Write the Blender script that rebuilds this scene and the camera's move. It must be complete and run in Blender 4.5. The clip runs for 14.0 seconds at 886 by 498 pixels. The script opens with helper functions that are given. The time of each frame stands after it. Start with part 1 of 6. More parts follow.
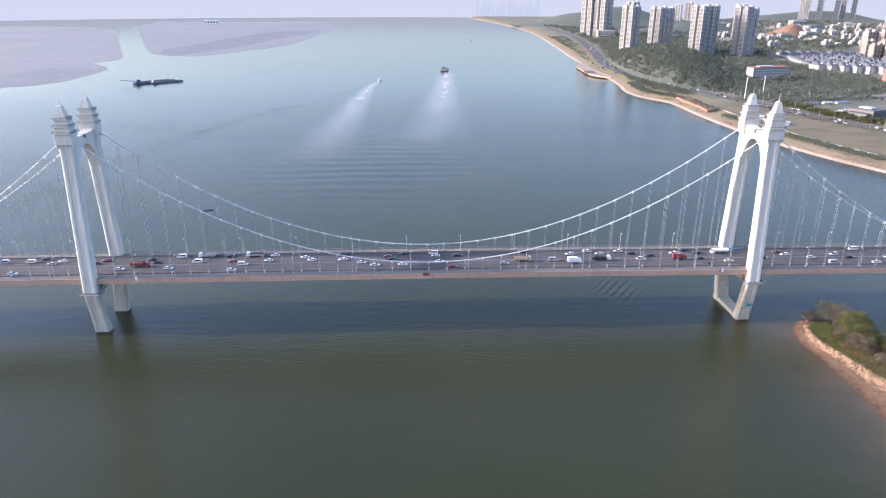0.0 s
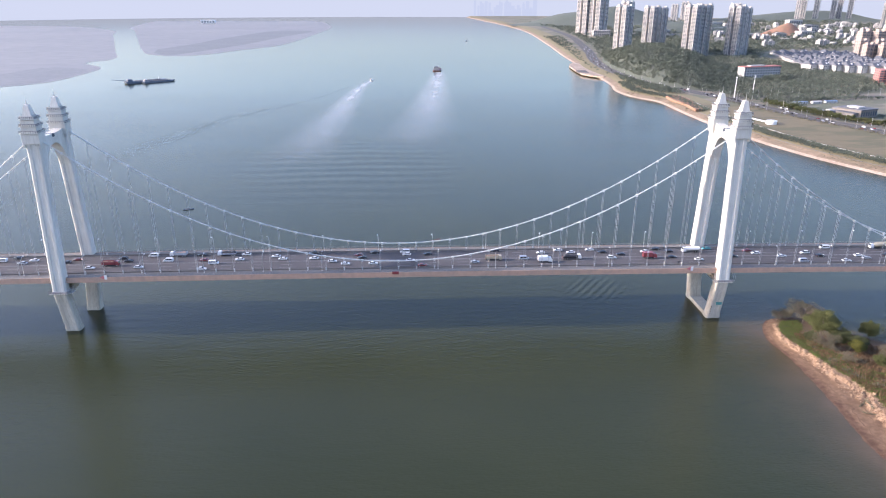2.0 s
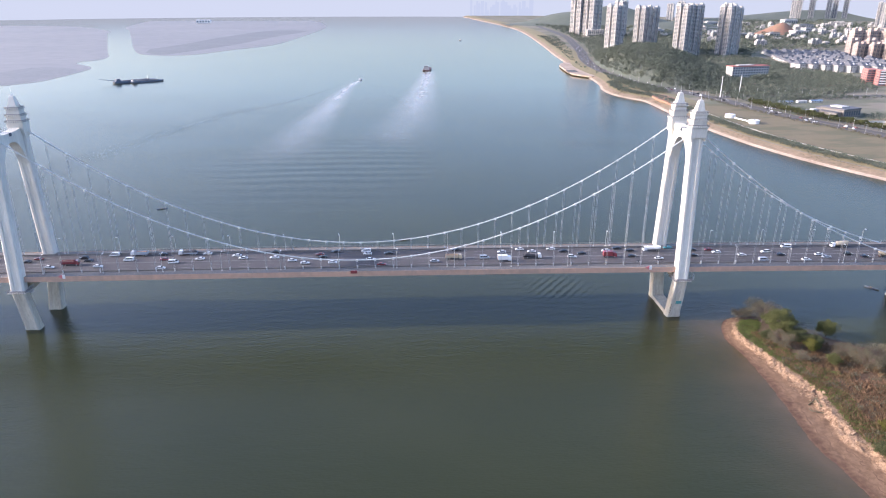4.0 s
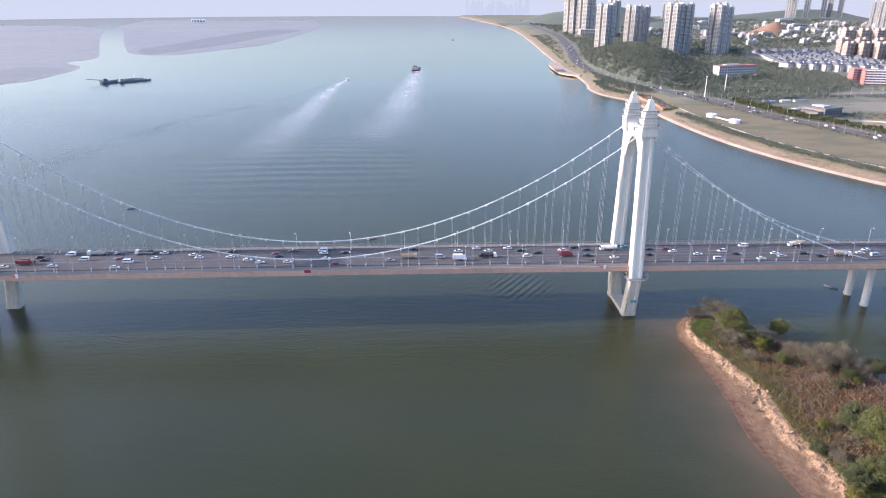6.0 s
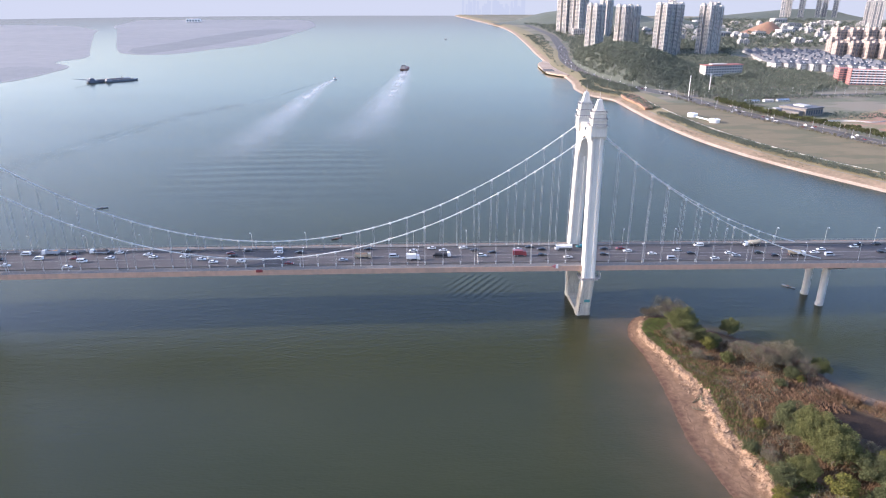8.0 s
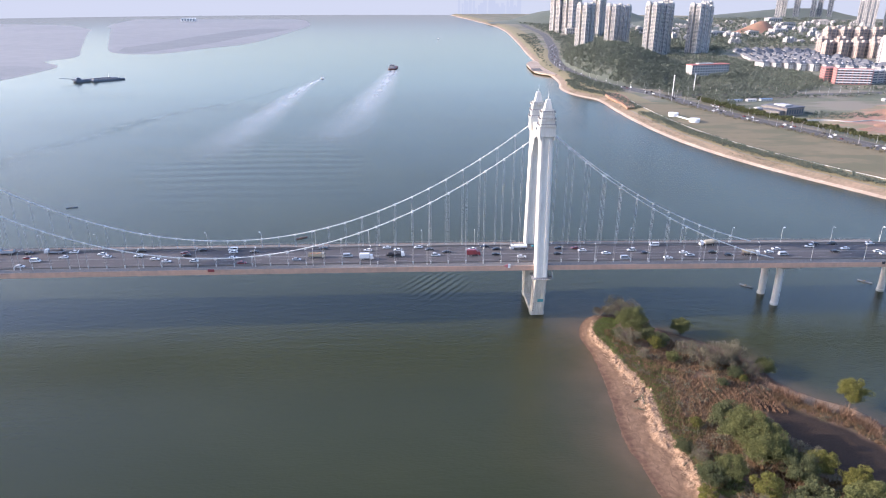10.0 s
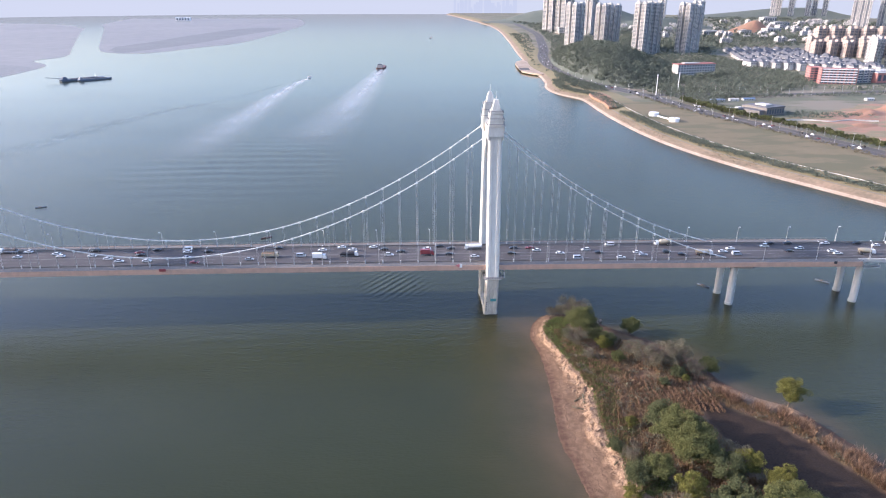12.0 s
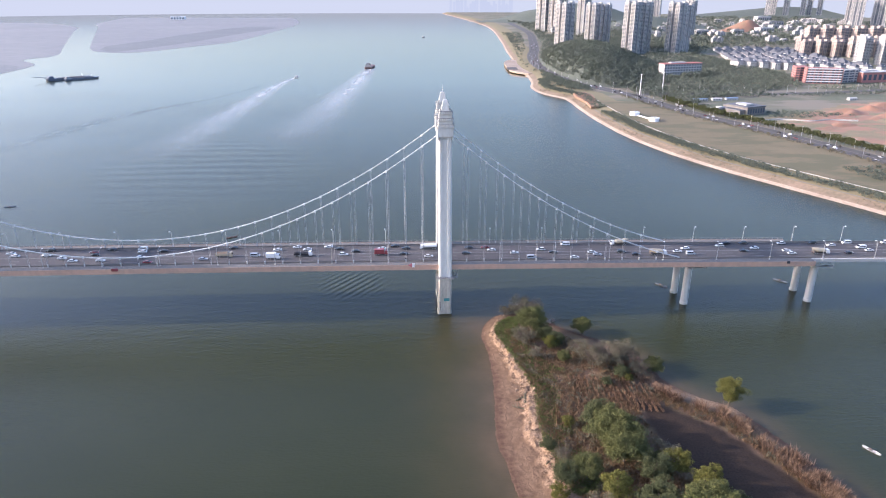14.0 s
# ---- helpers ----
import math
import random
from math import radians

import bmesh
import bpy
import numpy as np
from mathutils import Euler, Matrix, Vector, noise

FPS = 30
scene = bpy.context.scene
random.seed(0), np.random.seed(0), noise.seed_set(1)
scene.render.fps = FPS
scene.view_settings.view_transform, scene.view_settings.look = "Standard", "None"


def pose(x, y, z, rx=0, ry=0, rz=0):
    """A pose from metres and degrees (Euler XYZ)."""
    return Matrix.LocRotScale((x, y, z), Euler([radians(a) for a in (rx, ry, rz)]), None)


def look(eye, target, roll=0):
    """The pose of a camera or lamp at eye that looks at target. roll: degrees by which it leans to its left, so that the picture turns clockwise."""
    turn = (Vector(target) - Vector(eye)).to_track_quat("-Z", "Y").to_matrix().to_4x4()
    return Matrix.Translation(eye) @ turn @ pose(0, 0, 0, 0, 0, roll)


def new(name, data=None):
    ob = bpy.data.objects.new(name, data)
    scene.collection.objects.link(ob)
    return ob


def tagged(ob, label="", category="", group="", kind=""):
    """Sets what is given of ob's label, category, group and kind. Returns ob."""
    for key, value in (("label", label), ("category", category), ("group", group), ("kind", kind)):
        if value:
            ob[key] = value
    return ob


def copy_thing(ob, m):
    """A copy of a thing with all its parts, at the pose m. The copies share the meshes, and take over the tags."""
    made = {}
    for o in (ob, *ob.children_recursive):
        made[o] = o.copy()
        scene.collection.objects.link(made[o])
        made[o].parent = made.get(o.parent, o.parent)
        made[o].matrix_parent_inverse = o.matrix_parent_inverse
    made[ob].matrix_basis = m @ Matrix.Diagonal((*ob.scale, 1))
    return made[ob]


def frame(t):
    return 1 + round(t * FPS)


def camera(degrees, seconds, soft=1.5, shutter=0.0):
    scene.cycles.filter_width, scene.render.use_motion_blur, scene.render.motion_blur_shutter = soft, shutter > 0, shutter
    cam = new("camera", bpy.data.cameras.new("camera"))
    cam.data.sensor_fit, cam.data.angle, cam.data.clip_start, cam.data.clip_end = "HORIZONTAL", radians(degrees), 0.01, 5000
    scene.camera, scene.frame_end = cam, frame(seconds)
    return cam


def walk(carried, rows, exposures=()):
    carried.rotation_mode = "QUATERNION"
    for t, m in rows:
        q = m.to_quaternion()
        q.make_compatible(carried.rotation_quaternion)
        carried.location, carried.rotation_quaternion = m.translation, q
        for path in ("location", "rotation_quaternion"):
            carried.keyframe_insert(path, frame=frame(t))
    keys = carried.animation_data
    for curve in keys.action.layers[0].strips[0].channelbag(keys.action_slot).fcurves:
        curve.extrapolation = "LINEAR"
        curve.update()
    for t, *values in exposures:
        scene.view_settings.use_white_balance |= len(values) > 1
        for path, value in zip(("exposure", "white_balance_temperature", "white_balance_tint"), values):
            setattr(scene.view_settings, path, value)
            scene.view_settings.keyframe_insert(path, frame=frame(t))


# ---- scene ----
cam = camera(66.37, 14.0, soft=1.1)
# seconds, eye, target, roll
PATH = [
    (0.0, (-8.07, -324.88, 160.26), (-3.55, -231.53, 124.69), 0.151),
    (0.5, (-5.00, -325.28, 160.21), (-0.47, -231.93, 124.63), 0.143),
    (1.0, (-1.54, -325.68, 160.17), (3.00, -232.34, 124.58), 0.136),
    (1.5, (2.47, -326.08, 160.14), (7.02, -232.75, 124.55), 0.129),
    (2.0, (6.87, -326.49, 160.13), (11.43, -233.16, 124.52), 0.123),
    (2.5, (11.56, -326.90, 160.12), (16.14, -233.57, 124.50), 0.118),
    (3.0, (16.56, -327.32, 160.12), (21.15, -233.99, 124.49), 0.113),
    (3.5, (21.83, -327.74, 160.13), (26.43, -234.42, 124.49), 0.108),
    (6.0, (50.13, -329.87, 160.33), (54.80, -236.59, 124.61), 0.093),
    (6.5, (56.04, -330.31, 160.40), (60.72, -237.03, 124.66), 0.092),
    (7.0, (62.01, -330.75, 160.47), (66.70, -237.48, 124.71), 0.091),
    (7.5, (68.00, -331.20, 160.55), (72.71, -237.93, 124.78), 0.090),
    (8.0, (73.90, -331.65, 160.64), (78.62, -238.39, 124.85), 0.090),
    (10.5, (103.94, -333.94, 161.21), (108.72, -240.73, 125.30), 0.098),
    (11.0, (109.98, -334.41, 161.34), (114.78, -241.22, 125.41), 0.101),
    (11.5, (116.08, -334.89, 161.48), (120.89, -241.70, 125.52), 0.105),
    (12.0, (122.10, -335.37, 161.63), (126.93, -242.19, 125.64), 0.109),
    (12.5, (128.10, -335.85, 161.78), (132.95, -242.68, 125.77), 0.113),
    (13.0, (134.13, -336.33, 161.94), (138.99, -243.18, 125.90), 0.118),
    (13.5, (140.14, -336.83, 162.11), (145.01, -243.68, 126.04), 0.124),
    (14.0, (146.08, -337.32, 162.28), (150.97, -244.19, 126.18), 0.130),
]
walk(cam, [(t, look(eye, target, roll)) for t, eye, target, roll in PATH], [(0.0, 1.5, 5840, 23), (14.0, 1.5, 5840, 23)])

# ---- light: a low winter sun from the west, along the bridge, and a hazy sky ----
SUN_EL, SUN_AZ = 21.0, 271.0
world = bpy.data.worlds.new("sky")
scene.world = world
world.use_nodes = True
wn = world.node_tree
wn.nodes.clear()
sky = wn.nodes.new("ShaderNodeTexSky")
sky.sky_type = "NISHITA"
sky.sun_disc = False
sky.sun_elevation = radians(SUN_EL)
sky.sun_rotation = radians(SUN_AZ)
sky.air_density, sky.dust_density, sky.ozone_density = 1.1, 2.6, 2.3
bg = wn.nodes.new("ShaderNodeBackground")
bg.inputs["Strength"].default_value = 0.15
wo = wn.nodes.new("ShaderNodeOutputWorld")
wn.links.new(sky.outputs[0], bg.inputs[0])
wn.links.new(bg.outputs[0], wo.inputs[0])
sun = new("sun", bpy.data.lights.new("sun", "SUN"))
sun.data.energy, sun.data.angle, sun.data.color = 2.6, radians(0.8), (1.0, 0.85, 0.66)
az, el = radians(SUN_AZ), radians(SUN_EL)
sun_dir = Vector((math.sin(az) * math.cos(el), math.cos(az) * math.cos(el), math.sin(el)))
sun.matrix_world = look((0, 0, 500), Vector((0, 0, 500)) - sun_dir)

# ---- materials ----
def patched(name, a, b, c, scale):
    """Ground of two mottled tones with bare patches of a third."""
    m = material(name, a, b, rough=0.95, scale=scale * 2.5, fine=9)
    n, l = m.node_tree.nodes, m.node_tree.links
    p = n["Principled BSDF"]
    was = p.inputs["Base Color"].links[0].from_socket
    geo = n.new("ShaderNodeNewGeometry")
    tex = n.new("ShaderNodeTexNoise")
    tex.inputs["Scale"].default_value, tex.inputs["Detail"].default_value = scale, 7
    tex.inputs["Roughness"].default_value = 0.62
    mp = n.new("ShaderNodeMapping")
    mp.inputs["Scale"].default_value = (0.7, 1.6, 1)
    mp.inputs["Rotation"].default_value = (0, 0, -0.35)
    l.new(geo.outputs["Position"], mp.inputs["Vector"])
    l.new(mp.outputs[0], tex.inputs["Vector"])
    r = n.new("ShaderNodeMapRange")
    r.inputs[1].default_value, r.inputs[2].default_value = 0.47, 0.57
    l.new(tex.outputs[0], r.inputs[0])
    k = n.new("ShaderNodeMix")
    k.data_type = "RGBA"
    k.inputs[7].default_value = (*c, 1)
    l.new(was, k.inputs[6])
    l.new(r.outputs[0], k.inputs[0])
    l.new(k.outputs[2], p.inputs["Base Color"])
    return m


def material(name, color, color2=None, rough=0.7, metal=0.0, scale=1.0, fine=8.0, bump=0.0, spec=0.5, stretch=(1, 1, 1), island=0.0, random_tint=0.0, coarse=0.5):
    """A surface with two scales of variation; scale: noise cycles a metre for the stains, fine: times that for the grain."""
    m = bpy.data.materials.new(name)
    m.use_nodes = True
    nt = m.node_tree
    n, l = nt.nodes, nt.links
    p = n["Principled BSDF"]
    p.inputs["Roughness"].default_value = rough
    p.inputs["Metallic"].default_value = metal
    p.inputs["Specular IOR Level"].default_value = spec
    color2 = color2 or tuple(c * 0.7 for c in color)
    geo = n.new("ShaderNodeNewGeometry")
    mp = n.new("ShaderNodeMapping")
    mp.inputs["Scale"].default_value = stretch
    l.new(geo.outputs["Position"], mp.inputs["Vector"])
    big = n.new("ShaderNodeTexNoise")
    big.inputs["Scale"].default_value = scale
    big.inputs["Detail"].default_value = 4
    small = n.new("ShaderNodeTexNoise")
    small.inputs["Scale"].default_value = scale * fine
    small.inputs["Detail"].default_value = 3
    for tex in (big, small):
        l.new(mp.outputs[0], tex.inputs["Vector"])
    mixv = n.new("ShaderNodeMix")
    mixv.inputs[0].default_value = coarse
    l.new(small.outputs[0], mixv.inputs[2])
    l.new(big.outputs[0], mixv.inputs[3])
    ramp = n.new("ShaderNodeMapRange")
    ramp.inputs[1].default_value, ramp.inputs[2].default_value = 0.35, 0.65
    l.new(mixv.outputs[0], ramp.inputs[0])
    mc = n.new("ShaderNodeMix")
    mc.data_type = "RGBA"
    mc.inputs[6].default_value = (*color, 1)
    mc.inputs[7].default_value = (*color2, 1)
    l.new(ramp.outputs[0], mc.inputs[0])
    out = mc.outputs[2]
    if island or random_tint:
        hsv = n.new("ShaderNodeHueSaturation")
        mr = n.new("ShaderNodeMapRange")
        amount = island or random_tint
        mr.inputs[3].default_value, mr.inputs[4].default_value = 1 - amount, 1 + amount
        if island:
            l.new(geo.outputs["Random Per Island"], mr.inputs[0])
        else:
            oi = n.new("ShaderNodeObjectInfo")
            l.new(oi.outputs["Random"], mr.inputs[0])
        l.new(mr.outputs[0], hsv.inputs["Value"])
        l.new(out, hsv.inputs["Color"])
        out = hsv.outputs[0]
    l.new(out, p.inputs["Base Color"])
    if bump:
        b = n.new("ShaderNodeBump")
        b.inputs["Strength"].default_value = 1.0
        b.inputs["Distance"].default_value = bump
        l.new(small.outputs[0], b.inputs["Height"])
        l.new(b.outputs[0], p.inputs["Normal"])
    return m


def glass_like(name, color, rough=0.08):
    m = material(name, color, tuple(c * 0.8 for c in color), rough=rough, scale=0.6, spec=0.6)
    return m


M = {}
M["tower"] = material("painted_concrete", (0.67, 0.655, 0.60), (0.53, 0.51, 0.455), rough=0.6, scale=0.3, fine=6, stretch=(1, 1, 0.12), bump=0.02)
M["tower_low"] = material("weathered_concrete", (0.58, 0.55, 0.48), (0.38, 0.35, 0.295), rough=0.75, scale=0.3, fine=6, stretch=(1, 1, 0.15), bump=0.03)
M["concrete"] = material("concrete", (0.52, 0.50, 0.47), (0.38, 0.37, 0.35), rough=0.8, scale=0.2, fine=7, bump=0.02)
M["pier"] = material("pier_concrete", (0.60, 0.585, 0.55), (0.44, 0.43, 0.40), rough=0.75, scale=0.3, fine=6, stretch=(1, 1, 0.1))
M["deck_concrete"] = material("dusty_deck_concrete", (0.19, 0.175, 0.16), (0.135, 0.125, 0.115), rough=0.85, scale=0.15, fine=9, stretch=(0.3, 1, 1))
M["asphalt"] = material("asphalt", (0.082, 0.076, 0.076), (0.056, 0.052, 0.053), rough=0.85, scale=0.25, fine=6, stretch=(0.06, 1, 1), bump=0.005)
M["paint"] = material("road_paint", (0.30, 0.30, 0.29), (0.16, 0.16, 0.16), rough=0.7, scale=0.8)
M["fascia"] = material("dusty_girder_paint", (0.55, 0.345, 0.25), (0.38, 0.265, 0.205), rough=0.7, scale=0.035, fine=14, stretch=(1, 1, 0.6))
M["dull_rail"] = material("dusty_railing", (0.30, 0.285, 0.27), (0.22, 0.21, 0.20), rough=0.6, scale=0.7)
M["bal_rail"] = material("dark_railing", (0.20, 0.20, 0.21), (0.13, 0.13, 0.14), rough=0.6, scale=0.8)
M["rail"] = material("galvanised_rail", (0.55, 0.55, 0.54), (0.42, 0.42, 0.41), rough=0.45, metal=0.3, scale=0.7)
M["cable"] = material("white_cable_paint", (0.66, 0.655, 0.63), (0.55, 0.55, 0.53), rough=0.5, scale=0.5)
M["hanger"] = material("hanger_sheath", (0.42, 0.425, 0.43), (0.34, 0.345, 0.35), rough=0.5, scale=0.4)
M["dark"] = material("dark_void", (0.03, 0.03, 0.035), rough=0.6, scale=1.0)
M["sand"] = material("sand", (0.42, 0.335, 0.26), (0.26, 0.20, 0.15), rough=0.95, scale=0.06, fine=9, bump=0.08, stretch=(1, 0.5, 1))
M["rock"] = material("pale_rock", (0.28, 0.195, 0.125), (0.16, 0.108, 0.07), rough=0.9, scale=0.5, island=0.25)
M["grass"] = material("dry_grass_field", (0.21, 0.175, 0.095), (0.155, 0.14, 0.075), rough=0.95, scale=0.015, fine=14)
M["earth"] = material("red_earth", (0.33, 0.165, 0.105), (0.22, 0.15, 0.095), rough=0.95, scale=0.05, fine=6, coarse=0.6)
M["site"] = patched("site_ground", (0.165, 0.15, 0.082), (0.24, 0.185, 0.11), (0.30, 0.165, 0.11), 0.03)
M["meadow"] = patched("mown_field", (0.145, 0.118, 0.064), (0.175, 0.14, 0.08), (0.115, 0.105, 0.055), 0.02)
M["land"] = patched("town_ground", (0.095, 0.105, 0.062), (0.14, 0.135, 0.09), (0.19, 0.165, 0.12), 0.009)
M["bank_soil"] = material("bank_soil", (0.25, 0.18, 0.125), (0.14, 0.115, 0.075), rough=0.95, scale=0.035, fine=8, bump=0.1)
M["road"] = material("bank_road", (0.095, 0.09, 0.087), (0.068, 0.064, 0.062), rough=0.85, scale=0.03, fine=10)
M["leaf_dark"] = material("dark_foliage", (0.098, 0.108, 0.050), (0.064, 0.073, 0.034), rough=0.8, scale=0.3, island=0.24, spec=0.12)
M["leaf_mid"] = material("green_foliage", (0.125, 0.13, 0.048), (0.080, 0.088, 0.033), rough=0.8, scale=0.3, island=0.24, spec=0.12)
M["leaf_yellow"] = material("yellow_green_foliage", (0.155, 0.145, 0.036), (0.088, 0.092, 0.026), rough=0.8, scale=0.3, island=0.35, spec=0.12)
M["leaf_grey"] = material("bare_grey_twigs", (0.155, 0.138, 0.092), (0.10, 0.094, 0.062), rough=0.9, scale=0.3, island=0.22, spec=0.12)
M["reed"] = material("dry_reed", (0.225, 0.142, 0.088), (0.145, 0.090, 0.055), rough=0.9, scale=0.25, island=0.35, spec=0.12)
M["weeds"] = material("dry_brown_weeds", (0.20, 0.125, 0.075), (0.12, 0.088, 0.045), rough=0.9, scale=0.12, fine=5, island=0.22, spec=0.1)
M["bark"] = material("bark", (0.16, 0.12, 0.09), (0.09, 0.07, 0.055), rough=0.9, scale=2.0)
# Wooded hills: base colour lifted and greyed to suggest distance haze.
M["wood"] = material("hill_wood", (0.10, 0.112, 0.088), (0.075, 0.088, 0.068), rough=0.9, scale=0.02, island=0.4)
M["facade"] = material("pale_facade", (0.48, 0.455, 0.42), (0.40, 0.385, 0.365), rough=0.8, scale=0.05, fine=6)
M["facade_tan"] = material("tan_facade", (0.43, 0.345, 0.29), (0.36, 0.285, 0.24), rough=0.8, scale=0.05, fine=6)
M["facade_red"] = material("red_facade", (0.40, 0.185, 0.16), (0.33, 0.155, 0.135), rough=0.8, scale=0.05, fine=6)
M["window"] = glass_like("window_band", (0.09, 0.11, 0.14), 0.2)
M["roof"] = material("grey_roof", (0.13, 0.135, 0.15), (0.085, 0.09, 0.10), rough=0.8, scale=0.1)
M["white"] = material("white_paint", (0.80, 0.80, 0.79), (0.70, 0.70, 0.69), rough=0.5, scale=0.5)


# ---- mesh helpers ----
def thing(name, at=(0, 0, 0), label="", category="", group="", kind=""):
    ob = new(name)
    ob.empty_display_size = 0.5
    ob.location = at
    return tagged(ob, label, category, group, kind)


def mesh_of(name, bm, mat, smooth=False):
    me = bpy.data.meshes.new(name)
    if smooth:
        for fc in bm.faces:
            fc.smooth = True
    bm.to_mesh(me)
    bm.free()
    me.materials.append(mat)
    return me


def part(name, bm, mat, parent, label="", smooth=False):
    ob = new(name, mesh_of(name, bm, mat, smooth))
    ob.parent = parent
    return tagged(ob, label)


def solo(name, bm, mat, label, category, group="", kind="", smooth=False):
    return tagged(new(name, mesh_of(name, bm, mat, smooth)), label, category, group, kind)


def raw(name, verts, faces, mat, smooth=False):
    me = bpy.data.meshes.new(name)
    me.from_pydata([tuple(map(float, v)) for v in verts], [], faces)
    me.materials.append(mat)
    if smooth:
        me.polygons.foreach_set("use_smooth", [True] * len(me.polygons))
    me.update()
    return me


def box(bm, x0, x1, y0, y1, z0, z1, bevel=0.0):
    ret = bmesh.ops.create_cube(bm, size=1.0, matrix=Matrix.LocRotScale(((x0 + x1) / 2, (y0 + y1) / 2, (z0 + z1) / 2), None, (x1 - x0, y1 - y0, z1 - z0)))
    if bevel:
        edges = list({e for v in ret["verts"] for e in v.link_edges})
        bmesh.ops.bevel(bm, geom=edges, offset=bevel, segments=1, affect="EDGES")
    return ret


def tube(bm, a, b, r0, r1=None, n=8, cap=True):
    r1 = r0 if r1 is None else r1
    a, b = Vector(a), Vector(b)
    q = (b - a).to_track_quat("Z", "Y")
    rings = []
    for c, r in ((a, r0), (b, r1)):
        rings.append([bm.verts.new(c + q @ Vector((math.cos(6.28319 * i / n) * r, math.sin(6.28319 * i / n) * r, 0))) for i in range(n)])
    for i in range(n):
        bm.faces.new((rings[0][i], rings[0][(i + 1) % n], rings[1][(i + 1) % n], rings[1][i]))
    if cap:
        bm.faces.new(rings[0][::-1])
        bm.faces.new(rings[1])


def loft(bm, rings, cap=True, close=True):
    rows_ = [[bm.verts.new(v) for v in ring] for ring in rings]
    n = len(rows_[0])
    for a, b in zip(rows_, rows_[1:]):
        for i in range(n if close else n - 1):
            bm.faces.new((a[i], a[(i + 1) % n], b[(i + 1) % n], b[i]))
    if cap and close:
        bm.faces.new(rows_[0][::-1])
        bm.faces.new(rows_[-1])
    bmesh.ops.recalc_face_normals(bm, faces=bm.faces)


def smooth_line(points, step):
    """A Catmull-Rom line through the points, with a vertex about every step metres."""
    pts = [Vector((*p, 0)) if len(p) == 2 else Vector(p) for p in points]
    pts = [pts[0] * 2 - pts[1], *pts, pts[-1] * 2 - pts[-2]]
    line = []
    for p0, p1, p2, p3 in zip(pts, pts[1:], pts[2:], pts[3:]):
        k = max(1, round((p2 - p1).length / step))
        for i in range(k):
            t = i / k
            line.append(0.5 * (2 * p1 + (p2 - p0) * t + (2 * p0 - 5 * p1 + 4 * p2 - p3) * t * t + (3 * p1 - p0 - 3 * p2 + p3) * t ** 3))
    line.append(pts[-2])
    return line


def offsets(line, d):
    """The line moved d metres to its right."""
    out = []
    for i, p in enumerate(line):
        a, b = line[max(i - 2, 0)], line[min(i + 2, len(line) - 1)]
        t = (b - a).normalized()
        out.append(p + Vector((t.y, -t.x, 0)) * d)
    return out


def ribbon(name, line, profile, mat, label, category="ground", kind="structure", smooth=True):
    """A strip along a line; profile: (distance to the right, height) pairs."""
    rows_ = [[Vector((p.x, p.y, z)) for p in offsets(line, d)] for d, z in profile]
    n = len(line)
    verts = [v for row in rows_ for v in row]
    faces = [(k * n + i, (k + 1) * n + i, (k + 1) * n + i + 1, k * n + i + 1) for k in range(len(rows_) - 1) for i in range(n - 1)]
    return tagged(new(name, raw(name, verts, faces, mat, smooth)), label, category, "", kind)


def sheet(name, outline, z, mat, label, category="ground", kind="structure", thick=0.0):
    bm = bmesh.new()
    vs = [bm.verts.new((p[0], p[1], z)) for p in outline]
    fc = bm.faces.new(vs)
    if fc.calc_center_median() and fc.normal.z < 0:
        fc.normal_flip()
    bm.normal_update()
    if bm.faces[0:] and next(iter(bm.faces)).normal.z < 0:
        next(iter(bm.faces)).normal_flip()
    if thick:
        ex = bmesh.ops.extrude_face_region(bm, geom=list(bm.faces))
        bmesh.ops.translate(bm, verts=[g for g in ex["geom"] if isinstance(g, bmesh.types.BMVert)], vec=(0, 0, thick))
        bmesh.ops.recalc_face_normals(bm, faces=bm.faces)
    bmesh.ops.triangulate(bm, faces=list(bm.faces))
    return solo(name, bm, mat, label, category, kind=kind)


def inside(outline, x, y):
    c = False
    for (x0, y0), (x1, y1) in zip(outline, outline[1:] + outline[:1]):
        if (y0 > y) != (y1 > y) and x < (x1 - x0) * (y - y0) / (y1 - y0) + x0:
            c = not c
    return c


def edge_distance(outline, X, Y):
    """Signed distance of the points from a closed outline, positive inside."""
    best, ins = np.full(X.shape, 1e9), np.zeros(X.shape, bool)
    for (x0, y0), (x1, y1) in zip(outline, outline[1:] + outline[:1]):
        dx, dy = x1 - x0, y1 - y0
        t = np.clip(((X - x0) * dx + (Y - y0) * dy) / (dx * dx + dy * dy + 1e-9), 0, 1)
        best = np.minimum(best, np.hypot(X - x0 - t * dx, Y - y0 - t * dy))
        if y0 != y1:
            ins ^= ((y0 > Y) != (y1 > Y)) & (X < (x1 - x0) * (Y - y0) / (y1 - y0) + x0)
    return np.where(ins, best, -best)

# ---- island outline, needed for the silt round it ----
ISLE_FRONT = [(203, -250), (193, -200), (185, -167), (181.5, -151), (180.5, -139), (178.8, -128), (178.5, -118), (180, -104), (181.5, -88), (182.5, -69), (182.5, -54), (181, -40), (184.5, -27), (190, -19)]
ISLE_BACK = [(200, -16), (212, -18), (222, -32), (238, -46), (252, -62), (258, -86), (268, -98), (280, -109), (288, -130), (296, -157), (312, -200), (332, -250)]
isle_front = [(p.x, p.y) for p in smooth_line(ISLE_FRONT, 3)]
isle_back = [(p.x, p.y) for p in smooth_line(ISLE_BACK, 3)]
ISLE = isle_front + isle_back


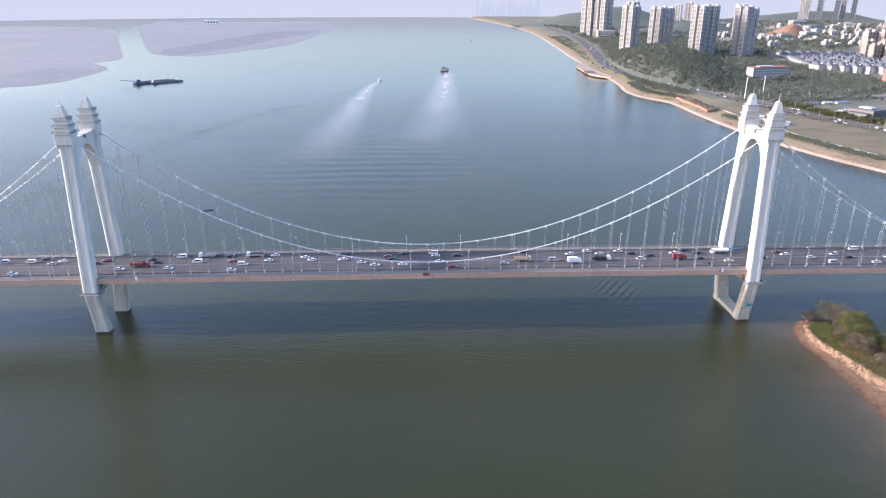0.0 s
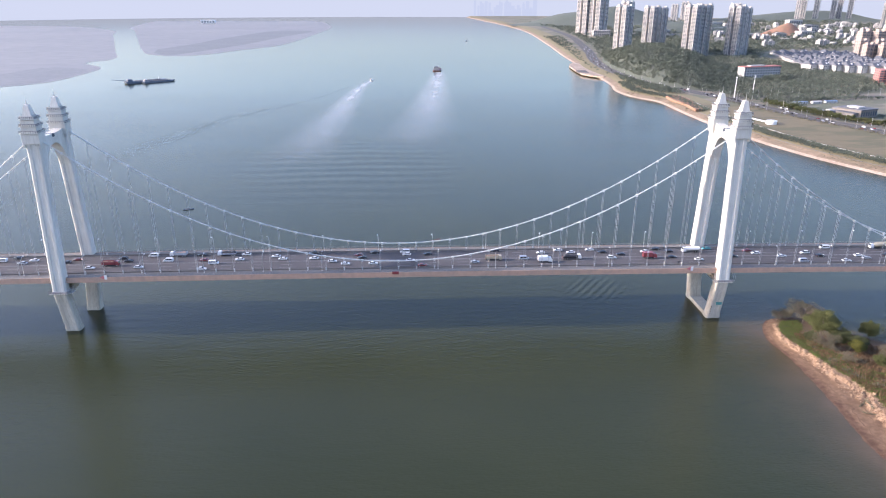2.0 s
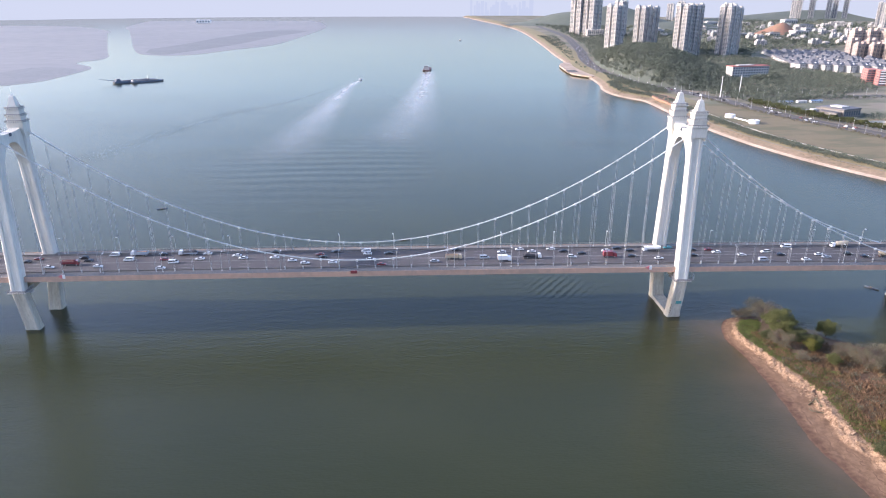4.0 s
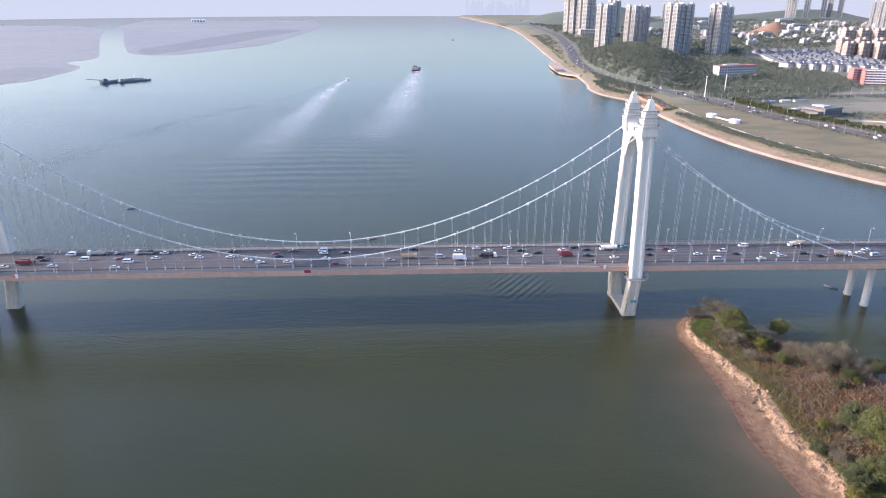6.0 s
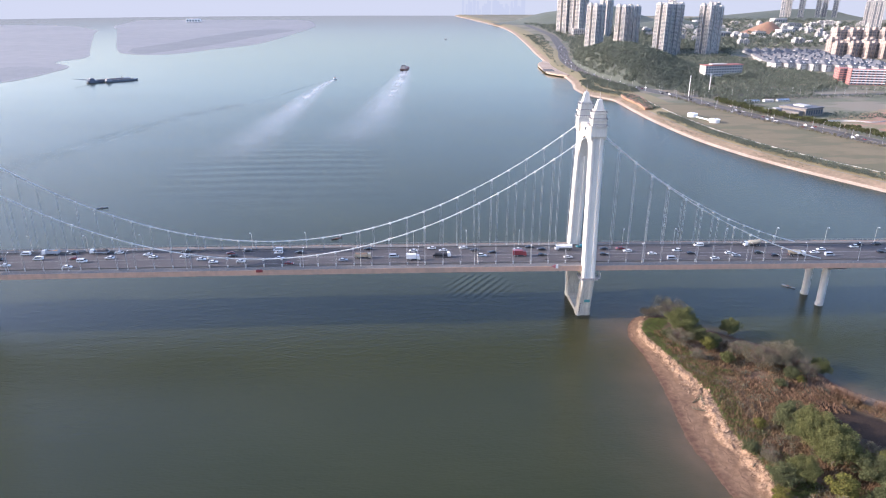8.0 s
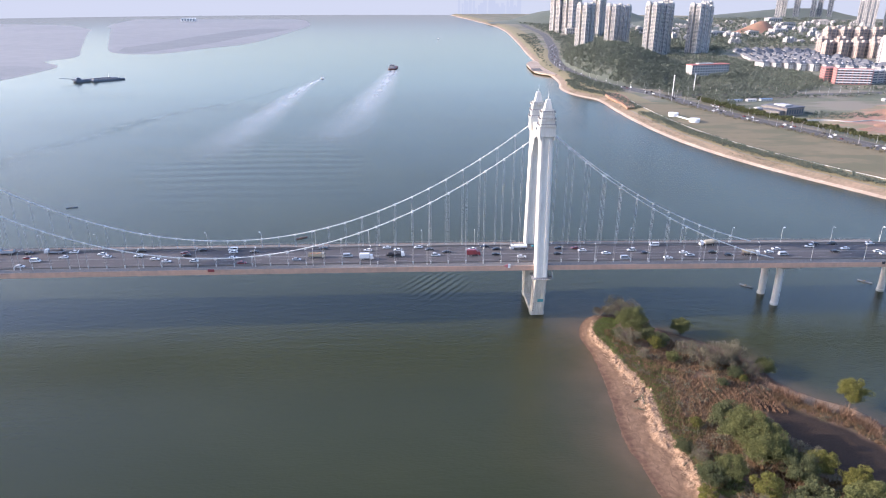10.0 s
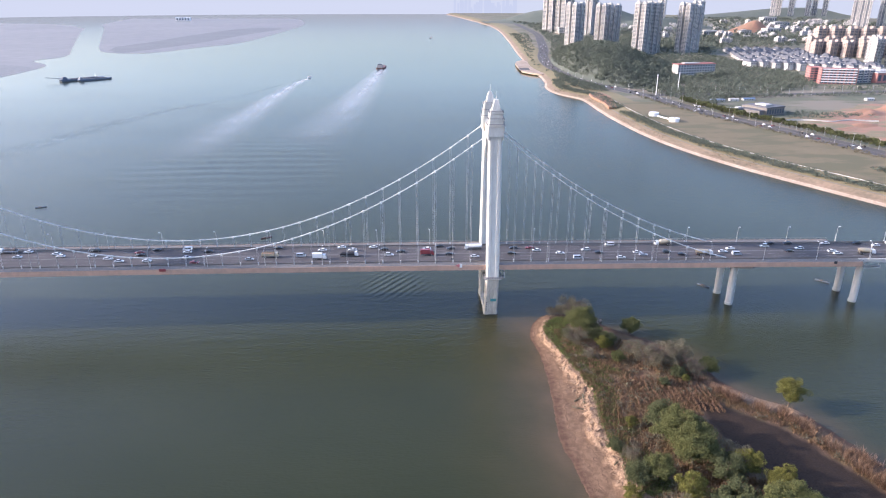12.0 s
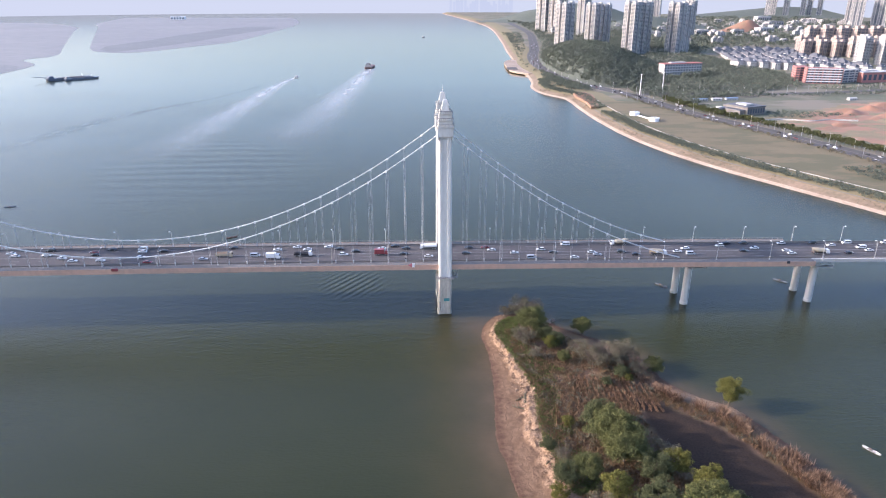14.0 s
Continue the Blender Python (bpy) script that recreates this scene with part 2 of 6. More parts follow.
# ---- water ----
def water_material():
    m = bpy.data.materials.new("river_water")
    m.use_nodes = True
    n, l = m.node_tree.nodes, m.node_tree.links
    p = n["Principled BSDF"]
    p.inputs["IOR"].default_value = 1.34
    p.inputs["Specular IOR Level"].default_value = 0.42
    geo = n.new("ShaderNodeNewGeometry")

    def noise_at(scale, stretch, detail):
        mp = n.new("ShaderNodeMapping")
        mp.inputs["Scale"].default_value = stretch
        l.new(geo.outputs["Position"], mp.inputs["Vector"])
        tex = n.new("ShaderNodeTexNoise")
        tex.inputs["Scale"].default_value = scale
        tex.inputs["Detail"].default_value = detail
        l.new(mp.outputs[0], tex.inputs["Vector"])
        return tex.outputs[0]

    def math_node(op, a, b):
        k = n.new("ShaderNodeMath")
        k.operation = op
        for i, v in enumerate((a, b)):
            if isinstance(v, (int, float)):
                k.inputs[i].default_value = v
            else:
                l.new(v, k.inputs[i])
        return k.outputs[0]

    def ranged(v, a, b, c=0.0, d=1.0):
        k = n.new("ShaderNodeMapRange")
        k.inputs[1].default_value, k.inputs[2].default_value = a, b
        k.inputs[3].default_value, k.inputs[4].default_value = c, d
        l.new(v, k.inputs[0])
        return k.outputs[0]

    def mixed(f, a, b):
        k = n.new("ShaderNodeMix")
        k.data_type = "RGBA"
        for i, v in ((6, a), (7, b)):
            if isinstance(v, tuple):
                k.inputs[i].default_value = v
            else:
                l.new(v, k.inputs[i])
        l.new(f, k.inputs[0])
        return k.outputs[2]

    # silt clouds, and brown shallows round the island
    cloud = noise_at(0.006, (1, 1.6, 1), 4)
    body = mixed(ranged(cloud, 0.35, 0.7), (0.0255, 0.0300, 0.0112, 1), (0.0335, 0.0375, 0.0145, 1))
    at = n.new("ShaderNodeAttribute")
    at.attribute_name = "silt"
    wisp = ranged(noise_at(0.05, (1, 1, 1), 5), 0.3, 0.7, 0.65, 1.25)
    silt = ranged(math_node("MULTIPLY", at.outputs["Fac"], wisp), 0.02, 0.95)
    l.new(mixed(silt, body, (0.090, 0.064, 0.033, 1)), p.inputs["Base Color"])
    # waves: long swell, chop, cat's paws where the wind roughens the surface, and the ship's wash
    swell = noise_at(0.24, (0.35, 1, 1), 2)
    chop = noise_at(1.15, (0.45, 1, 1), 5)
    # the lee water upstream lies calmer than the breezy reach by the bridge
    sep = n.new("ShaderNodeSeparateXYZ")
    l.new(geo.outputs["Position"], sep.inputs[0])
    breeze = math_node("MULTIPLY", ranged(sep.outputs[1], 60, 900, 1.0, 0.25), ranged(sep.outputs[1], -120, 20, 0.8, 1.0))
    l.new(ranged(breeze, 0.25, 1.0, 0.15, 0.25), p.inputs["Roughness"])
    paws = ranged(noise_at(0.008, (0.5, 1.3, 1), 3), 0.35, 0.65, 0.45, 1.0)
    wash = n.new("ShaderNodeTexWave")
    wash.bands_direction = "Y"
    wash.inputs["Scale"].default_value = 0.0135
    wash.inputs["Distortion"].default_value = 3.0
    wash.inputs["Detail"].default_value = 1.0
    wash.inputs["Detail Scale"].default_value = 0.6
    l.new(geo.outputs["Position"], wash.inputs["Vector"])
    gap = n.new("ShaderNodeVectorMath")
    gap.operation = "DISTANCE"
    gap.inputs[1].default_value = (-45, 310, 0)
    l.new(geo.outputs["Position"], gap.inputs[0])
    zone = ranged(gap.outputs["Value"], 30, 160, 1.0, 0.0)
    ring = n.new("ShaderNodeTexWave")
    ring.inputs["Scale"].default_value, ring.inputs["Distortion"].default_value = 0.075, 1.2
    turned = n.new("ShaderNodeMapping")
    turned.inputs["Rotation"].default_value = (0, 0, 0.62)
    l.new(geo.outputs["Position"], turned.inputs["Vector"])
    l.new(turned.outputs[0], ring.inputs["Vector"])
    near = n.new("ShaderNodeVectorMath")
    near.operation = "DISTANCE"
    near.inputs[1].default_value = (113, 28, 0)
    l.new(geo.outputs["Position"], near.inputs[0])
    eddy = math_node("MULTIPLY", ring.outputs[1], ranged(near.outputs["Value"], 8, 24, 1.0, 0.0))
    sub = (("eddy", eddy, 0.2), ("swell", math_node("MULTIPLY", swell, breeze), 0.16), ("chop", math_node("MULTIPLY", math_node("MULTIPLY", chop, paws), breeze), 0.24), ("wash", math_node("MULTIPLY", wash.outputs[1], zone), 0.17))
    last = None
    for _, h, dist in sub:
        b = n.new("ShaderNodeBump")
        b.inputs["Strength"].default_value, b.inputs["Distance"].default_value = 1.0, dist
        l.new(h, b.inputs["Height"])
        if last:
            l.new(last, b.inputs["Normal"])
        last = b.outputs[0]
    l.new(last, p.inputs["Normal"])
    return m


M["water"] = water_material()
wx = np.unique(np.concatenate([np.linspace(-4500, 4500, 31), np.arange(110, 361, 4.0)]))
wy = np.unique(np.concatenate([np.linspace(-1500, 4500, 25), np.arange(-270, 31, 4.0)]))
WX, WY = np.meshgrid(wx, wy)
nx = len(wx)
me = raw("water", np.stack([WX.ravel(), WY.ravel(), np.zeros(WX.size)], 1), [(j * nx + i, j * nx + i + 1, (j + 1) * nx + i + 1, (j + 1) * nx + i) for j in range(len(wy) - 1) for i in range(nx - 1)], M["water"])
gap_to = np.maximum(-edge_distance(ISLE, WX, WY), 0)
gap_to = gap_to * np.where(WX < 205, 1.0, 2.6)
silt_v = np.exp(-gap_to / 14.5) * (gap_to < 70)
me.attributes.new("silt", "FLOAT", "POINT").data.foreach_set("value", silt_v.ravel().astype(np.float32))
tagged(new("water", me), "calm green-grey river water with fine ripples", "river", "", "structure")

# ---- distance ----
# Flat emission: the surface glows in one haze colour.
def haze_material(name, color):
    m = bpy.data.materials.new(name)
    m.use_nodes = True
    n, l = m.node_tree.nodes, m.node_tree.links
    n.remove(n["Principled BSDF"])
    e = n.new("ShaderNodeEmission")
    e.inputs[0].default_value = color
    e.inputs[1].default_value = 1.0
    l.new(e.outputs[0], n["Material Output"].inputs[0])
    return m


# Added wall that glows in the colour of the far haze.
M["haze"] = haze_material("glowing_haze", (0.238, 0.255, 0.27, 1))
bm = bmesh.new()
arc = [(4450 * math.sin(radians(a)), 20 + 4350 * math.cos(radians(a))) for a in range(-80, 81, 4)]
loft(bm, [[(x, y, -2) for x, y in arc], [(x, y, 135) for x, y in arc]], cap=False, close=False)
solo("backdrop", bm, M["haze"], "glowing wall coloured as pale lavender haze over the far river", "sky", kind="structure")

# Silhouettes glow slightly darker than the wall; haze is in their colour.
M["skyline"] = haze_material("glowing_hazed_skyline", (0.215, 0.235, 0.262, 1))
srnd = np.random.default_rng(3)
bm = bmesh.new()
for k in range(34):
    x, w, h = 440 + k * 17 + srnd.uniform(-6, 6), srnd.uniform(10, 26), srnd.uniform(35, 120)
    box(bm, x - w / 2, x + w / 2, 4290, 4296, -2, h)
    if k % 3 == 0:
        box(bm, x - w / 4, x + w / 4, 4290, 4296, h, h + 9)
solo("backdrop_skyline", bm, M["skyline"], "glowing flat towers of a far city, haze put into their colour", "skyline", kind="structure")

# ---- right bank ----
SHORE = [(760, -420), (620, -160), (548, 40), (510, 136), (475, 209), (444, 274), (417, 350), (400, 431), (392, 522), (390, 607), (391, 690), (388, 722), (373, 752), (361, 792),
         (360, 850), (371, 908), (379, 1000), (376, 1060), (374, 1110), (377, 1190), (386, 1260), (398, 1330), (414, 1540), (448, 1920), (493, 2575), (481, 3143), (380, 4300)]
shore = smooth_line(SHORE, 14)
BANK_Z = 8.0
ribbon("bank_beach", shore, [(-6, -1.0), (0, 0.05), (2, 0.9), (3.6, 1.6)], M["sand"], "narrow pale sandy beach along the river")
ribbon("bank_terrace", shore, [(3.6, 1.6), (6, 2.6), (9, 3.0), (12.5, 4.6)], M["bank_soil"], "bare brown earth terrace above the beach")
ribbon("bank_slope", shore, [(12.5, 4.6), (23, 6.6), (34, BANK_Z - 0.05), (60, BANK_Z - 0.02)], M["grass"], "grassy river embankment with scrub")
inner = offsets(shore, 58)
sheet("ground", [(p.x, p.y) for p in inner] + [(4300, 4300), (4300, -420)], BANK_Z - 0.03, M["land"], "flat wooded and built-up land behind the river bank")

# ---- left bank ----
LEFT_NEAR = [(-2600, 640), (-1100, 780), (-880, 850), (-735, 915), (-690, 945), (-661, 990), (-655, 1095), (-664, 1225), (-700, 1285), (-746, 1335), (-752, 1375), (-728, 1413), (-738, 1500), (-800, 1650), (-915, 1933), (-1130, 2463), (-1247, 2741), (-1600, 3100), (-2300, 3100), (-2900, 2500), (-3400, 1700), (-3700, 640)]
LEFT_FAR = [(-1400, 3700), (-1280, 3050), (-1150, 2735), (-942, 2200), (-794, 1818), (-712, 1625), (-673, 1568), (-625, 1535), (-574, 1533), (-527, 1582), (-478, 1711), (-400, 1880), (-372, 2166), (-350, 2787), (-365, 3100), (-450, 3550), (-520, 3700)]
# Lightened, greyed base colour stands for the haze over the flats.
M["far_flat"] = material("hazed_flats", (0.215, 0.225, 0.23), (0.18, 0.19, 0.198), rough=0.95, scale=0.003, fine=8)
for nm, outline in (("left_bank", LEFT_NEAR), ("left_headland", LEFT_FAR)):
    sheet(nm, [(p.x, p.y) for p in smooth_line(outline, 40)], 0.05, M["far_flat"], "low flats across the river, haze put into their colour", thick=0.15)

# ---- hills ----
def hill_height(u, v, cx, h, rough):
    d = min(1, math.hypot(u, v))
    return h * (0.5 + 0.5 * math.cos(math.pi * d)) * (1 + rough * 3 * noise.noise((u * 1.7 + cx, v * 1.7, 0.3))) - 0.6


def hill(name, cx, cy, rx, ry, h, rot, mat, label, z0=BANK_Z, n=28, rough=0.12):
    verts, faces = [], []
    c, s_ = math.cos(radians(rot)), math.sin(radians(rot))
    for j in range(n):
        for i in range(n):
            u, v = 2 * i / (n - 1) - 1, 2 * j / (n - 1) - 1
            verts.append((cx + c * u * rx - s_ * v * ry, cy + s_ * u * rx + c * v * ry, z0 + hill_height(u, v, cx, h, rough)))
    for j in range(n - 1):
        for i in range(n - 1):
            if math.hypot(2 * (i + 0.5) / (n - 1) - 1, 2 * (j + 0.5) / (n - 1) - 1) < 1.04:
                faces.append((j * n + i, j * n + i + 1, (j + 1) * n + i + 1, (j + 1) * n + i))
    return tagged(new(name, raw(name, verts, faces, mat, True)), label, "hill", "", "structure")


def knoll_reach(x, y):
    """0 at the top of the river hill, 1 at its foot; the foot is steep on the river side and long inland."""
    dx, dy = x - 522 - 0.06 * (y - 1120), y - 1110
    return math.hypot(dx / (88 if dx < 0 else 185), dy / (335 if dy < 0 else 330))


def knoll_height(x, y):
    d = min(1, knoll_reach(x, y))
    dx = x - 522 - 0.06 * (y - 1120)
    k = min(1, max(0, (dx + 60) / 120))
    round_top, long_slope = 1 - d ** 2.6, 0.5 + 0.5 * math.cos(math.pi * d)
    return 45 * (round_top + (long_slope - round_top) * k) * (1 + 0.22 * noise.noise((x * 0.011, y * 0.011, 0.3))) - 0.5


verts, faces, kn = [], [], 64
for j in range(kn):
    for i in range(kn):
        x, y = 400 + 340 * i / (kn - 1), 760 + 700 * j / (kn - 1)
        verts.append((x, y, BANK_Z + knoll_height(x, y)))
faces = [(j * kn + i, j * kn + i + 1, (j + 1) * kn + i + 1, (j + 1) * kn + i) for j in range(kn - 1) for i in range(kn - 1) if knoll_reach(400 + 340 * (i + 0.5) / (kn - 1), 760 + 700 * (j + 0.5) / (kn - 1)) < 1.03]
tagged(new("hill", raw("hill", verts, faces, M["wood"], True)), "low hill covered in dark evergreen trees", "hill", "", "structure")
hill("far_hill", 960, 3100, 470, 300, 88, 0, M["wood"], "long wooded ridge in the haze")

# ---- bridge ----
def road_z(x):
    """Height of the carriageway."""
    return 30.0 - 1.5e-5 * (x + 60) ** 2


def leg_ring(z, yc, wx, wy, groove=0.3, ch=0.7):
    """Cross-section of a tower leg with chamfered corners and a groove down its two broad faces."""
    a, b = wx / 2, wy / 2
    g = wx * 0.16
    side = [(-a, -b + ch), (-a + ch, -b), (-g - 0.3, -b), (-g, -b + groove), (g, -b + groove), (g + 0.3, -b), (a - ch, -b), (a, -b + ch)]
    return [(x, y + yc, z) for x, y in side] + [(-x, -y + yc, z) for x, y in side]


SADDLE = 98.5
KINK = 23.5


def leg_y(z):
    """Distance of a leg's middle from the bridge's axis."""
    if z < KINK:
        return 11.8 + (16.9 - 11.8) * z / KINK
    return 16.9 + (12.6 - 16.9) * min(1, (z - KINK) / (88 - KINK))


def mesh_box(*args):
    bm = bmesh.new()
    box(bm, *args)
    return bm


def bridge_tower(tie):
    t = thing("bridge_tower", (0, 0, 0), "tall white concrete suspension bridge tower with stepped balconies and pointed caps", "bridge tower", "bridge towers")
    for s in (-1, 1):
        bm = bmesh.new()
        loft(bm, [leg_ring(z, s * leg_y(z), wx, wy) for z, wx, wy in ((KINK, 6.6, 4.7), (30, 6.6, 4.7), (50, 6.6, 4.6), (70, 6.6, 4.5), (88, 6.6, 4.4), (95, 6.6, 4.4))])
        leg = part("leg", bm, M["tower"], t)
        bm = bmesh.new()
        loft(bm, [leg_ring(z, s * leg_y(z), wx, wy, 0.15) for z, wx, wy in ((-3, 7.4, 5.2), (1.5, 7.4, 5.2), (2.2, 7.0, 4.9), (12, 6.9, 4.8), (KINK, 6.6, 4.7))])
        part("lower_leg", bm, M["tower_low"], t, "stained concrete lower leg standing in the water")
        # maintenance platform round the kink
        yk = s * leg_y(KINK)
        bm = bmesh.new()
        box(bm, -4.5, 4.5, yk - 3.4, yk + 3.4, KINK - 0.85, KINK - 0.72)
        box(bm, -3.7, 3.7, yk - 2.75, yk + 2.75, KINK - 0.65, KINK + 0.1, 0.1)
        plat = part("platform", bm, M["concrete"], t, "grey maintenance platform round the leg")
        bm = bmesh.new()
        for i in range(9):
            for yy in (-3.4, 3.4):
                tube(bm, (-4.5 + i * 1.125, yk + yy, KINK - 0.7), (-4.5 + i * 1.125, yk + yy, KINK + 0.5), 0.1, n=5)
        for zz in (KINK - 0.1, KINK + 0.5):
            for yy in (-3.4, 3.4):
                tube(bm, (-4.5, yk + yy, zz), (4.5, yk + yy, zz), 0.09, n=5)
            for xx in (-4.5, 4.5):
                tube(bm, (xx, yk - 3.4, zz), (xx, yk + 3.4, zz), 0.09, n=5)
        part("platform_rail", bm, M["bal_rail"], plat)
        bm = bmesh.new()
        box(bm, 4.6, 6.2, yk - 1.6, yk + 1.6, KINK - 0.85, KINK - 0.7)
        for yy in (-1.6, 0.0, 1.6):
            tube(bm, (6.1, yk + yy, KINK - 0.7), (6.1, yk + yy, KINK + 2.2), 0.12, n=5)
        tube(bm, (6.1, yk - 1.6, KINK + 2.2), (6.1, yk + 1.6, KINK + 2.2), 0.12, n=5)
        part("work_cradle", bm, M["rail"], plat, "steel access cradle beside the platform")
        # corbelled head, stepping outwards
        yc = s * 12.6
        part("head_core", mesh_box(-2.6, 2.6, yc - 2.1, yc + 2.1, 94.8, 107.6), M["tower"], t)
        for x0, x1, y0, y1, z0, z1 in ((-3.9, 3.9, -2.9, 2.9, 95.0, 99.6), (-3.4, 3.4, -2.6, 2.6, 99.6, 102.6), (-3.1, 3.1, -2.4, 2.4, 102.6, 105.6), (-2.7, 2.7, -2.2, 2.2, 105.6, 107.6)):
            part("head_tier", mesh_box(x0, x1, yc + y0, yc + y1, z0, z1, 0.12), M["tower"], t)
        for i in range(7):
            part("corbel", mesh_box(-3.75 + i * 1.15, -3.0 + i * 1.15, yc - 2.75, yc + 2.75, (93.2, 94.4, 94.2, 94.6, 94.1, 94.4, 93.4)[i], 95.2, 0.08), M["tower"], t)
        for hw, hd, z in ((4.25, 3.5, 99.7), (3.85, 3.2, 102.7), (3.45, 2.95, 105.9)):
            bm = bmesh.new()
            box(bm, -hw, hw, yc - hd, yc + hd, z, z + 0.35, 0.06)
            bal = part("balcony", bm, M["tower"], t)
            bm = bmesh.new()
            for k in range(9):
                x = -hw + 0.1 + k * (2 * hw - 0.2) / 8
                for yy in (yc - hd + 0.1, yc + hd - 0.1):
                    box(bm, x - 0.05, x + 0.05, yy - 0.09, yy + 0.09, z + 0.35, z + 1.35)
            for k in range(1, 7):
                y = yc - hd + 0.1 + k * (2 * hd - 0.2) / 7
                for xx in (-hw + 0.1, hw - 0.1):
                    box(bm, xx - 0.09, xx + 0.09, y - 0.05, y + 0.05, z + 0.35, z + 1.35)
            for zz in (z + 1.3,):
                for yy in (yc - hd + 0.1, yc + hd - 0.1):
                    box(bm, -hw, hw, yy - 0.12, yy + 0.12, zz, zz + 0.16)
                for xx in (-hw + 0.1, hw - 0.1):
                    box(bm, xx - 0.12, xx + 0.12, yc - hd + 0.22, yc + hd - 0.22, zz, zz + 0.16)
            part("balustrade", bm, M["bal_rail"], bal, "dark grey railing")
            bm = bmesh.new()
            box(bm, -hw + 0.6, hw - 0.6, yc - hd + 0.4, yc + hd - 0.4, z + 0.35, z + 0.75)
            part("inner_wall", bm, M["tower"], bal, "low wall behind the railing")
        bm = bmesh.new()
        loft(bm, [[(hx * x, yc + hy * y, z) for x, y in ((-1, -1), (1, -1), (1, 1), (-1, 1))] for hx, hy, z in ((1.95, 1.95, 107.5), (1.9, 1.9, 107.9), (1.0, 1.0, 112.2), (0.85, 0.85, 112.4))])
        part("cap", bm, M["tower"], t, "white tapered pyramidal cap")
        bm = bmesh.new()
        tube(bm, (0, yc, 112.3), (0, yc, 113.6), 0.25, 0.18)
        tube(bm, (0, yc, 113.6), (0, yc, 116.2), 0.09, 0.04)
        part("spire", bm, M["rail"], t)
    # cross beam under the girder
    part("cross_beam", mesh_box(-1.8, 1.8, -14.0, 14.0, 20.4, 23.0, 0.12), M["tower_low"], t, "concrete beam joining the legs under the girder")
    # portal beam with an arched underside
    bm = bmesh.new()
    ys = [i / 16 * 2 - 1 for i in range(17)]
    half = 10.6
    low = [92.4 - 12.5 * abs(v) ** 2.6 for v in ys]
    top = [96.9 + 0.9 * abs(v) ** 3 for v in ys]
    loft(bm, [[(-2.3, half * v, zl), (2.3, half * v, zl), (2.3, half * v, zt), (-2.3, half * v, zt)] for v, zl, zt in zip(ys, low, top)])
    part("portal_beam", bm, M["tower"], t, "arched white beam joining the tower tops")
    bm = bmesh.new()
    tube(bm, (-2.7, 0, 96.2), (2.7, 0, 96.2), 0.9, n=16)
    part("beam_roundel", bm, M["window"], t)
    bm = bmesh.new()
    for k in range(12):
        for xx in (-2.1, 2.1):
            tube(bm, (xx, -9 + k * 1.64, 97.3), (xx, -9 + k * 1.64, 98.6), 0.06, n=5)
    for xx in (-2.1, 2.1):
        tube(bm, (xx, -9, 98.6), (xx, 9, 98.6), 0.06, n=5)
    part("beam_rail", bm, M["rail"], t)
    if tie:
        bm = bmesh.new()
        box(bm, -3.3, 3.3, -9.2, 9.2, -2.0, 2.0, 0.15)
        part("tie_beam", bm, M["tower_low"], t, "low concrete beam at the waterline")
    return t


bridge_tower(True).matrix_basis = pose(164, 0, 0)
bridge_tower(False).matrix_basis = pose(-164, 0, 0)

# girder
XS = [i * 12.0 for i in range(-60, 49)]
XE = [x for x in XS if -366 <= x <= 366]


def girder_part(name, section, mat, parent, xs, label=""):
    bm = bmesh.new()
    loft(bm, [[(x, y, road_z(x) + z) for y, z in section] for x in xs])
    return part(name, bm, mat, parent, label)


deck = thing("bridge_deck", (0, 0, 0), "long bridge deck with grey asphalt lanes and orange-brown edge beams", "bridge deck")
girder_part("road_surface", [(-12.0, -0.02), (-12.0, -0.5), (12.0, -0.5), (12.0, -0.02), (0, 0.08)], M["asphalt"], deck, XS, "worn grey asphalt carriageway")
girder_part("box_girder", [(-12.5, -0.5), (-12.5, -1.2), (-7.5, -3.6), (7.5, -3.6), (12.5, -1.2), (12.5, -0.5)], M["concrete"], deck, XE)
for s in (-1, 1):
    girder_part("footway", [(s * 14.0, 0.1), (s * 14.0, -0.55), (s * 16.8, -0.55), (s * 16.8, 0.1)], M["deck_concrete"], deck, XE, "dusty grey footway")
    girder_part("fascia", [(s * 16.8, 0.2), (s * 16.8, -2.5), (s * 17.1, -2.5), (s * 17.1, 0.2)], M["fascia"], deck, XE, "dusty orange-brown edge beam")
    girder_part("under_slope", [(s * 12.5, -0.6), (s * 12.5, -1.0), (s * 16.8, -2.2), (s * 16.8, -0.6)], M["concrete"], deck, XE)
    girder_part("cable_strip", [(s * 12.0, 0.12), (s * 12.0, -0.5), (s * 14.0, -0.5), (s * 14.0, 0.12)], M["deck_concrete"], deck, XE, "raised concrete strip that holds the hangers")
    girder_part("barrier", [(s * 11.75, 0.0), (s * 11.75, 0.85), (s * 11.95, 0.85), (s * 11.95, 0.0)], M["deck_concrete"], deck, XS)
    for end, xs in (("approach_edge", [x for x in XS if x >= 360]), ("approach_edge", [x for x in XS if x <= -360])):
        girder_part("approach_edge", [(s * 12.0, 0.15), (s * 12.0, -1.7), (s * 13.4, -1.7), (s * 13.4, 0.15)], M["concrete"], deck, xs, "plain grey edge of the approach viaduct")
    rail = bmesh.new()
    x = -360.0
    while x <= 360:
        z = road_z(x)
        if abs(abs(x) - 164) > 5:
            box(rail, x - 0.08, x + 0.08, s * 16.95 - 0.08, s * 16.95 + 0.08, z + 0.1, z + 1.25)
        x += 3.0
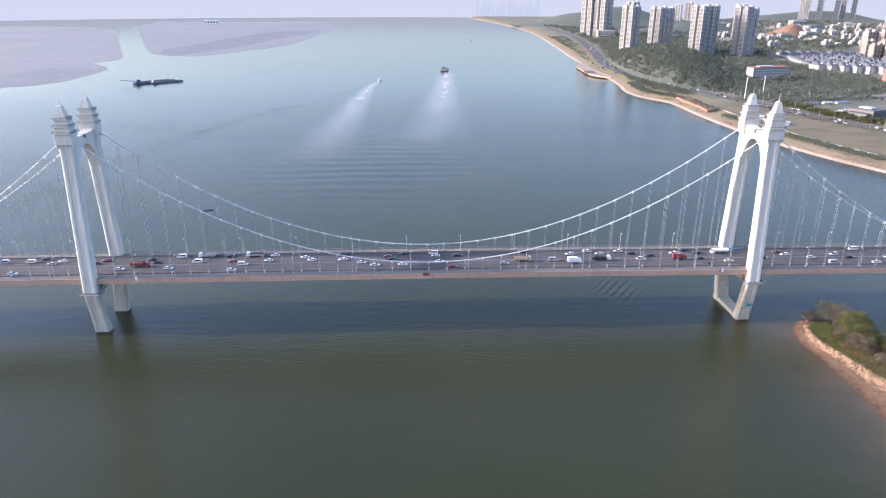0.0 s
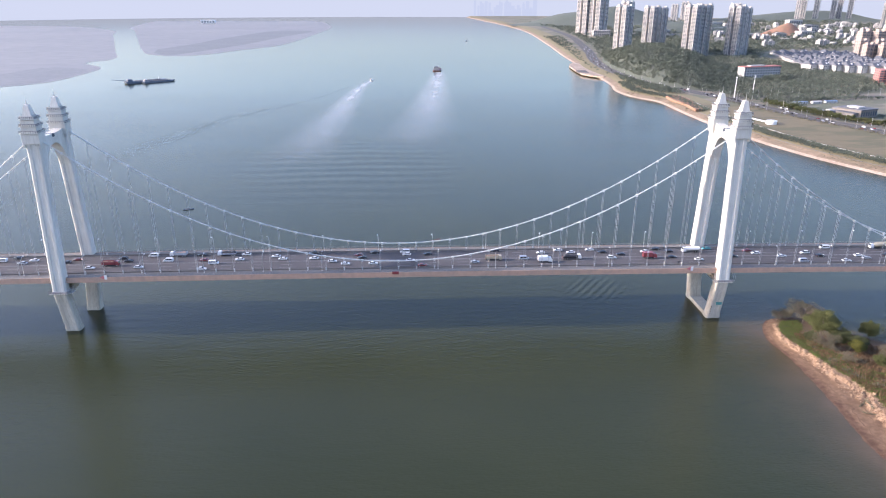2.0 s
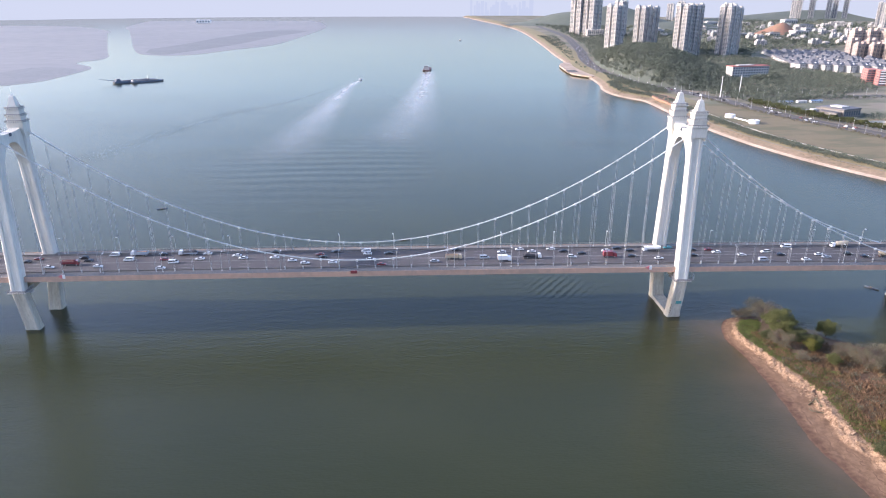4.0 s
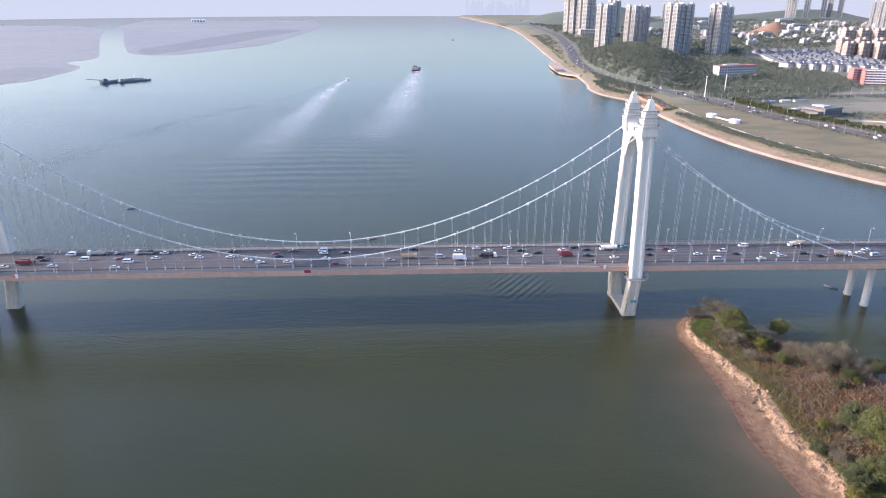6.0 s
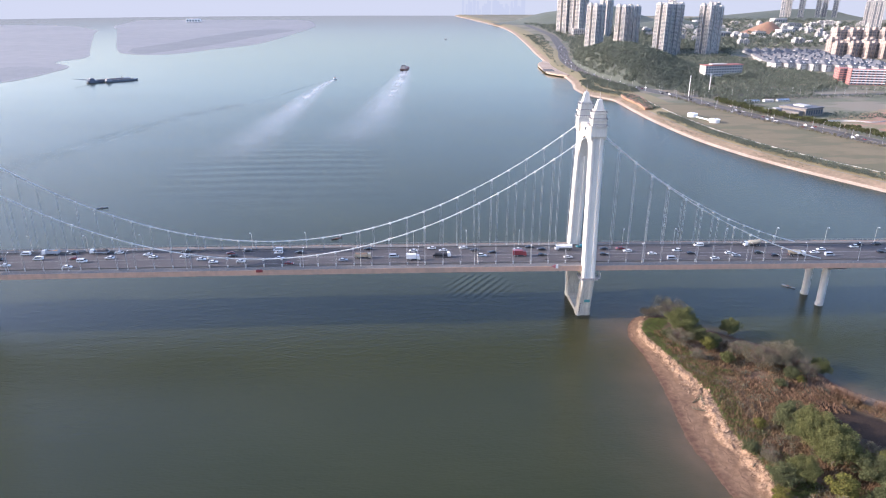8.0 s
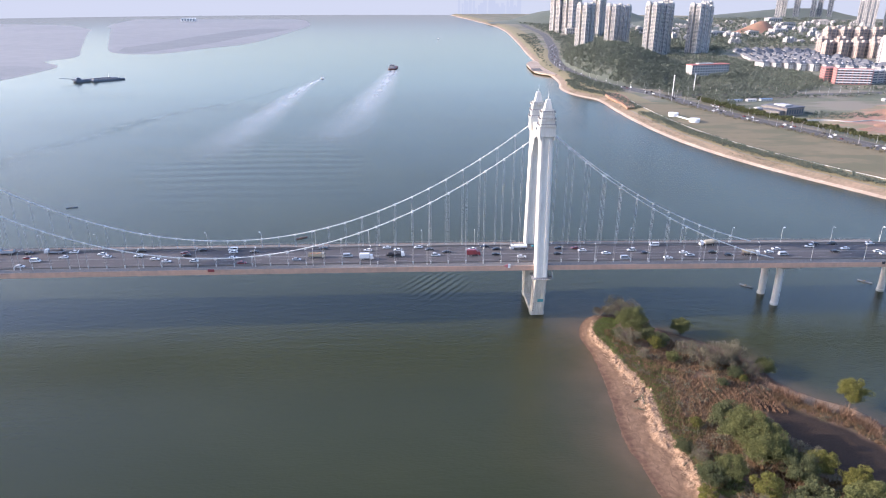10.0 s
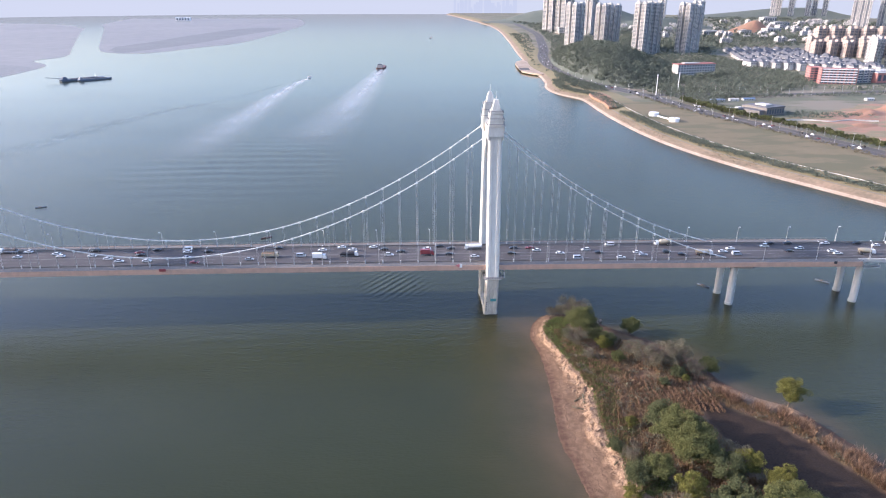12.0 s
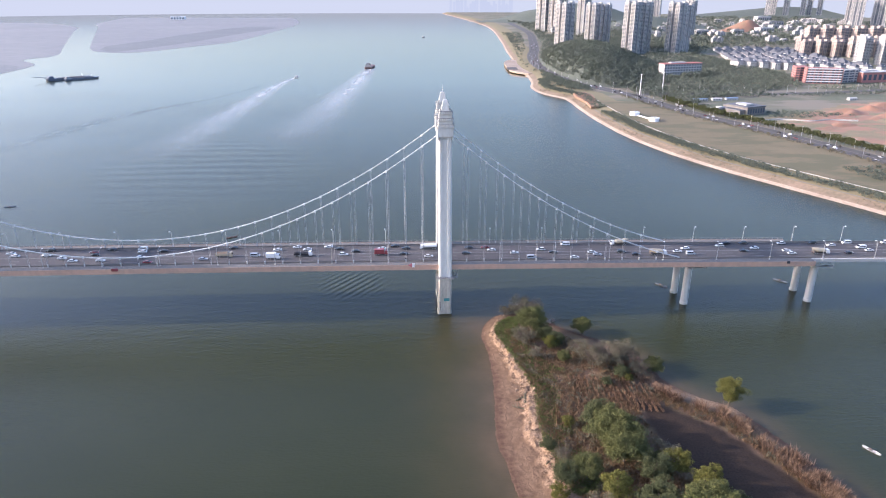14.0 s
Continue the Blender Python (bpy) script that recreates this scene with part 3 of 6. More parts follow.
    for zz in (0.6, 1.2):
        for a, b in zip(XE, XE[1:]):
            if all(abs(abs(q) - 164) > 5 for q in (a, b)):
                tube(rail, (a, s * 16.95, road_z(a) + zz), (b, s * 16.95, road_z(b) + zz), 0.07, n=4, cap=False)
    tagged(part("railing", rail, M["dull_rail"], deck, "grey steel footway railing"), kind="stuff")
bm = bmesh.new()
for lane in (-8.0, -4.3, 4.3, 8.0):
    for k in range(-45, 36):
        x = k * 15.0
        box(bm, x, x + 6, lane - 0.09, lane + 0.09, road_z(x) + 0.0, road_z(x) + 0.085)
for lane in (-11.4, -0.35, 0.35, 11.4):
    for a, b in zip(XS, XS[1:]):
        loft(bm, [[(x, lane - 0.1, road_z(x) + 0.0), (x, lane + 0.1, road_z(x) + 0.0), (x, lane + 0.1, road_z(x) + 0.1), (x, lane - 0.1, road_z(x) + 0.1)] for x in (a, b)])
tagged(part("lane_marking", bm, M["paint"], deck, "faded white lane lines"), kind="stuff")


# cables
def cable_z(x):
    u = abs(x)
    if u <= 164:
        return 34.4 + (SADDLE - 34.4) * (u / 164) ** 2
    u -= 164
    return SADDLE - 0.864 * u + 0.00248 * u * u


CABLE_Y = 12.7
for s in (-1, 1):
    cab = thing("suspension_cable", (0, 0, 0), "white main suspension cable with clamps and paired hangers", "bridge cable", "main cables")
    xs = [-288 + i * 4.0 for i in range(145)]
    bm = bmesh.new()
    loft(bm, [[(x, s * CABLE_Y + 0.29 * math.cos(a * 1.0472), cable_z(x) + 0.29 * math.sin(a * 1.0472)) for a in range(6)] for x in xs])
    part("cable", bm, M["cable"], cab, smooth=True)
    places = [9.0 * k for k in range(-17, 18)] + [q * (175.4 + 9.1 * k) for q in (-1, 1) for k in range(12)]
    for x in places:
        zc, zr = cable_z(x), road_z(x)
        if zc < zr + 1.2:
            continue
        bm = bmesh.new()
        box(bm, x - 0.45, x + 0.45, s * CABLE_Y - 0.42, s * CABLE_Y + 0.42, zc - 0.75, zc + 0.42, 0.12)
        clamp = part("clamp", bm, M["cable"], cab)
        for dx in (-0.32, 0.32):
            bm = bmesh.new()
            tube(bm, (x + dx, s * CABLE_Y, zr), (x + dx, s * CABLE_Y, zc - 0.5), 0.062, n=5)
            part("hanger", bm, M["hanger"], clamp)
        bm = bmesh.new()
        tube(bm, (x, s * CABLE_Y, zr + 0.1), (x, s * CABLE_Y, zr + min(1.6, zc - zr - 0.8)), 0.30, n=8)
        part("socket", bm, M["rail"], clamp)


# piers of the side spans
def approach_pier(x):
    top = road_z(x) - 3.6
    p = thing("bridge_pier", (x, 0, 0), "pair of round concrete columns standing in the river", "bridge pier", "approach piers")
    for s in (-1, 1):
        bm = bmesh.new()
        loft(bm, [[(r * math.cos(a * 0.3927), s * 7.3 + r * math.sin(a * 0.3927), z) for a in range(16)] for r, z in ((2.1, -3), (2.1, 1.2), (1.8, 1.4), (1.8, top - 1.6), (2.3, top - 0.2))])
        col = part("column", bm, M["pier"], p, smooth=False)
        bm = bmesh.new()
        tube(bm, (1.9, s * 7.3 - 0.8, 1), (1.9, s * 7.3 - 0.8, top), 0.12, n=6)
        part("drain_pipe", bm, M["white"], col)
    bm = bmesh.new()
    box(bm, -1.5, 1.5, -9.6, 9.6, top - 0.2, top + 0.9, 0.15)
    part("bearing_beam", bm, M["concrete"], p)
    bm = bmesh.new()
    box(bm, -2.4, 7.0, -13.5, -10.4, top - 1.2, top - 0.95)
    for k in range(8):
        tube(bm, (-2.3 + k * 1.3, -13.4, top - 1.0), (-2.3 + k * 1.3, -13.4, top + 0.2), 0.06, n=4)
    tube(bm, (-2.3, -13.4, top + 0.2), (6.8, -13.4, top + 0.2), 0.06, n=4)
    for xx in (-2.0, 6.6):
        tube(bm, (xx, -12.0, top - 1.0), (xx, -12.0, top + 2.2), 0.1, n=5)
    part("inspection_gantry", bm, M["rail"], p, "light steel inspection platform under the deck")
    return p


for x in (-366, -296, 296, 366, 436, 506):
    approach_pier(x)

# ---- island ----
rng = np.random.default_rng(7)


def line_distance(line, X, Y):
    best = np.full(np.shape(X), 1e9)
    for (x0, y0), (x1, y1) in zip(line, line[1:]):
        dx, dy = x1 - x0, y1 - y0
        t = np.clip(((X - x0) * dx + (Y - y0) * dy) / (dx * dx + dy * dy + 1e-9), 0, 1)
        best = np.minimum(best, np.hypot(X - x0 - t * dx, Y - y0 - t * dy))
    return best


def wobble(X, Y, scale, seed=0.0):
    return np.array([noise.noise((x * scale, y * scale, seed)) for x, y in zip(np.ravel(X), np.ravel(Y))]).reshape(np.shape(X))


def front_distance(X, Y):
    """Metres from the western waterline; the shore strip narrows towards the tip."""
    return line_distance(isle_front, X, Y) * np.interp(Y, [-95, -80, -66, -50], [0.7, 0.87, 1.2, 1.75])


def island_z(X, Y):
    X, Y = np.asarray(X, float), np.asarray(Y, float)
    d = edge_distance(ISLE, X, Y)
    df, db = front_distance(X, Y), line_distance(isle_back, X, Y)
    ragged = 2.6 * wobble(X, Y, 0.11) + 2.4 * wobble(X, Y, 0.33, 3.0) + 1.0 * wobble(X, Y, 0.9, 6.0)
    zf = np.interp(df + ragged * np.clip((df - 4) / 5, 0, 1), [0, 2.0, 5.0, 7.6, 8.6, 9.2, 10.2, 10.8, 12.5, 40], [0.05, 0.3, 0.75, 1.2, 1.9, 2.1, 3.3, 3.7, 3.9, 4.0])
    zb = np.interp(db, [0, 6, 14, 26], [0.0, 0.7, 2.0, 3.4])
    slips = np.clip((df - 6) / 2, 0, 1) * np.clip((13 - df) / 2, 0, 1)
    z = np.minimum(zf, zb) + 0.25 * wobble(X, Y, 0.35, 5.0) * np.clip(d / 5, 0, 1) + 0.4 * slips * wobble(X, Y, 0.8, 2.0) + 0.1
    edge = (0.16 * wobble(X, Y, 0.16, 4.0) + 0.07 * wobble(X, Y, 0.6, 8.0)) * np.clip(1.6 - np.abs(d) / 3, 0, 1)
    return np.where(d > 0, z, np.maximum(-1.2, d * 0.12)) + edge


def island_material():
    m = bpy.data.materials.new("island_ground")
    m.use_nodes = True
    n, l = m.node_tree.nodes, m.node_tree.links
    p = n["Principled BSDF"]
    p.inputs["Roughness"].default_value = 0.95
    p.inputs["Specular IOR Level"].default_value = 0.2
    geo = n.new("ShaderNodeNewGeometry")
    sep = n.new("ShaderNodeSeparateXYZ")
    l.new(geo.outputs["Position"], sep.inputs[0])

    def tex(scale, detail=4):
        t = n.new("ShaderNodeTexNoise")
        t.inputs["Scale"].default_value, t.inputs["Detail"].default_value = scale, detail
        l.new(geo.outputs["Position"], t.inputs["Vector"])
        return t.outputs[0]

    def mix(f, a, b):
        k = n.new("ShaderNodeMix")
        k.data_type = "RGBA"
        for i, v in ((6, a), (7, b)):
            if isinstance(v, tuple):
                k.inputs[i].default_value = (*v, 1)
            else:
                l.new(v, k.inputs[i])
        l.new(f, k.inputs[0])
        return k.outputs[2]

    def rng_node(v, a, b):
        k = n.new("ShaderNodeMapRange")
        k.inputs[1].default_value, k.inputs[2].default_value = a, b
        l.new(v, k.inputs[0])
        return k.outputs[0]

    coarse, fine = tex(0.12), tex(1.4, 5)
    patch = tex(0.45, 6)
    wet = mix(rng_node(patch, 0.4, 0.6), (0.080, 0.047, 0.030), (0.108, 0.063, 0.041))
    damp = mix(rng_node(patch, 0.38, 0.62), (0.132, 0.082, 0.050), (0.175, 0.113, 0.071))
    dry = mix(rng_node(fine, 0.35, 0.65), (0.31, 0.212, 0.138), (0.175, 0.113, 0.072))
    soil = mix(rng_node(fine, 0.35, 0.65), (0.185, 0.115, 0.073), (0.115, 0.076, 0.047))
    turf = mix(rng_node(fine, 0.35, 0.65), (0.125, 0.105, 0.052), (0.18, 0.115, 0.067))

    def plus(v, w, k_):
        a = n.new("ShaderNodeMath")
        a.operation = "MULTIPLY_ADD"
        l.new(v, a.inputs[0])
        a.inputs[1].default_value = k_
        l.new(w, a.inputs[2])
        return a.outputs[0]

    level = plus(coarse, plus(patch, sep.outputs[2], 0.35), 0.5)
    low = mix(rng_node(level, 0.66, 1.02), wet, damp)
    # lines of drift left by falling water
    lines = n.new("ShaderNodeTexWave")
    lines.bands_direction = "Z"
    lines.inputs["Scale"].default_value, lines.inputs["Distortion"].default_value = 0.75, 0.5
    lines.inputs["Detail"].default_value, lines.inputs["Detail Scale"].default_value = 3.0, 0.7
    l.new(geo.outputs["Position"], lines.inputs["Vector"])
    low = mix(rng_node(plus(patch, lines.outputs[1], 0.5), 1.2, 1.32), low, wet)
    # dark mottling: the bluff's cracks and the shadow in them, painted by noise
    crack_shaded = mix(rng_node(tex(0.8, 8), 0.5, 0.62), dry, (0.135, 0.088, 0.056))
    low = mix(rng_node(level, 1.75, 2.25), low, crack_shaded)
    top = mix(rng_node(coarse, 0.42, 0.58), soil, turf)
    inland = n.new("ShaderNodeAttribute")
    inland.attribute_name = "inland"
    tilled_shade = n.new("ShaderNodeAttribute")
    tilled_shade.attribute_name = "tilled_shade"
    ground_ = mix(inland.outputs["Fac"], low, top)
    spit = n.new("ShaderNodeAttribute")
    spit.attribute_name = "spit"
    # dark plot: tilled soil, with tree shade also put into the tone
    ground_ = mix(tilled_shade.outputs["Fac"], ground_, mix(rng_node(fine, 0.35, 0.65), (0.028, 0.019, 0.014), (0.044, 0.029, 0.020)))
    l.new(mix(spit.outputs["Fac"], ground_, dry), p.inputs["Base Color"])
    b = n.new("ShaderNodeBump")
    b.inputs["Distance"].default_value = 0.22
    l.new(fine, b.inputs["Height"])
    l.new(b.outputs[0], p.inputs["Normal"])
    return m


M["isle"] = island_material()
gx, gy = np.concatenate([np.arange(174, 213, 0.5), np.arange(213, 336, 1.5)]), np.arange(-252, -6, 0.7)
GX, GY = np.meshgrid(gx, gy)
GZ = island_z(GX, GY)
gd = edge_distance(ISLE, GX, GY)
k = len(gx)
faces = [(j * k + i, j * k + i + 1, (j + 1) * k + i + 1, (j + 1) * k + i) for j in range(len(gy) - 1) for i in range(k - 1) if gd[j:j + 2, i:i + 2].max() > -5]
PLOT = [(236, -101), (252, -108), (268, -124), (284, -160), (290, -190), (250, -175), (243, -150), (236, -125)]
isle_me = raw("island", np.stack([GX.ravel(), GY.ravel(), GZ.ravel()], 1), faces, M["isle"], True)
g_front, g_back = front_distance(GX, GY) + 2.2 * wobble(GX, GY, 0.11), line_distance(isle_back, GX, GY) + 3 * wobble(GX, GY, 0.07, 2.0)
inland_v = np.clip((g_front - 11.4) / 1.2, 0, 1) * np.clip((g_back - np.where((GY > -112) & (GY < -90), 6.5, 3.0)) / 2.0, 0, 1)
tilled_shade_v = np.clip(edge_distance(PLOT, GX, GY) / 3.0 + 0.6 * wobble(GX, GY, 0.2), 0, 1)
spit_v = np.clip(1.4 - line_distance([(254, -92), (266, -100), (278, -109)], GX, GY) / 3.2 + 0.5 * wobble(GX, GY, 0.3), 0, 1)
for key, val in (("inland", inland_v), ("tilled_shade", tilled_shade_v), ("spit", spit_v)):
    isle_me.attributes.new(key, "FLOAT", "POINT").data.foreach_set("value", val.ravel().astype(np.float32))
tagged(new("island", isle_me), "low river island with a sandy eroded shore and brown scrub", "island", "", "structure")


# ---- plants ----
def leaf_cards(centres, size, rnd, up=0.4):
    """A small four-cornered leaf clump at each centre, turned at random."""
    c = np.asarray(centres)
    nl = len(c)
    a = rnd.normal(size=(nl, 3))
    a /= np.linalg.norm(a, axis=1)[:, None]
    b = np.cross(a, rnd.normal(size=(nl, 3)))
    b /= np.linalg.norm(b, axis=1)[:, None] + 1e-9
    s = (size * rnd.uniform(0.6, 1.4, nl))[:, None]
    w = s * rnd.uniform(0.45, 0.8, (nl, 1))
    v = np.stack([c - a * s, c - b * w * 0.9 + a * s * 0.1, c + a * s, c + b * w + a * s * rnd.uniform(-0.2, 0.3, (nl, 1))], 1).reshape(-1, 3)
    f = [(4 * i, 4 * i + 1, 4 * i + 2, 4 * i + 3) for i in range(nl)]
    return v, f


def crown_points(r, h, base, clumps, per, rnd, fill=0.55):
    """Leaf places: clumps set over a lumpy shell, thinning inwards, with gaps between them."""
    pts = []
    for _ in range(clumps):
        d = rnd.normal(size=3)
        d /= np.linalg.norm(d)
        d[2] = d[2] * 0.9 + 0.1
        k = rnd.uniform(fill, 1.0) * rnd.uniform(0.8, 1.15)
        c = np.array([d[0] * r * k, d[1] * r * k, base + h / 2 + d[2] * h / 2 * k])
        cr = r * rnd.uniform(0.17, 0.34)
        q = rnd.normal(size=(per, 3))
        q /= np.linalg.norm(q, axis=1)[:, None]
        pts.append(c + q * cr * rnd.uniform(0.55, 1.0, (per, 1)) * np.array([1, 1, 0.7]))
    return np.concatenate(pts)


def limbs(bm, h, r, base, n, rnd, girth):
    tube(bm, (0, 0, -0.5), (0.1, 0.05, base + h * 0.25), girth, girth * 0.6, n=7)
    tube(bm, (0.1, 0.05, base + h * 0.25), (0.0, 0.1, base + h * 0.7), girth * 0.6, girth * 0.2, n=6)
    for i in range(n):
        a = 6.28 * i / n + rnd.uniform(-0.4, 0.4)
        z0 = base * rnd.uniform(0.7, 1.0) + h * rnd.uniform(0.05, 0.35)
        z1 = z0 + h * rnd.uniform(0.2, 0.42)
        e = r * rnd.uniform(0.5, 0.85)
        mid = (math.cos(a) * e * 0.5, math.sin(a) * e * 0.5, (z0 + z1) / 2 - 0.2)
        tube(bm, (0.05, 0.03, z0), mid, girth * 0.42, girth * 0.28, n=5)
        tube(bm, mid, (math.cos(a) * e, math.sin(a) * e, z1), girth * 0.28, girth * 0.1, n=5)


def tree(name, r, h, base, leaf, label, seed, clumps=34, per=70, size=0.42, girth=0.35, bare=0, group="island trees"):
    rnd = np.random.default_rng(seed)
    t = thing(name, (0, 0, 0), label, "tree", group)
    bm = bmesh.new()
    limbs(bm, h, r, base, 6, rnd, girth)
    for i in range(bare):
        a, e = rnd.uniform(0, 6.28), rnd.uniform(0.2, 0.8)
        p0 = Vector((math.cos(a) * r * e * 0.5, math.sin(a) * r * e * 0.5, base + h * rnd.uniform(0.1, 0.6)))
        p1 = p0 + Vector((math.cos(a) * r * rnd.uniform(0.1, 0.5), math.sin(a) * r * rnd.uniform(0.1, 0.5), h * rnd.uniform(0.15, 0.4)))
        tube(bm, p0, p1, 0.07, 0.02, n=3, cap=False)
    part("trunk", bm, M["bark"], t)
    v, f = leaf_cards(crown_points(r, h, base, clumps, per, rnd), size, rnd)
    ob = new("crown", raw("crown", v, f, M[leaf]))
    ob.parent = t
    return t


def planted(t, x, y, z=None, turn=0.0, grow=1.0):
    if z is None:
        z = float(island_z(np.array([x]), np.array([y]))[0])
    return pose(x, y, z - 0.1, 0, 0, turn) @ Matrix.Scale(grow, 4)


KINDS = {
    "green": tree("broadleaf_tree", 7.0, 9.5, 2.5, "leaf_mid", "dense green broadleaf tree among dry reeds", 1, 80, 330, 0.17, 0.4),
    "dark": tree("evergreen_tree", 6.5, 8.5, 2.0, "leaf_dark", "dark green evergreen tree on the island", 2, 76, 320, 0.165, 0.4),
    "yellow": tree("poplar_tree", 5.5, 9.0, 2.2, "leaf_yellow", "yellowing poplar with a loose crown", 3, 60, 250, 0.16, 0.3),
    "grey": tree("bare_tree", 6.2, 7.5, 1.6, "leaf_grey", "leafless grey shrub tree with fine twigs", 4, 40, 150, 0.14, 0.25, bare=160),
    "willow": tree("willow_tree", 6.0, 10.5, 3.0, "leaf_yellow", "round olive-yellow willow on a sand spit", 5, 70, 260, 0.165, 0.4),
}
ISLAND_TREES = """green 219 -134 1.3;dark 217 -122 1.05;green 221 -143 0.95;grey 232 -145 1.2;dark 229 -152 0.95;yellow 236 -150 1.05;yellow 244 -160 0.95;dark 198 -152 0.7;yellow 195 -158 0.6;yellow 213 -161 1.0;
green 205 -42 0.85;grey 206 -25 1.15;green 231 -40 0.55;willow 276.5 -106 1.0;grey 234 -75 1.1;grey 241 -73 1.0;grey 227 -77 0.95;grey 247 -82 0.7;green 254 -79 0.5;grey 199 -55 0.8;yellow 211 -60 0.65;dark 210 -50 0.7;dark 214 -57 0.6;
grey 200 -140 0.55;dark 196 -134 0.45;yellow 206 -120 0.45;green 206 -150 0.6;dark 224 -168 1.0;green 238 -175 1.0;yellow 214 -180 0.9;dark 250 -172 0.8;grey 204 -172 0.9;green 262 -190 1.0;dark 222 -196 1.1;grey 203 -68 0.5;dark 238 -85 0.5;grey 222 -66 0.7;dark 197 -47 0.45;grey 196 -19.5 0.5;grey 201 -18.5 0.6;green 215 -72 0.35;yellow 240 -88 0.35;dark 229 -92 0.35"""
used = set()
for i, row in enumerate(ISLAND_TREES.replace("\n", "").split(";")):
    kind, x, y, g = row.split()
    m = planted(None, float(x), float(y), None, (i * 67) % 360, float(g))
    if kind in used:
        copy_thing(KINDS[kind], m)
    else:
        used.add(kind)
        KINDS[kind].matrix_basis = m


def blades(points, zs, height, spread, per, width, rnd, droop=0.35):
    """Tufts of narrow upright blades."""
    p = np.repeat(np.column_stack([points, zs]), per, 0)
    nb = len(p)
    a = rnd.uniform(0, 6.283, nb)
    d = np.stack([np.cos(a), np.sin(a)], 1)
    base = p + np.column_stack([rnd.normal(0, spread, (nb, 2)), np.full(nb, -0.1)])
    hh = height * rnd.uniform(0.55, 1.25, nb)
    tip = base + np.column_stack([d * (hh * droop)[:, None] * rnd.uniform(0.2, 1, (nb, 1)), hh])
    side = np.column_stack([-d[:, 1], d[:, 0], np.zeros(nb)]) * (width * rnd.uniform(0.6, 1.3, nb))[:, None]
    mid = base * 0.4 + tip * 0.6 + np.column_stack([np.zeros((nb, 2)), hh * 0.08])
    v = np.stack([base, mid - side, tip, mid + side], 1).reshape(-1, 3)
    return v, [(4 * i, 4 * i + 1, 4 * i + 2, 4 * i + 3) for i in range(nb)]


def scatter(n, x0, x1, y0, y1, keep, rnd):
    xy = np.column_stack([rnd.uniform(x0, x1, n), rnd.uniform(y0, y1, n)])
    return xy[keep(xy[:, 0], xy[:, 1])]


def stuff_mesh(name, vf, mat, label, category):
    return tagged(new(name, raw(name, vf[0], vf[1], mat)), label, category, "", "stuff")


df_ = lambda x, y: front_distance(x, y)
db_ = lambda x, y: line_distance(isle_back, x, y)
ins_ = lambda x, y: edge_distance(ISLE, x, y)
plot_ = lambda x, y: edge_distance(PLOT, x, y)
inner_ = lambda x, y: (ins_(x, y) > 11) & (df_(x, y) > 12) & (plot_(x, y) < 1)
xy = scatter(24000, 185, 325, -250, -20, lambda x, y: inner_(x, y) & (wobble(x, y, 0.06, 9.0) > -0.35) & (y < -40), rng)
stuff_mesh("dry_weeds", blades(xy, island_z(xy[:, 0], xy[:, 1]), 1.3, 0.5, 9, 0.11, rng), M["weeds"], "brown dry weeds and cut reed stubble covering the island", "weeds")
# planted rows of dry stalks
rows_xy = np.concatenate([np.column_stack([np.full(40, 214 + 2.3 * i) + rng.normal(0, 0.25, 40), np.linspace(-84 - 0.5 * i, -106 - 0.5 * i, 40)]) for i in range(15)])
stuff_mesh("stalk_rows", blades(rows_xy, island_z(rows_xy[:, 0], rows_xy[:, 1]), 1.7, 0.22, 7, 0.09, rng, 0.2), M["reed"], "rows of withered brown crop stalks", "crop")
# tall reeds along the back shore
xy = scatter(9000, 235, 330, -250, -70, lambda x, y: (ins_(x, y) > 3.0) & (db_(x, y) < 13.5) & (db_(x, y) > np.where((x > 248) & (x < 284), 7.5, 0)) & (wobble(x, y, 0.16, 2.0) > -0.12), rng)
stuff_mesh("tall_reeds", blades(xy, island_z(xy[:, 0], xy[:, 1]), 3.1, 0.6, 20, 0.085, rng, 0.95), M["reed"], "tall rust-brown reeds with drooping plumes along the back shore", "reeds")
# green undergrowth behind the bluff and round the tip
M["weed_green"] = material("green_undergrowth", (0.125, 0.15, 0.045), (0.085, 0.105, 0.036), rough=0.85, scale=0.4, island=0.2, spec=0.1)
xy = scatter(38000, 180, 240, -250, -18, lambda x, y: (ins_(x, y) > 5) & (df_(x, y) > 11.6) & (df_(x, y) < 19 + np.where(y > -80, 9, 0) + 4 * wobble(x, y, 0.08, 4.0)) & (wobble(x, y, 0.09, 6.0) > -0.25 - 0.5 * (y > -80)), rng)
stuff_mesh("undergrowth", blades(xy, island_z(xy[:, 0], xy[:, 1]), 0.8, 0.45, 9, 0.075, rng, 0.7), M["weed_green"], "fresh green grass and creepers behind the eroded bluff", "undergrowth")
# low scrub
xy = scatter(1500, 185, 325, -250, -20, lambda x, y: inner_(x, y) & (wobble(x, y, 0.05, 8.0) > -0.12), rng)
c = np.repeat(np.column_stack([xy, island_z(xy[:, 0], xy[:, 1])]), 60, 0)
c = c + rng.normal(0, 1, c.shape) * np.array([0.9, 0.9, 0.55]) + np.array([0, 0, 0.8])
stuff_mesh("scrub", leaf_cards(c, 0.28, rng), M["leaf_grey"], "low brown-grey scrub bushes", "scrub")
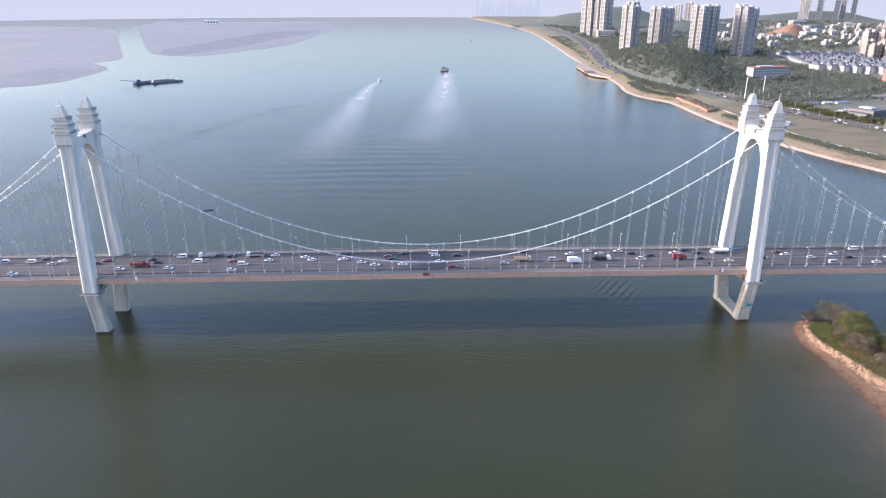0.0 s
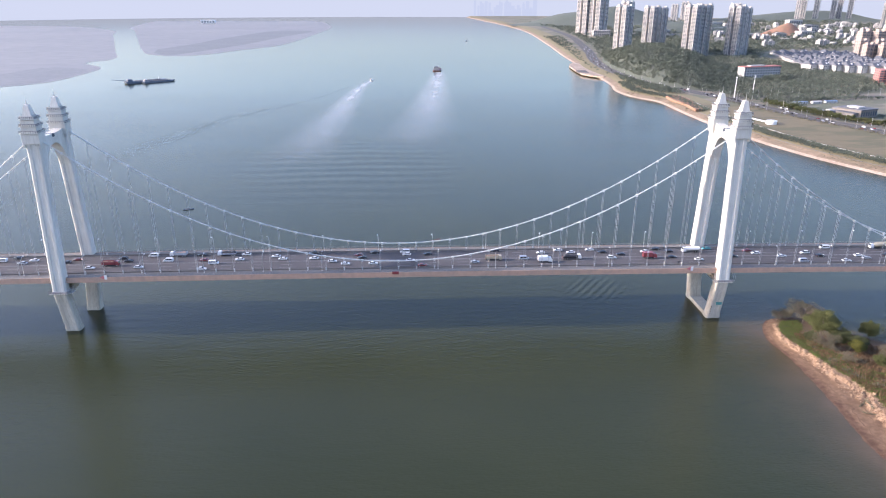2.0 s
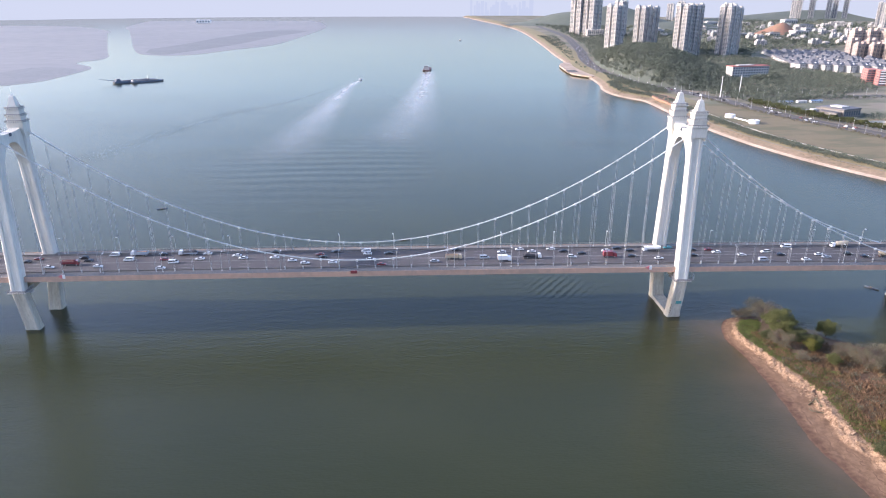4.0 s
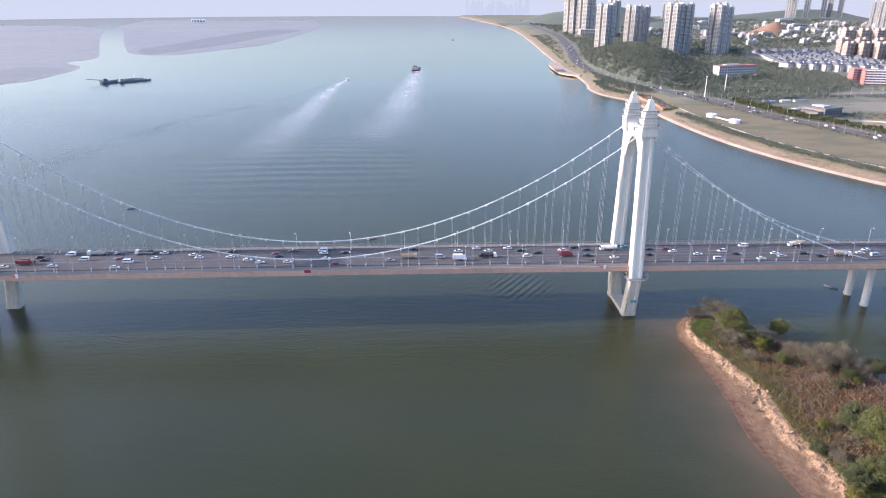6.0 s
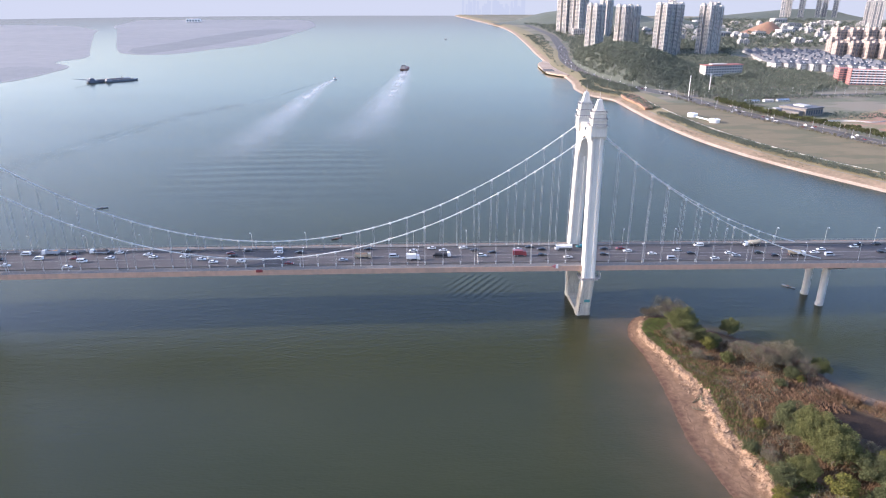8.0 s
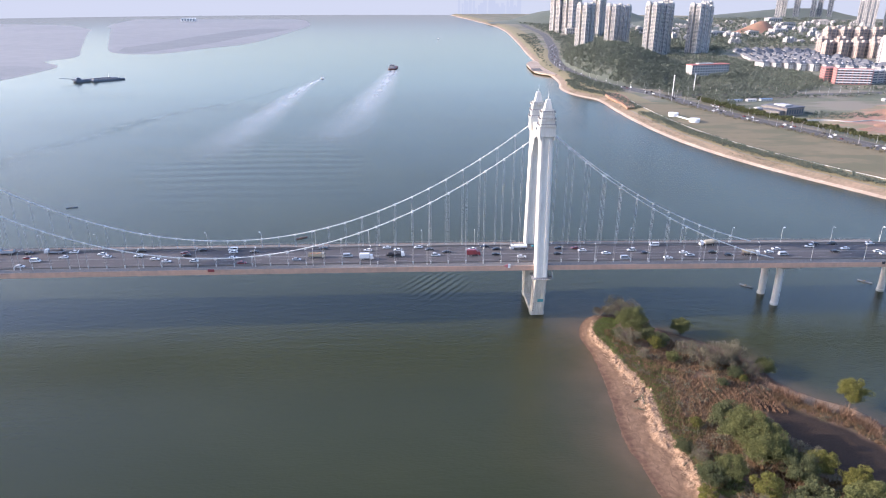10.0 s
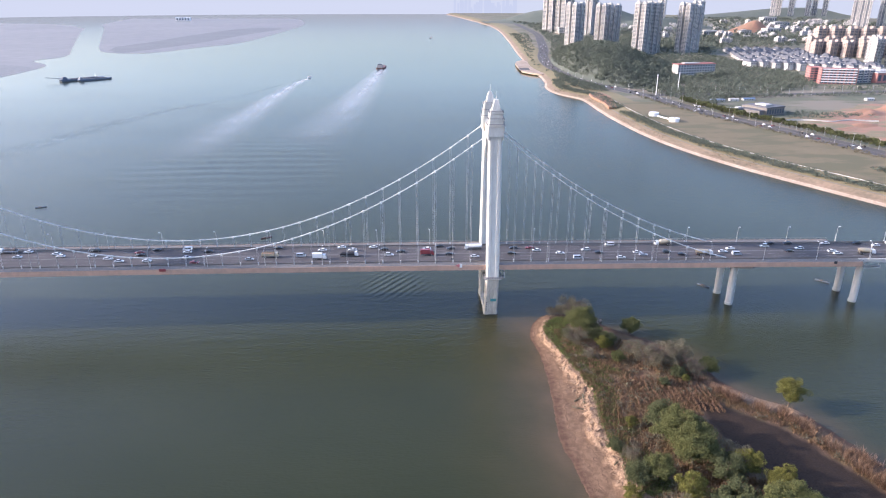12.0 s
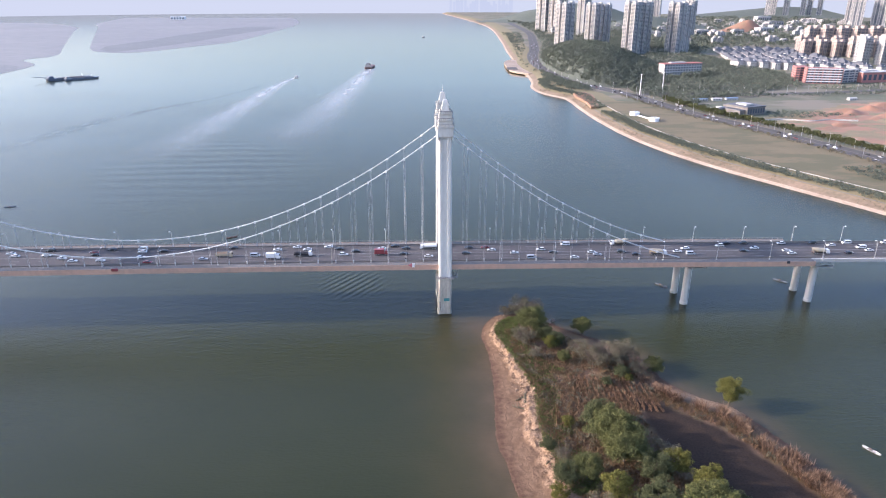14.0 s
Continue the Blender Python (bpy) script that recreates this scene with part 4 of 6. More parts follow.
# stones along the bluff
xy = scatter(15000, 180, 234, -250, -12, lambda x, y: (ins_(x, y) > 1.5) & ((df_(x, y) < 12) & (df_(x, y) > 8.0 + 3 * wobble(x, y, 0.05, 1.0)) & (wobble(x, y, 0.09, 7.0) > -0.25)), rng)
tv, tf = [], []
for (x, y), z in zip(xy, island_z(xy[:, 0], xy[:, 1])):
    s = (0.12 + 0.36 * rng.random() ** 4) * (1.0 if rng.random() < 0.9 else 2.3)
    q = Euler(rng.uniform(0, 6.28, 3)).to_matrix()
    kk = len(tv)
    for cx_, cy_, cz_ in ((-1, -0.7, -0.5), (1, -0.8, -0.6), (0.9, 0.8, -0.5), (-0.8, 0.9, -0.6), (-0.6, -0.5, 0.6), (0.7, -0.6, 0.5), (0.5, 0.6, 0.7), (-0.5, 0.5, 0.5)):
        w = q @ Vector((cx_ * s * rng.uniform(0.7, 1.3), cy_ * s * rng.uniform(0.7, 1.2), cz_ * s))
        tv.append((x + w.x, y + w.y, z + 0.1 + w.z))
    tf += [tuple(kk + a for a in fc) for fc in ((0, 1, 5, 4), (1, 2, 6, 5), (2, 3, 7, 6), (3, 0, 4, 7), (4, 5, 6, 7), (3, 2, 1, 0))]
stuff_mesh("bluff_stones", (tv, tf), M["rock"], "broken pale stones and clods along the eroded shore", "stones")


def clods(name, cx, cy, n_, spread, size, label, seed):
    """A loose heap of broken stones."""
    rnd = np.random.default_rng(seed)
    cuboids_v, cuboids_f = [], []
    for _ in range(n_):
        x, y = cx + rnd.normal(0, spread), cy + rnd.normal(0, spread * 0.6)
        z = float(island_z(np.array([x]), np.array([y]))[0])
        q = Euler(rnd.uniform(0, 6.28, 3)).to_matrix()
        w = size * rnd.uniform(0.4, 1.3)
        base_ = len(cuboids_v)
        for a, b, c_ in ((-1, -0.7, -0.5), (1, -0.8, -0.6), (0.9, 0.8, -0.5), (-0.8, 0.9, -0.6), (-0.6, -0.5, 0.6), (0.7, -0.6, 0.5), (0.5, 0.6, 0.7), (-0.5, 0.5, 0.5)):
            p = q @ Vector((a * w * rnd.uniform(0.7, 1.2), b * w * rnd.uniform(0.7, 1.2), c_ * w))
            cuboids_v.append((x + p.x, y + p.y, max(z, 0) + w * 0.3 + p.z))
        cuboids_f += [tuple(base_ + k_ for k_ in fc) for fc in ((0, 1, 5, 4), (1, 2, 6, 5), (2, 3, 7, 6), (3, 0, 4, 7), (4, 5, 6, 7), (3, 2, 1, 0))]
    stuff_mesh(name, (cuboids_v, cuboids_f), M["pale_rock"], label, "stones")


M["pale_rock"] = material("bleached_rock", (0.34, 0.27, 0.21), (0.22, 0.17, 0.13), rough=0.9, scale=0.6, island=0.25)
clods("tip_stones", 215, -26, 70, 2.2, 0.6, "heap of pale broken stones at the island's tip", 41)



def driftwood(x, y, turn, size, seed):
    rnd = np.random.default_rng(seed)
    t = thing("fallen_branch", (0, 0, 0), "bleached fallen branch lying on the sand", "driftwood", "driftwood")
    bm = bmesh.new()
    tube(bm, (-2, 0, 0.25), (2.4, 0.3, 0.5), 0.22, 0.1, n=6)
    for i in range(9):
        x0 = rnd.uniform(-1.0, 2.2)
        a = rnd.uniform(-1.4, 1.4)
        tube(bm, (x0, 0.1, 0.4), (x0 + 1.6 * math.cos(a), 1.8 * math.sin(a), rnd.uniform(0.3, 1.5)), 0.09, 0.02, n=4)
    part("branch", bm, M["leaf_grey"], t)
    t.matrix_basis = planted(None, x, y, None, turn, size)


for i, (x, y, a, s) in enumerate(((191.5, -97, 30, 1.3), (190, -104, 160, 1.1), (193, -99, 80, 1.5), (193, -31, 200, 1.1), (195, -140, 40, 1.0))):
    driftwood(x, y, a, s, 20 + i)

# ---- right bank: planting, roads, buildings ----
def on_bank(x, y):
    """Metres inland of the waterline, roughly, for points beyond the bridge."""
    return x - np.interp(y, [p[1] for p in SHORE], [p[0] for p in SHORE])


def tree_cloud(points, zs, r, h, per, size, rnd):
    """Far woods: a loose, lumpy crown of leaf clumps over each point."""
    n_ = len(points)
    rr = r * rnd.uniform(0.6, 1.35, n_)
    c = np.repeat(np.column_stack([points, zs + h * rnd.uniform(0.45, 0.75, n_)]), per, 0)
    q = rnd.normal(size=(len(c), 3))
    q /= np.linalg.norm(q, axis=1)[:, None]
    q[:, 2] = q[:, 2] * 0.8 + 0.12
    R_ = np.repeat(rr, per)[:, None]
    c = c + q * R_ * rnd.uniform(0.55, 1.1, (len(c), 1)) * np.array([1, 1, h / (2 * r)])
    return leaf_cards(c, size, rnd)


prng = np.random.default_rng(11)
# Haze is mixed into these leaf colours as a paler, bluer grey.
M["wood_leaf"] = material("hazed_woodland_leaves", (0.118, 0.132, 0.105), (0.088, 0.105, 0.082), rough=0.9, scale=0.03, island=0.3, spec=0.1)
# shrubs along the top of the embankment
line = smooth_line(SHORE[2:16], 3)
pts = []
for p, q in zip(offsets(line, 14.5), offsets(line, 32)):
    for _ in range(6):
        t = prng.random()
        if noise.noise((p.x * 0.02, p.y * 0.02, 1.0)) > -0.45 + 0.35 * t:
            pts.append((p.x + (q.x - p.x) * t + prng.normal(0, 1.5), p.y + (q.y - p.y) * t + prng.normal(0, 1.5)))
pts = np.array(pts)
stuff_mesh("bank_shrubs", tree_cloud(pts, np.full(len(pts), 5.6), 2.3, 3.8, 34, 0.5, prng), M["wood_leaf"], "belt of dark shrubs along the river embankment", "shrubs")
# low scrub scattered over the terrace below them
pts = []
for p, q in zip(offsets(line, 4.5), offsets(line, 16)):
    for _ in range(2):
        t = prng.random()
        if noise.noise((p.x * 0.03, p.y * 0.03, 6.0)) > 0.0:
            pts.append((p.x + (q.x - p.x) * t, p.y + (q.y - p.y) * t, 2.0 + 3.0 * t))
pts = np.array(pts)
stuff_mesh("terrace_scrub", tree_cloud(pts[:, :2], pts[:, 2], 0.9, 1.3, 14, 0.34, prng), M["leaf_grey"], "sparse brown scrub on the earth terrace", "scrub")
# woods on the hill and around it
pick = np.column_stack([prng.uniform(430, 720, 7200), prng.uniform(770, 1450, 7200)])
pick = pick[[knoll_reach(x, y) < 0.97 for x, y in pick]]
hz = np.array([BANK_Z + knoll_height(x, y) for x, y in pick])
CLEARING = [(604, 920), (612, 906), (652, 914), (700, 928), (706, 955), (690, 960), (620, 940)]
clear = np.array([edge_distance(CLEARING, pick[:, 0], pick[:, 1])])[0] < 0
pick, hz = pick[clear], hz[clear]
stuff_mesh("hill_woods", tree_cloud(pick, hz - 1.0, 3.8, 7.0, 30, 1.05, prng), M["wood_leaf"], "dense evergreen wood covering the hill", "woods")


def zone_points(outline, n, rnd, margin=0.0):
    xs, ys = [p[0] for p in outline], [p[1] for p in outline]
    xy = np.column_stack([rnd.uniform(min(xs), max(xs), n), rnd.uniform(min(ys), max(ys), n)])
    return xy[edge_distance(outline, xy[:, 0], xy[:, 1]) > margin]


ROAD_A = [(640, 130), (602, 274), (581, 350), (555, 434), (524, 521), (504, 612), (490, 690), (464, 775), (447, 850), (437, 920), (428, 980), (422, 1075), (428, 1190), (448, 1335), (487, 1530), (537, 1840), (588, 2220), (620, 2900)]
LOW_WOODS = ("roadside_woods", "shore_woods", "riverside_scrub")


def road_x(y):
    return np.interp(y, [p[1] for p in ROAD_A], [p[0] for p in ROAD_A])


WOODS = {
    "riverside_scrub": ([(395, 1010), (405, 1010), (404, 1200), (425, 1340), (465, 1540), (510, 1840), (560, 2220), (505, 2220), (470, 1900), (440, 1600), (412, 1330), (392, 1200)], 700, 2.6, 2.8),
    "park_woods": ([(560, 735), (620, 880), (640, 1000), (700, 1130), (860, 1330), (850, 1100), (860, 930), (800, 770), (690, 725)], 1900, 3.6, 7.5),
    "roadside_woods": ([(440, 735), (445, 800), (428, 905), (418, 1000), (405, 1010), (392, 900), (392, 830), (410, 760)], 420, 3.2, 6.0),
    "verge_woods": ([(495, 690), (500, 640), (540, 590), (552, 600), (590, 655), (700, 690), (690, 704), (540, 722)], 330, 3.4, 6.5),
    "shore_woods": ([(450, 1540), (500, 1900), (520, 2200), (490, 2200), (460, 1800), (435, 1540)], 200, 3.0, 3.2),
    "slope_woods": ([(640, 1010), (690, 1260), (760, 1420), (930, 1460), (850, 1330), (720, 1130), (660, 1000)], 520, 4.5, 8.0),
    "estate_trees": ([(835, 1040), (925, 1440), (1180, 1560), (1100, 1290), (1100, 1060), (930, 1040)], 420, 2.6, 5.0),
    "valley_trees": ([(880, 1480), (1000, 1510), (1200, 1580), (1320, 1700), (1500, 2000), (1050, 1990), (900, 1700)], 650, 6.0, 9.0),
    "corner_trees": ([(505, 715), (555, 722), (620, 715), (600, 760), (560, 800), (500, 770), (470, 850), (458, 880), (480, 780)], 330, 3.4, 6.5),
    "avenue_trees": ([(560, 680), (700, 684), (800, 694), (920, 716), (1000, 730), (1000, 716), (900, 698), (780, 680), (640, 668), (560, 660)], 420, 3.0, 5.5),
    "far_avenue": ([(800, 760), (960, 790), (1200, 860), (1200, 830), (980, 760), (800, 735)], 300, 3.2, 6.0),
    "hall_garden": ([(520, 560), (545, 520), (560, 500), (575, 560), (560, 600)], 90, 2.2, 4.0),
    "kerb_trees": ([(464, 880), (482, 790), (507, 735), (560, 742), (600, 900), (560, 950), (480, 1010), (454, 980)], 420, 3.4, 6.5),
    "site_shrubs": ([(606, 498), (640, 490), (720, 498), (700, 530), (640, 545), (612, 530)], 130, 2.2, 4.0),
    "office_trees": ([(548, 505), (560, 490), (585, 492), (575, 512), (560, 530), (545, 560), (535, 560)], 70, 2.4, 4.5),
    "hall_trees": ([(588, 878), (640, 880), (705, 902), (716, 924), (650, 908), (600, 902)], 100, 4.5, 12.0),
    "far_shore_woods": ([(500, 2200), (760, 2200), (900, 2800), (700, 3300), (520, 3300), (510, 2700)], 900, 6.5, 10.0),
    "tower_woods": ([(560, 1500), (620, 1480), (860, 1480), (900, 1900), (1000, 2300), (700, 2250), (600, 1900)], 700, 5.5, 9.0),
    "road_woods": ([(476, 1250), (560, 1350), (560, 1500), (620, 1900), (640, 2250), (580, 2180), (520, 1750), (470, 1400)], 500, 4.5, 7.5),
    "near_grove": ([(534, 247), (575, 250), (640, 240), (640, 196), (566, 188), (546, 200)], 170, 2.4, 3.4),
    "back_woods": ([(650, 1150), (700, 1480), (930, 1480), (960, 1900), (620, 1900), (560, 1500), (560, 1350)], 1700, 5.0, 8.0),
    "town_trees": ([(900, 1450), (1100, 1750), (2300, 2500), (2300, 3600), (1000, 3300), (760, 2000)], 1500, 8.0, 12.0),
}
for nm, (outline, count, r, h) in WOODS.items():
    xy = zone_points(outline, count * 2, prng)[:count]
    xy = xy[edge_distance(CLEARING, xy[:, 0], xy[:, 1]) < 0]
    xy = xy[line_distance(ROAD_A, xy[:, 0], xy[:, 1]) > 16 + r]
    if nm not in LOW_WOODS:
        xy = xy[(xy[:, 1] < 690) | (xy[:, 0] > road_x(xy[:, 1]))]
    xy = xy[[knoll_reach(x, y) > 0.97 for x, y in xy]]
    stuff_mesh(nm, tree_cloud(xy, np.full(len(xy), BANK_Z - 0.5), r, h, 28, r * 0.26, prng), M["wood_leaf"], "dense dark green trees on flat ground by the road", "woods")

# fields and earthworks
dyke = [p for p in offsets(shore, 35) if 120 < p.y < 655]
verge = [p for p in offsets(smooth_line(ROAD_A, 12), -13) if 190 < p.y < 640]
sheet("field", [(p.x, p.y) for p in dyke] + [(p.x, p.y) for p in reversed(verge)], BANK_Z + 0.05, M["meadow"], "broad olive-brown mown field behind the embankment")
EARTH = [(566, 480), (590, 500), (640, 520), (760, 606), (1100, 700), (1300, 560), (900, 330), (660, 300), (640, 345), (606, 405)]
ex, ey = np.meshgrid(np.arange(560, 1306, 6.0), np.arange(296, 706, 6.0))
ez = BANK_Z + 0.3 + 2.2 * np.clip(wobble(ex, ey, 0.028, 1.5), -0.1, 1) + 0.9 * np.clip(wobble(ex, ey, 0.09, 4.5), -0.1, 1)
kk = ex.shape[1]
on = edge_distance(EARTH, ex, ey) + 9 * wobble(ex, ey, 0.03, 8.0) > 0
faces = [(j * kk + i, j * kk + i + 1, (j + 1) * kk + i + 1, (j + 1) * kk + i) for j in range(ex.shape[0] - 1) for i in range(kk - 1) if on[j:j + 2, i:i + 2].all()]
tagged(new("earthworks", raw("earthworks", np.stack([ex.ravel(), ey.ravel(), ez.ravel()], 1), faces, M["site"], True)), "uneven building ground of weeds and red earth", "ground", "", "structure")
for cx, cy, rx, h in ((722, 528, 44, 5), (770, 552, 40, 4), (812, 585, 50, 4.5), (700, 500, 32, 3.5), (880, 610, 46, 5), (752, 495, 40, 3.5), (668, 450, 30, 2.5), (636, 432, 24, 2)):
    hill("earth_mound", cx, cy, rx, rx * 0.5, h, 20, M["earth"], "heap of red earth on the building ground", BANK_Z + 0.5, 20, 0.5)


def road(name, points, width, label, z=BANK_Z + 0.1):
    ln = smooth_line(points, 12)
    ob = ribbon(name, ln, [(-width / 2, z), (width / 2, z)], M["road"], label, "road")
    bm = bmesh.new()
    for d in (-width / 2 - 0.3, width / 2 + 0.3, 0):
        a = offsets(ln, d - 0.25)
        b = offsets(ln, d + 0.25)
        loft(bm, [[(p.x, p.y, z - 0.1), (q.x, q.y, z - 0.1), (q.x, q.y, z + 0.14), (p.x, p.y, z + 0.14)] for p, q in zip(a, b)])
    part("kerb", bm, M["deck_concrete"], ob)
    return ln


road_a = road("river_road", ROAD_A, 25, "wide asphalt riverside road with heavy traffic")
road_b = road("cross_road", [(492, 700), (560, 712), (653, 706), (792, 712), (919, 738), (1200, 800)], 18, "straight asphalt road through the trees")

# river path and its low white wall
path_line = smooth_line(SHORE[2:12], 8)
ribbon("river_path", path_line, [(12.8, 4.9), (14.2, 5.2)], M["deck_concrete"], "dusty concrete path above the beach", "path")
bm = bmesh.new()
a, b = offsets(path_line, 33.0), offsets(path_line, 33.3)
loft(bm, [[(p.x, p.y, 7.8), (q.x, q.y, 7.8), (q.x, q.y, 8.35), (p.x, p.y, 8.35)] for p, q in zip(a, b)])
solo("dyke_wall", bm, M["concrete"], "long low pale wall along the dyke", "wall", kind="structure")
# groyne-like terraces of the landing place
sheet("landing", [(400, 596), (404, 640), (401, 690), (404, 722), (426, 735), (430, 700), (420, 640), (412, 598)], 5.4, M["earth"], "terraced red landing place under construction", thick=3.0)
sheet("river_point", [(384, 1012), (366, 1034), (355, 1062), (356, 1120), (363, 1215), (374, 1258), (392, 1290), (396, 1270), (396, 1020)], 1.6, M["sand"], "low sandy point at the ferry landing", thick=3.0)
sheet("jetty", [(354, 1080), (356, 1120), (376, 1122), (374, 1078)], 2.4, M["road"], "worn asphalt ferry quay at the river's edge", thick=2.4)


# buildings
def block(name, w, d, floors, wall, label, category, group="", storey=3.1, bays=6, crown=True, balcony=True, roof_mat="roof", strips=False):
    """A slab block: stepped plan, floor bands, window columns, parapet and lift houses. Its foot is at z = 0."""
    h = floors * storey
    t = thing(name, (0, 0, 0), label, category, group)
    bm = bmesh.new()
    bw = w / bays
    front = [(-w / 2 + (i + e) * bw, -d / 2 + (1.4 if i % 2 else 0.0)) for i in range(bays) for e in (0, 1)]
    plan = front + [(-x, -y) for x, y in front]
    loft(bm, [[(x, y, z) for x, y in plan] for z in (0, h + 0.9)])
    part("wall", bm, M[wall], t)
    wins, slabs = bmesh.new(), bmesh.new()
    for i in range(bays):
        step = 1.4 if i % 2 else 0.0
        x0 = -w / 2 + i * bw
        for k in range(floors):
            z = k * storey
            for s in (-1, 1):
                y = s * (d / 2 - step)
                wide = 0.05 if strips and i % 2 else 0.14
                box(wins, x0 + bw * wide, x0 + bw * (1 - wide), min(y, y + s * 0.12), max(y, y + s * 0.12), z + (0.3 if wide < 0.1 else 0.9), z + storey * (0.93 if wide < 0.1 else 0.78))
                if balcony and i % 2 == 0:
                    box(slabs, x0 + bw * 0.1, x0 + bw * 0.9, min(y, y + s * 1.1), max(y, y + s * 1.1), z - 0.1, z + 0.75)
    for k in range(floors):
        for s in (-1, 1):
            for j in range(3):
                y0 = -d / 2 + d * (j + 0.3) / 3
                x = s * w / 2
                box(wins, min(x, x + s * 0.12), max(x, x + s * 0.12), y0, y0 + d * 0.13, k * storey + 0.9, k * storey + storey * 0.75)
    tagged(part("window", wins, M["window"], t, "rows of dark windows"), kind="stuff")
    if balcony:
        tagged(part("balcony", slabs, M[wall], t), kind="stuff")
    else:
        slabs.free()
    bm = bmesh.new()
    box(bm, -w / 2 + 0.4, w / 2 - 0.4, -d / 2 + 1.2, d / 2 - 1.2, h + 0.1, h + 0.5)
    roof = part("roof", bm, M[roof_mat], t)
    if crown:
        for fx in (-0.28, 0.22):
            bm = bmesh.new()
            box(bm, fx * w - w * 0.1, fx * w + w * 0.1, -d * 0.25, d * 0.25, h + 0.5, h + 5.0)
            box(bm, fx * w - w * 0.12, fx * w + w * 0.12, -d * 0.3, d * 0.3, h + 5.0, h + 5.6)
            part("lift_house", bm, M[wall], roof)
    return t


def boxes(name, cuboids, mat):
    """One mesh of many upright boxes (x0, x1, y0, y1, z0, z1)."""
    q = np.array(cuboids, float)
    v = np.stack([np.stack([q[:, a], q[:, b], q[:, c]], 1) for c in (4, 5) for a, b in ((0, 2), (1, 2), (1, 3), (0, 3))], 1).reshape(-1, 3)
    f = [tuple(8 * k + i for i in fc) for k in range(len(q)) for fc in ((3, 2, 1, 0), (4, 5, 6, 7), (0, 1, 5, 4), (1, 2, 6, 5), (2, 3, 7, 6), (3, 0, 4, 7))]
    return raw(name, v, f, mat)


def point_tower(floors, storey=3.05):
    """A tower of four wings round a core, with deep slots between them, window bays, balconies and a broken roofline."""
    h = floors * storey
    t = thing("apartment_tower", (0, 0, 0), "tall cream apartment tower with deep slots and stacked balconies", "apartment tower", "riverside apartment towers")
    wings = [(-14.5, -3.2, -20, -6), (3.2, 14.5, -20, -6), (-14.5, -3.2, 6, 20), (3.2, 14.5, 6, 20)]
    for (x0, x1, y0, y1), up in zip(wings, (2.6, 0.8, 0.8, 2.6)):
        w = new("wing", boxes("wing", [(x0, x1, y0, y1, 0, h + up)], M["facade"]))
        w.parent = t
        rf = new("roof_house", boxes("roof_house", [(x0 + 2, x1 - 2.5, y0 + 3, y1 - 3.5, h + up, h + up + 3.4), (x0 + 1.4, x1 - 2, y0 + 2.4, y1 - 3, h + up + 3.4, h + up + 3.9)], M["facade"]))
        rf.parent = w
    core = new("core", boxes("core", [(-11, 11, -15, 15, 0, h - 0.6), (-12.6, 12.6, -4.5, 4.5, 0, h + 3.4)], M["facade_core"]))
    core.parent = t
    glass, rails = [], []
    for k in range(floors):
        z = k * storey
        for x0, x1, y0, y1 in wings:
            for s_, y in ((-1, y0), (1, y1)):
                if abs(y) > 19:
                    for a, b in ((0.08, 0.5), (0.6, 0.9)):
                        glass.append((x0 + (x1 - x0) * a, x0 + (x1 - x0) * b, min(y, y + s_ * 0.1), max(y, y + s_ * 0.1), z + 0.75, z + 2.45))
                    rails.append((x0 + 0.5, x0 + 6.3, min(y, y + s_ * 1.3), max(y, y + s_ * 1.3), z - 0.1, z + 0.85))
            for s_, x in ((-1, x0), (1, x1)):
                if abs(x) > 14:
                    for a, b in ((0.1, 0.35), (0.5, 0.88)):
                        glass.append((min(x, x + s_ * 0.1), max(x, x + s_ * 0.1), y0 + (y1 - y0) * a, y0 + (y1 - y0) * b, z + 0.75, z + 2.45))
                    rails.append((min(x, x + s_ * 1.2), max(x, x + s_ * 1.2), y0 + (y1 - y0) * 0.48, y0 + (y1 - y0) * 0.9, z - 0.1, z + 0.85))
        for s_ in (-1, 1):
            glass.append((-2.6, 2.6, min(s_ * 15, s_ * 15.1), max(s_ * 15, s_ * 15.1), z + 0.6, z + 2.5))
            glass.append((min(s_ * 12.6, s_ * 12.7), max(s_ * 12.6, s_ * 12.7), -3.4, 3.4, z + 0.7, z + 2.4))
    for nm, q, mt, lb in (("window", glass, "window", "rows of dark windows"), ("balcony", rails, "facade", "stacked balconies")):
        ob = new(nm, boxes(nm, q, M[mt]))
        ob.parent = t
        tagged(ob, lb, kind="stuff")
    return t


M["facade_core"] = material("grey_core_facade", (0.36, 0.35, 0.345), (0.29, 0.285, 0.285), rough=0.8, scale=0.05, fine=6)
tall = point_tower(38)
tall.matrix_basis = pose(541, 1421, BANK_Z, 0, 0, -47)
for x, y, a, g in ((760, 2110, -47, 1.0), (628, 1472, -47, 0.97), (660, 1506, -44, 0.95), (699, 1378, -47, 1.02), (733, 1404, -44, 1.02), (811, 1388, -47, 1.0), (838, 1412, -44, 0.96), (1094, 2010, -44, 0.95), (660, 2285, -47, 1.45), (700, 2260, -45, 1.5)):
    copy_thing(tall, pose(x, y, BANK_Z, 0, 0, a) @ Matrix.Scale(g, 4))
podium = block("podium", 60, 30, 4, "facade", "low pale podium at the foot of a tower pair", "building", storey=5.0, bays=8, crown=False, balcony=False)
podium.matrix_basis = pose(700, 2205, BANK_Z, 0, 0, -4)
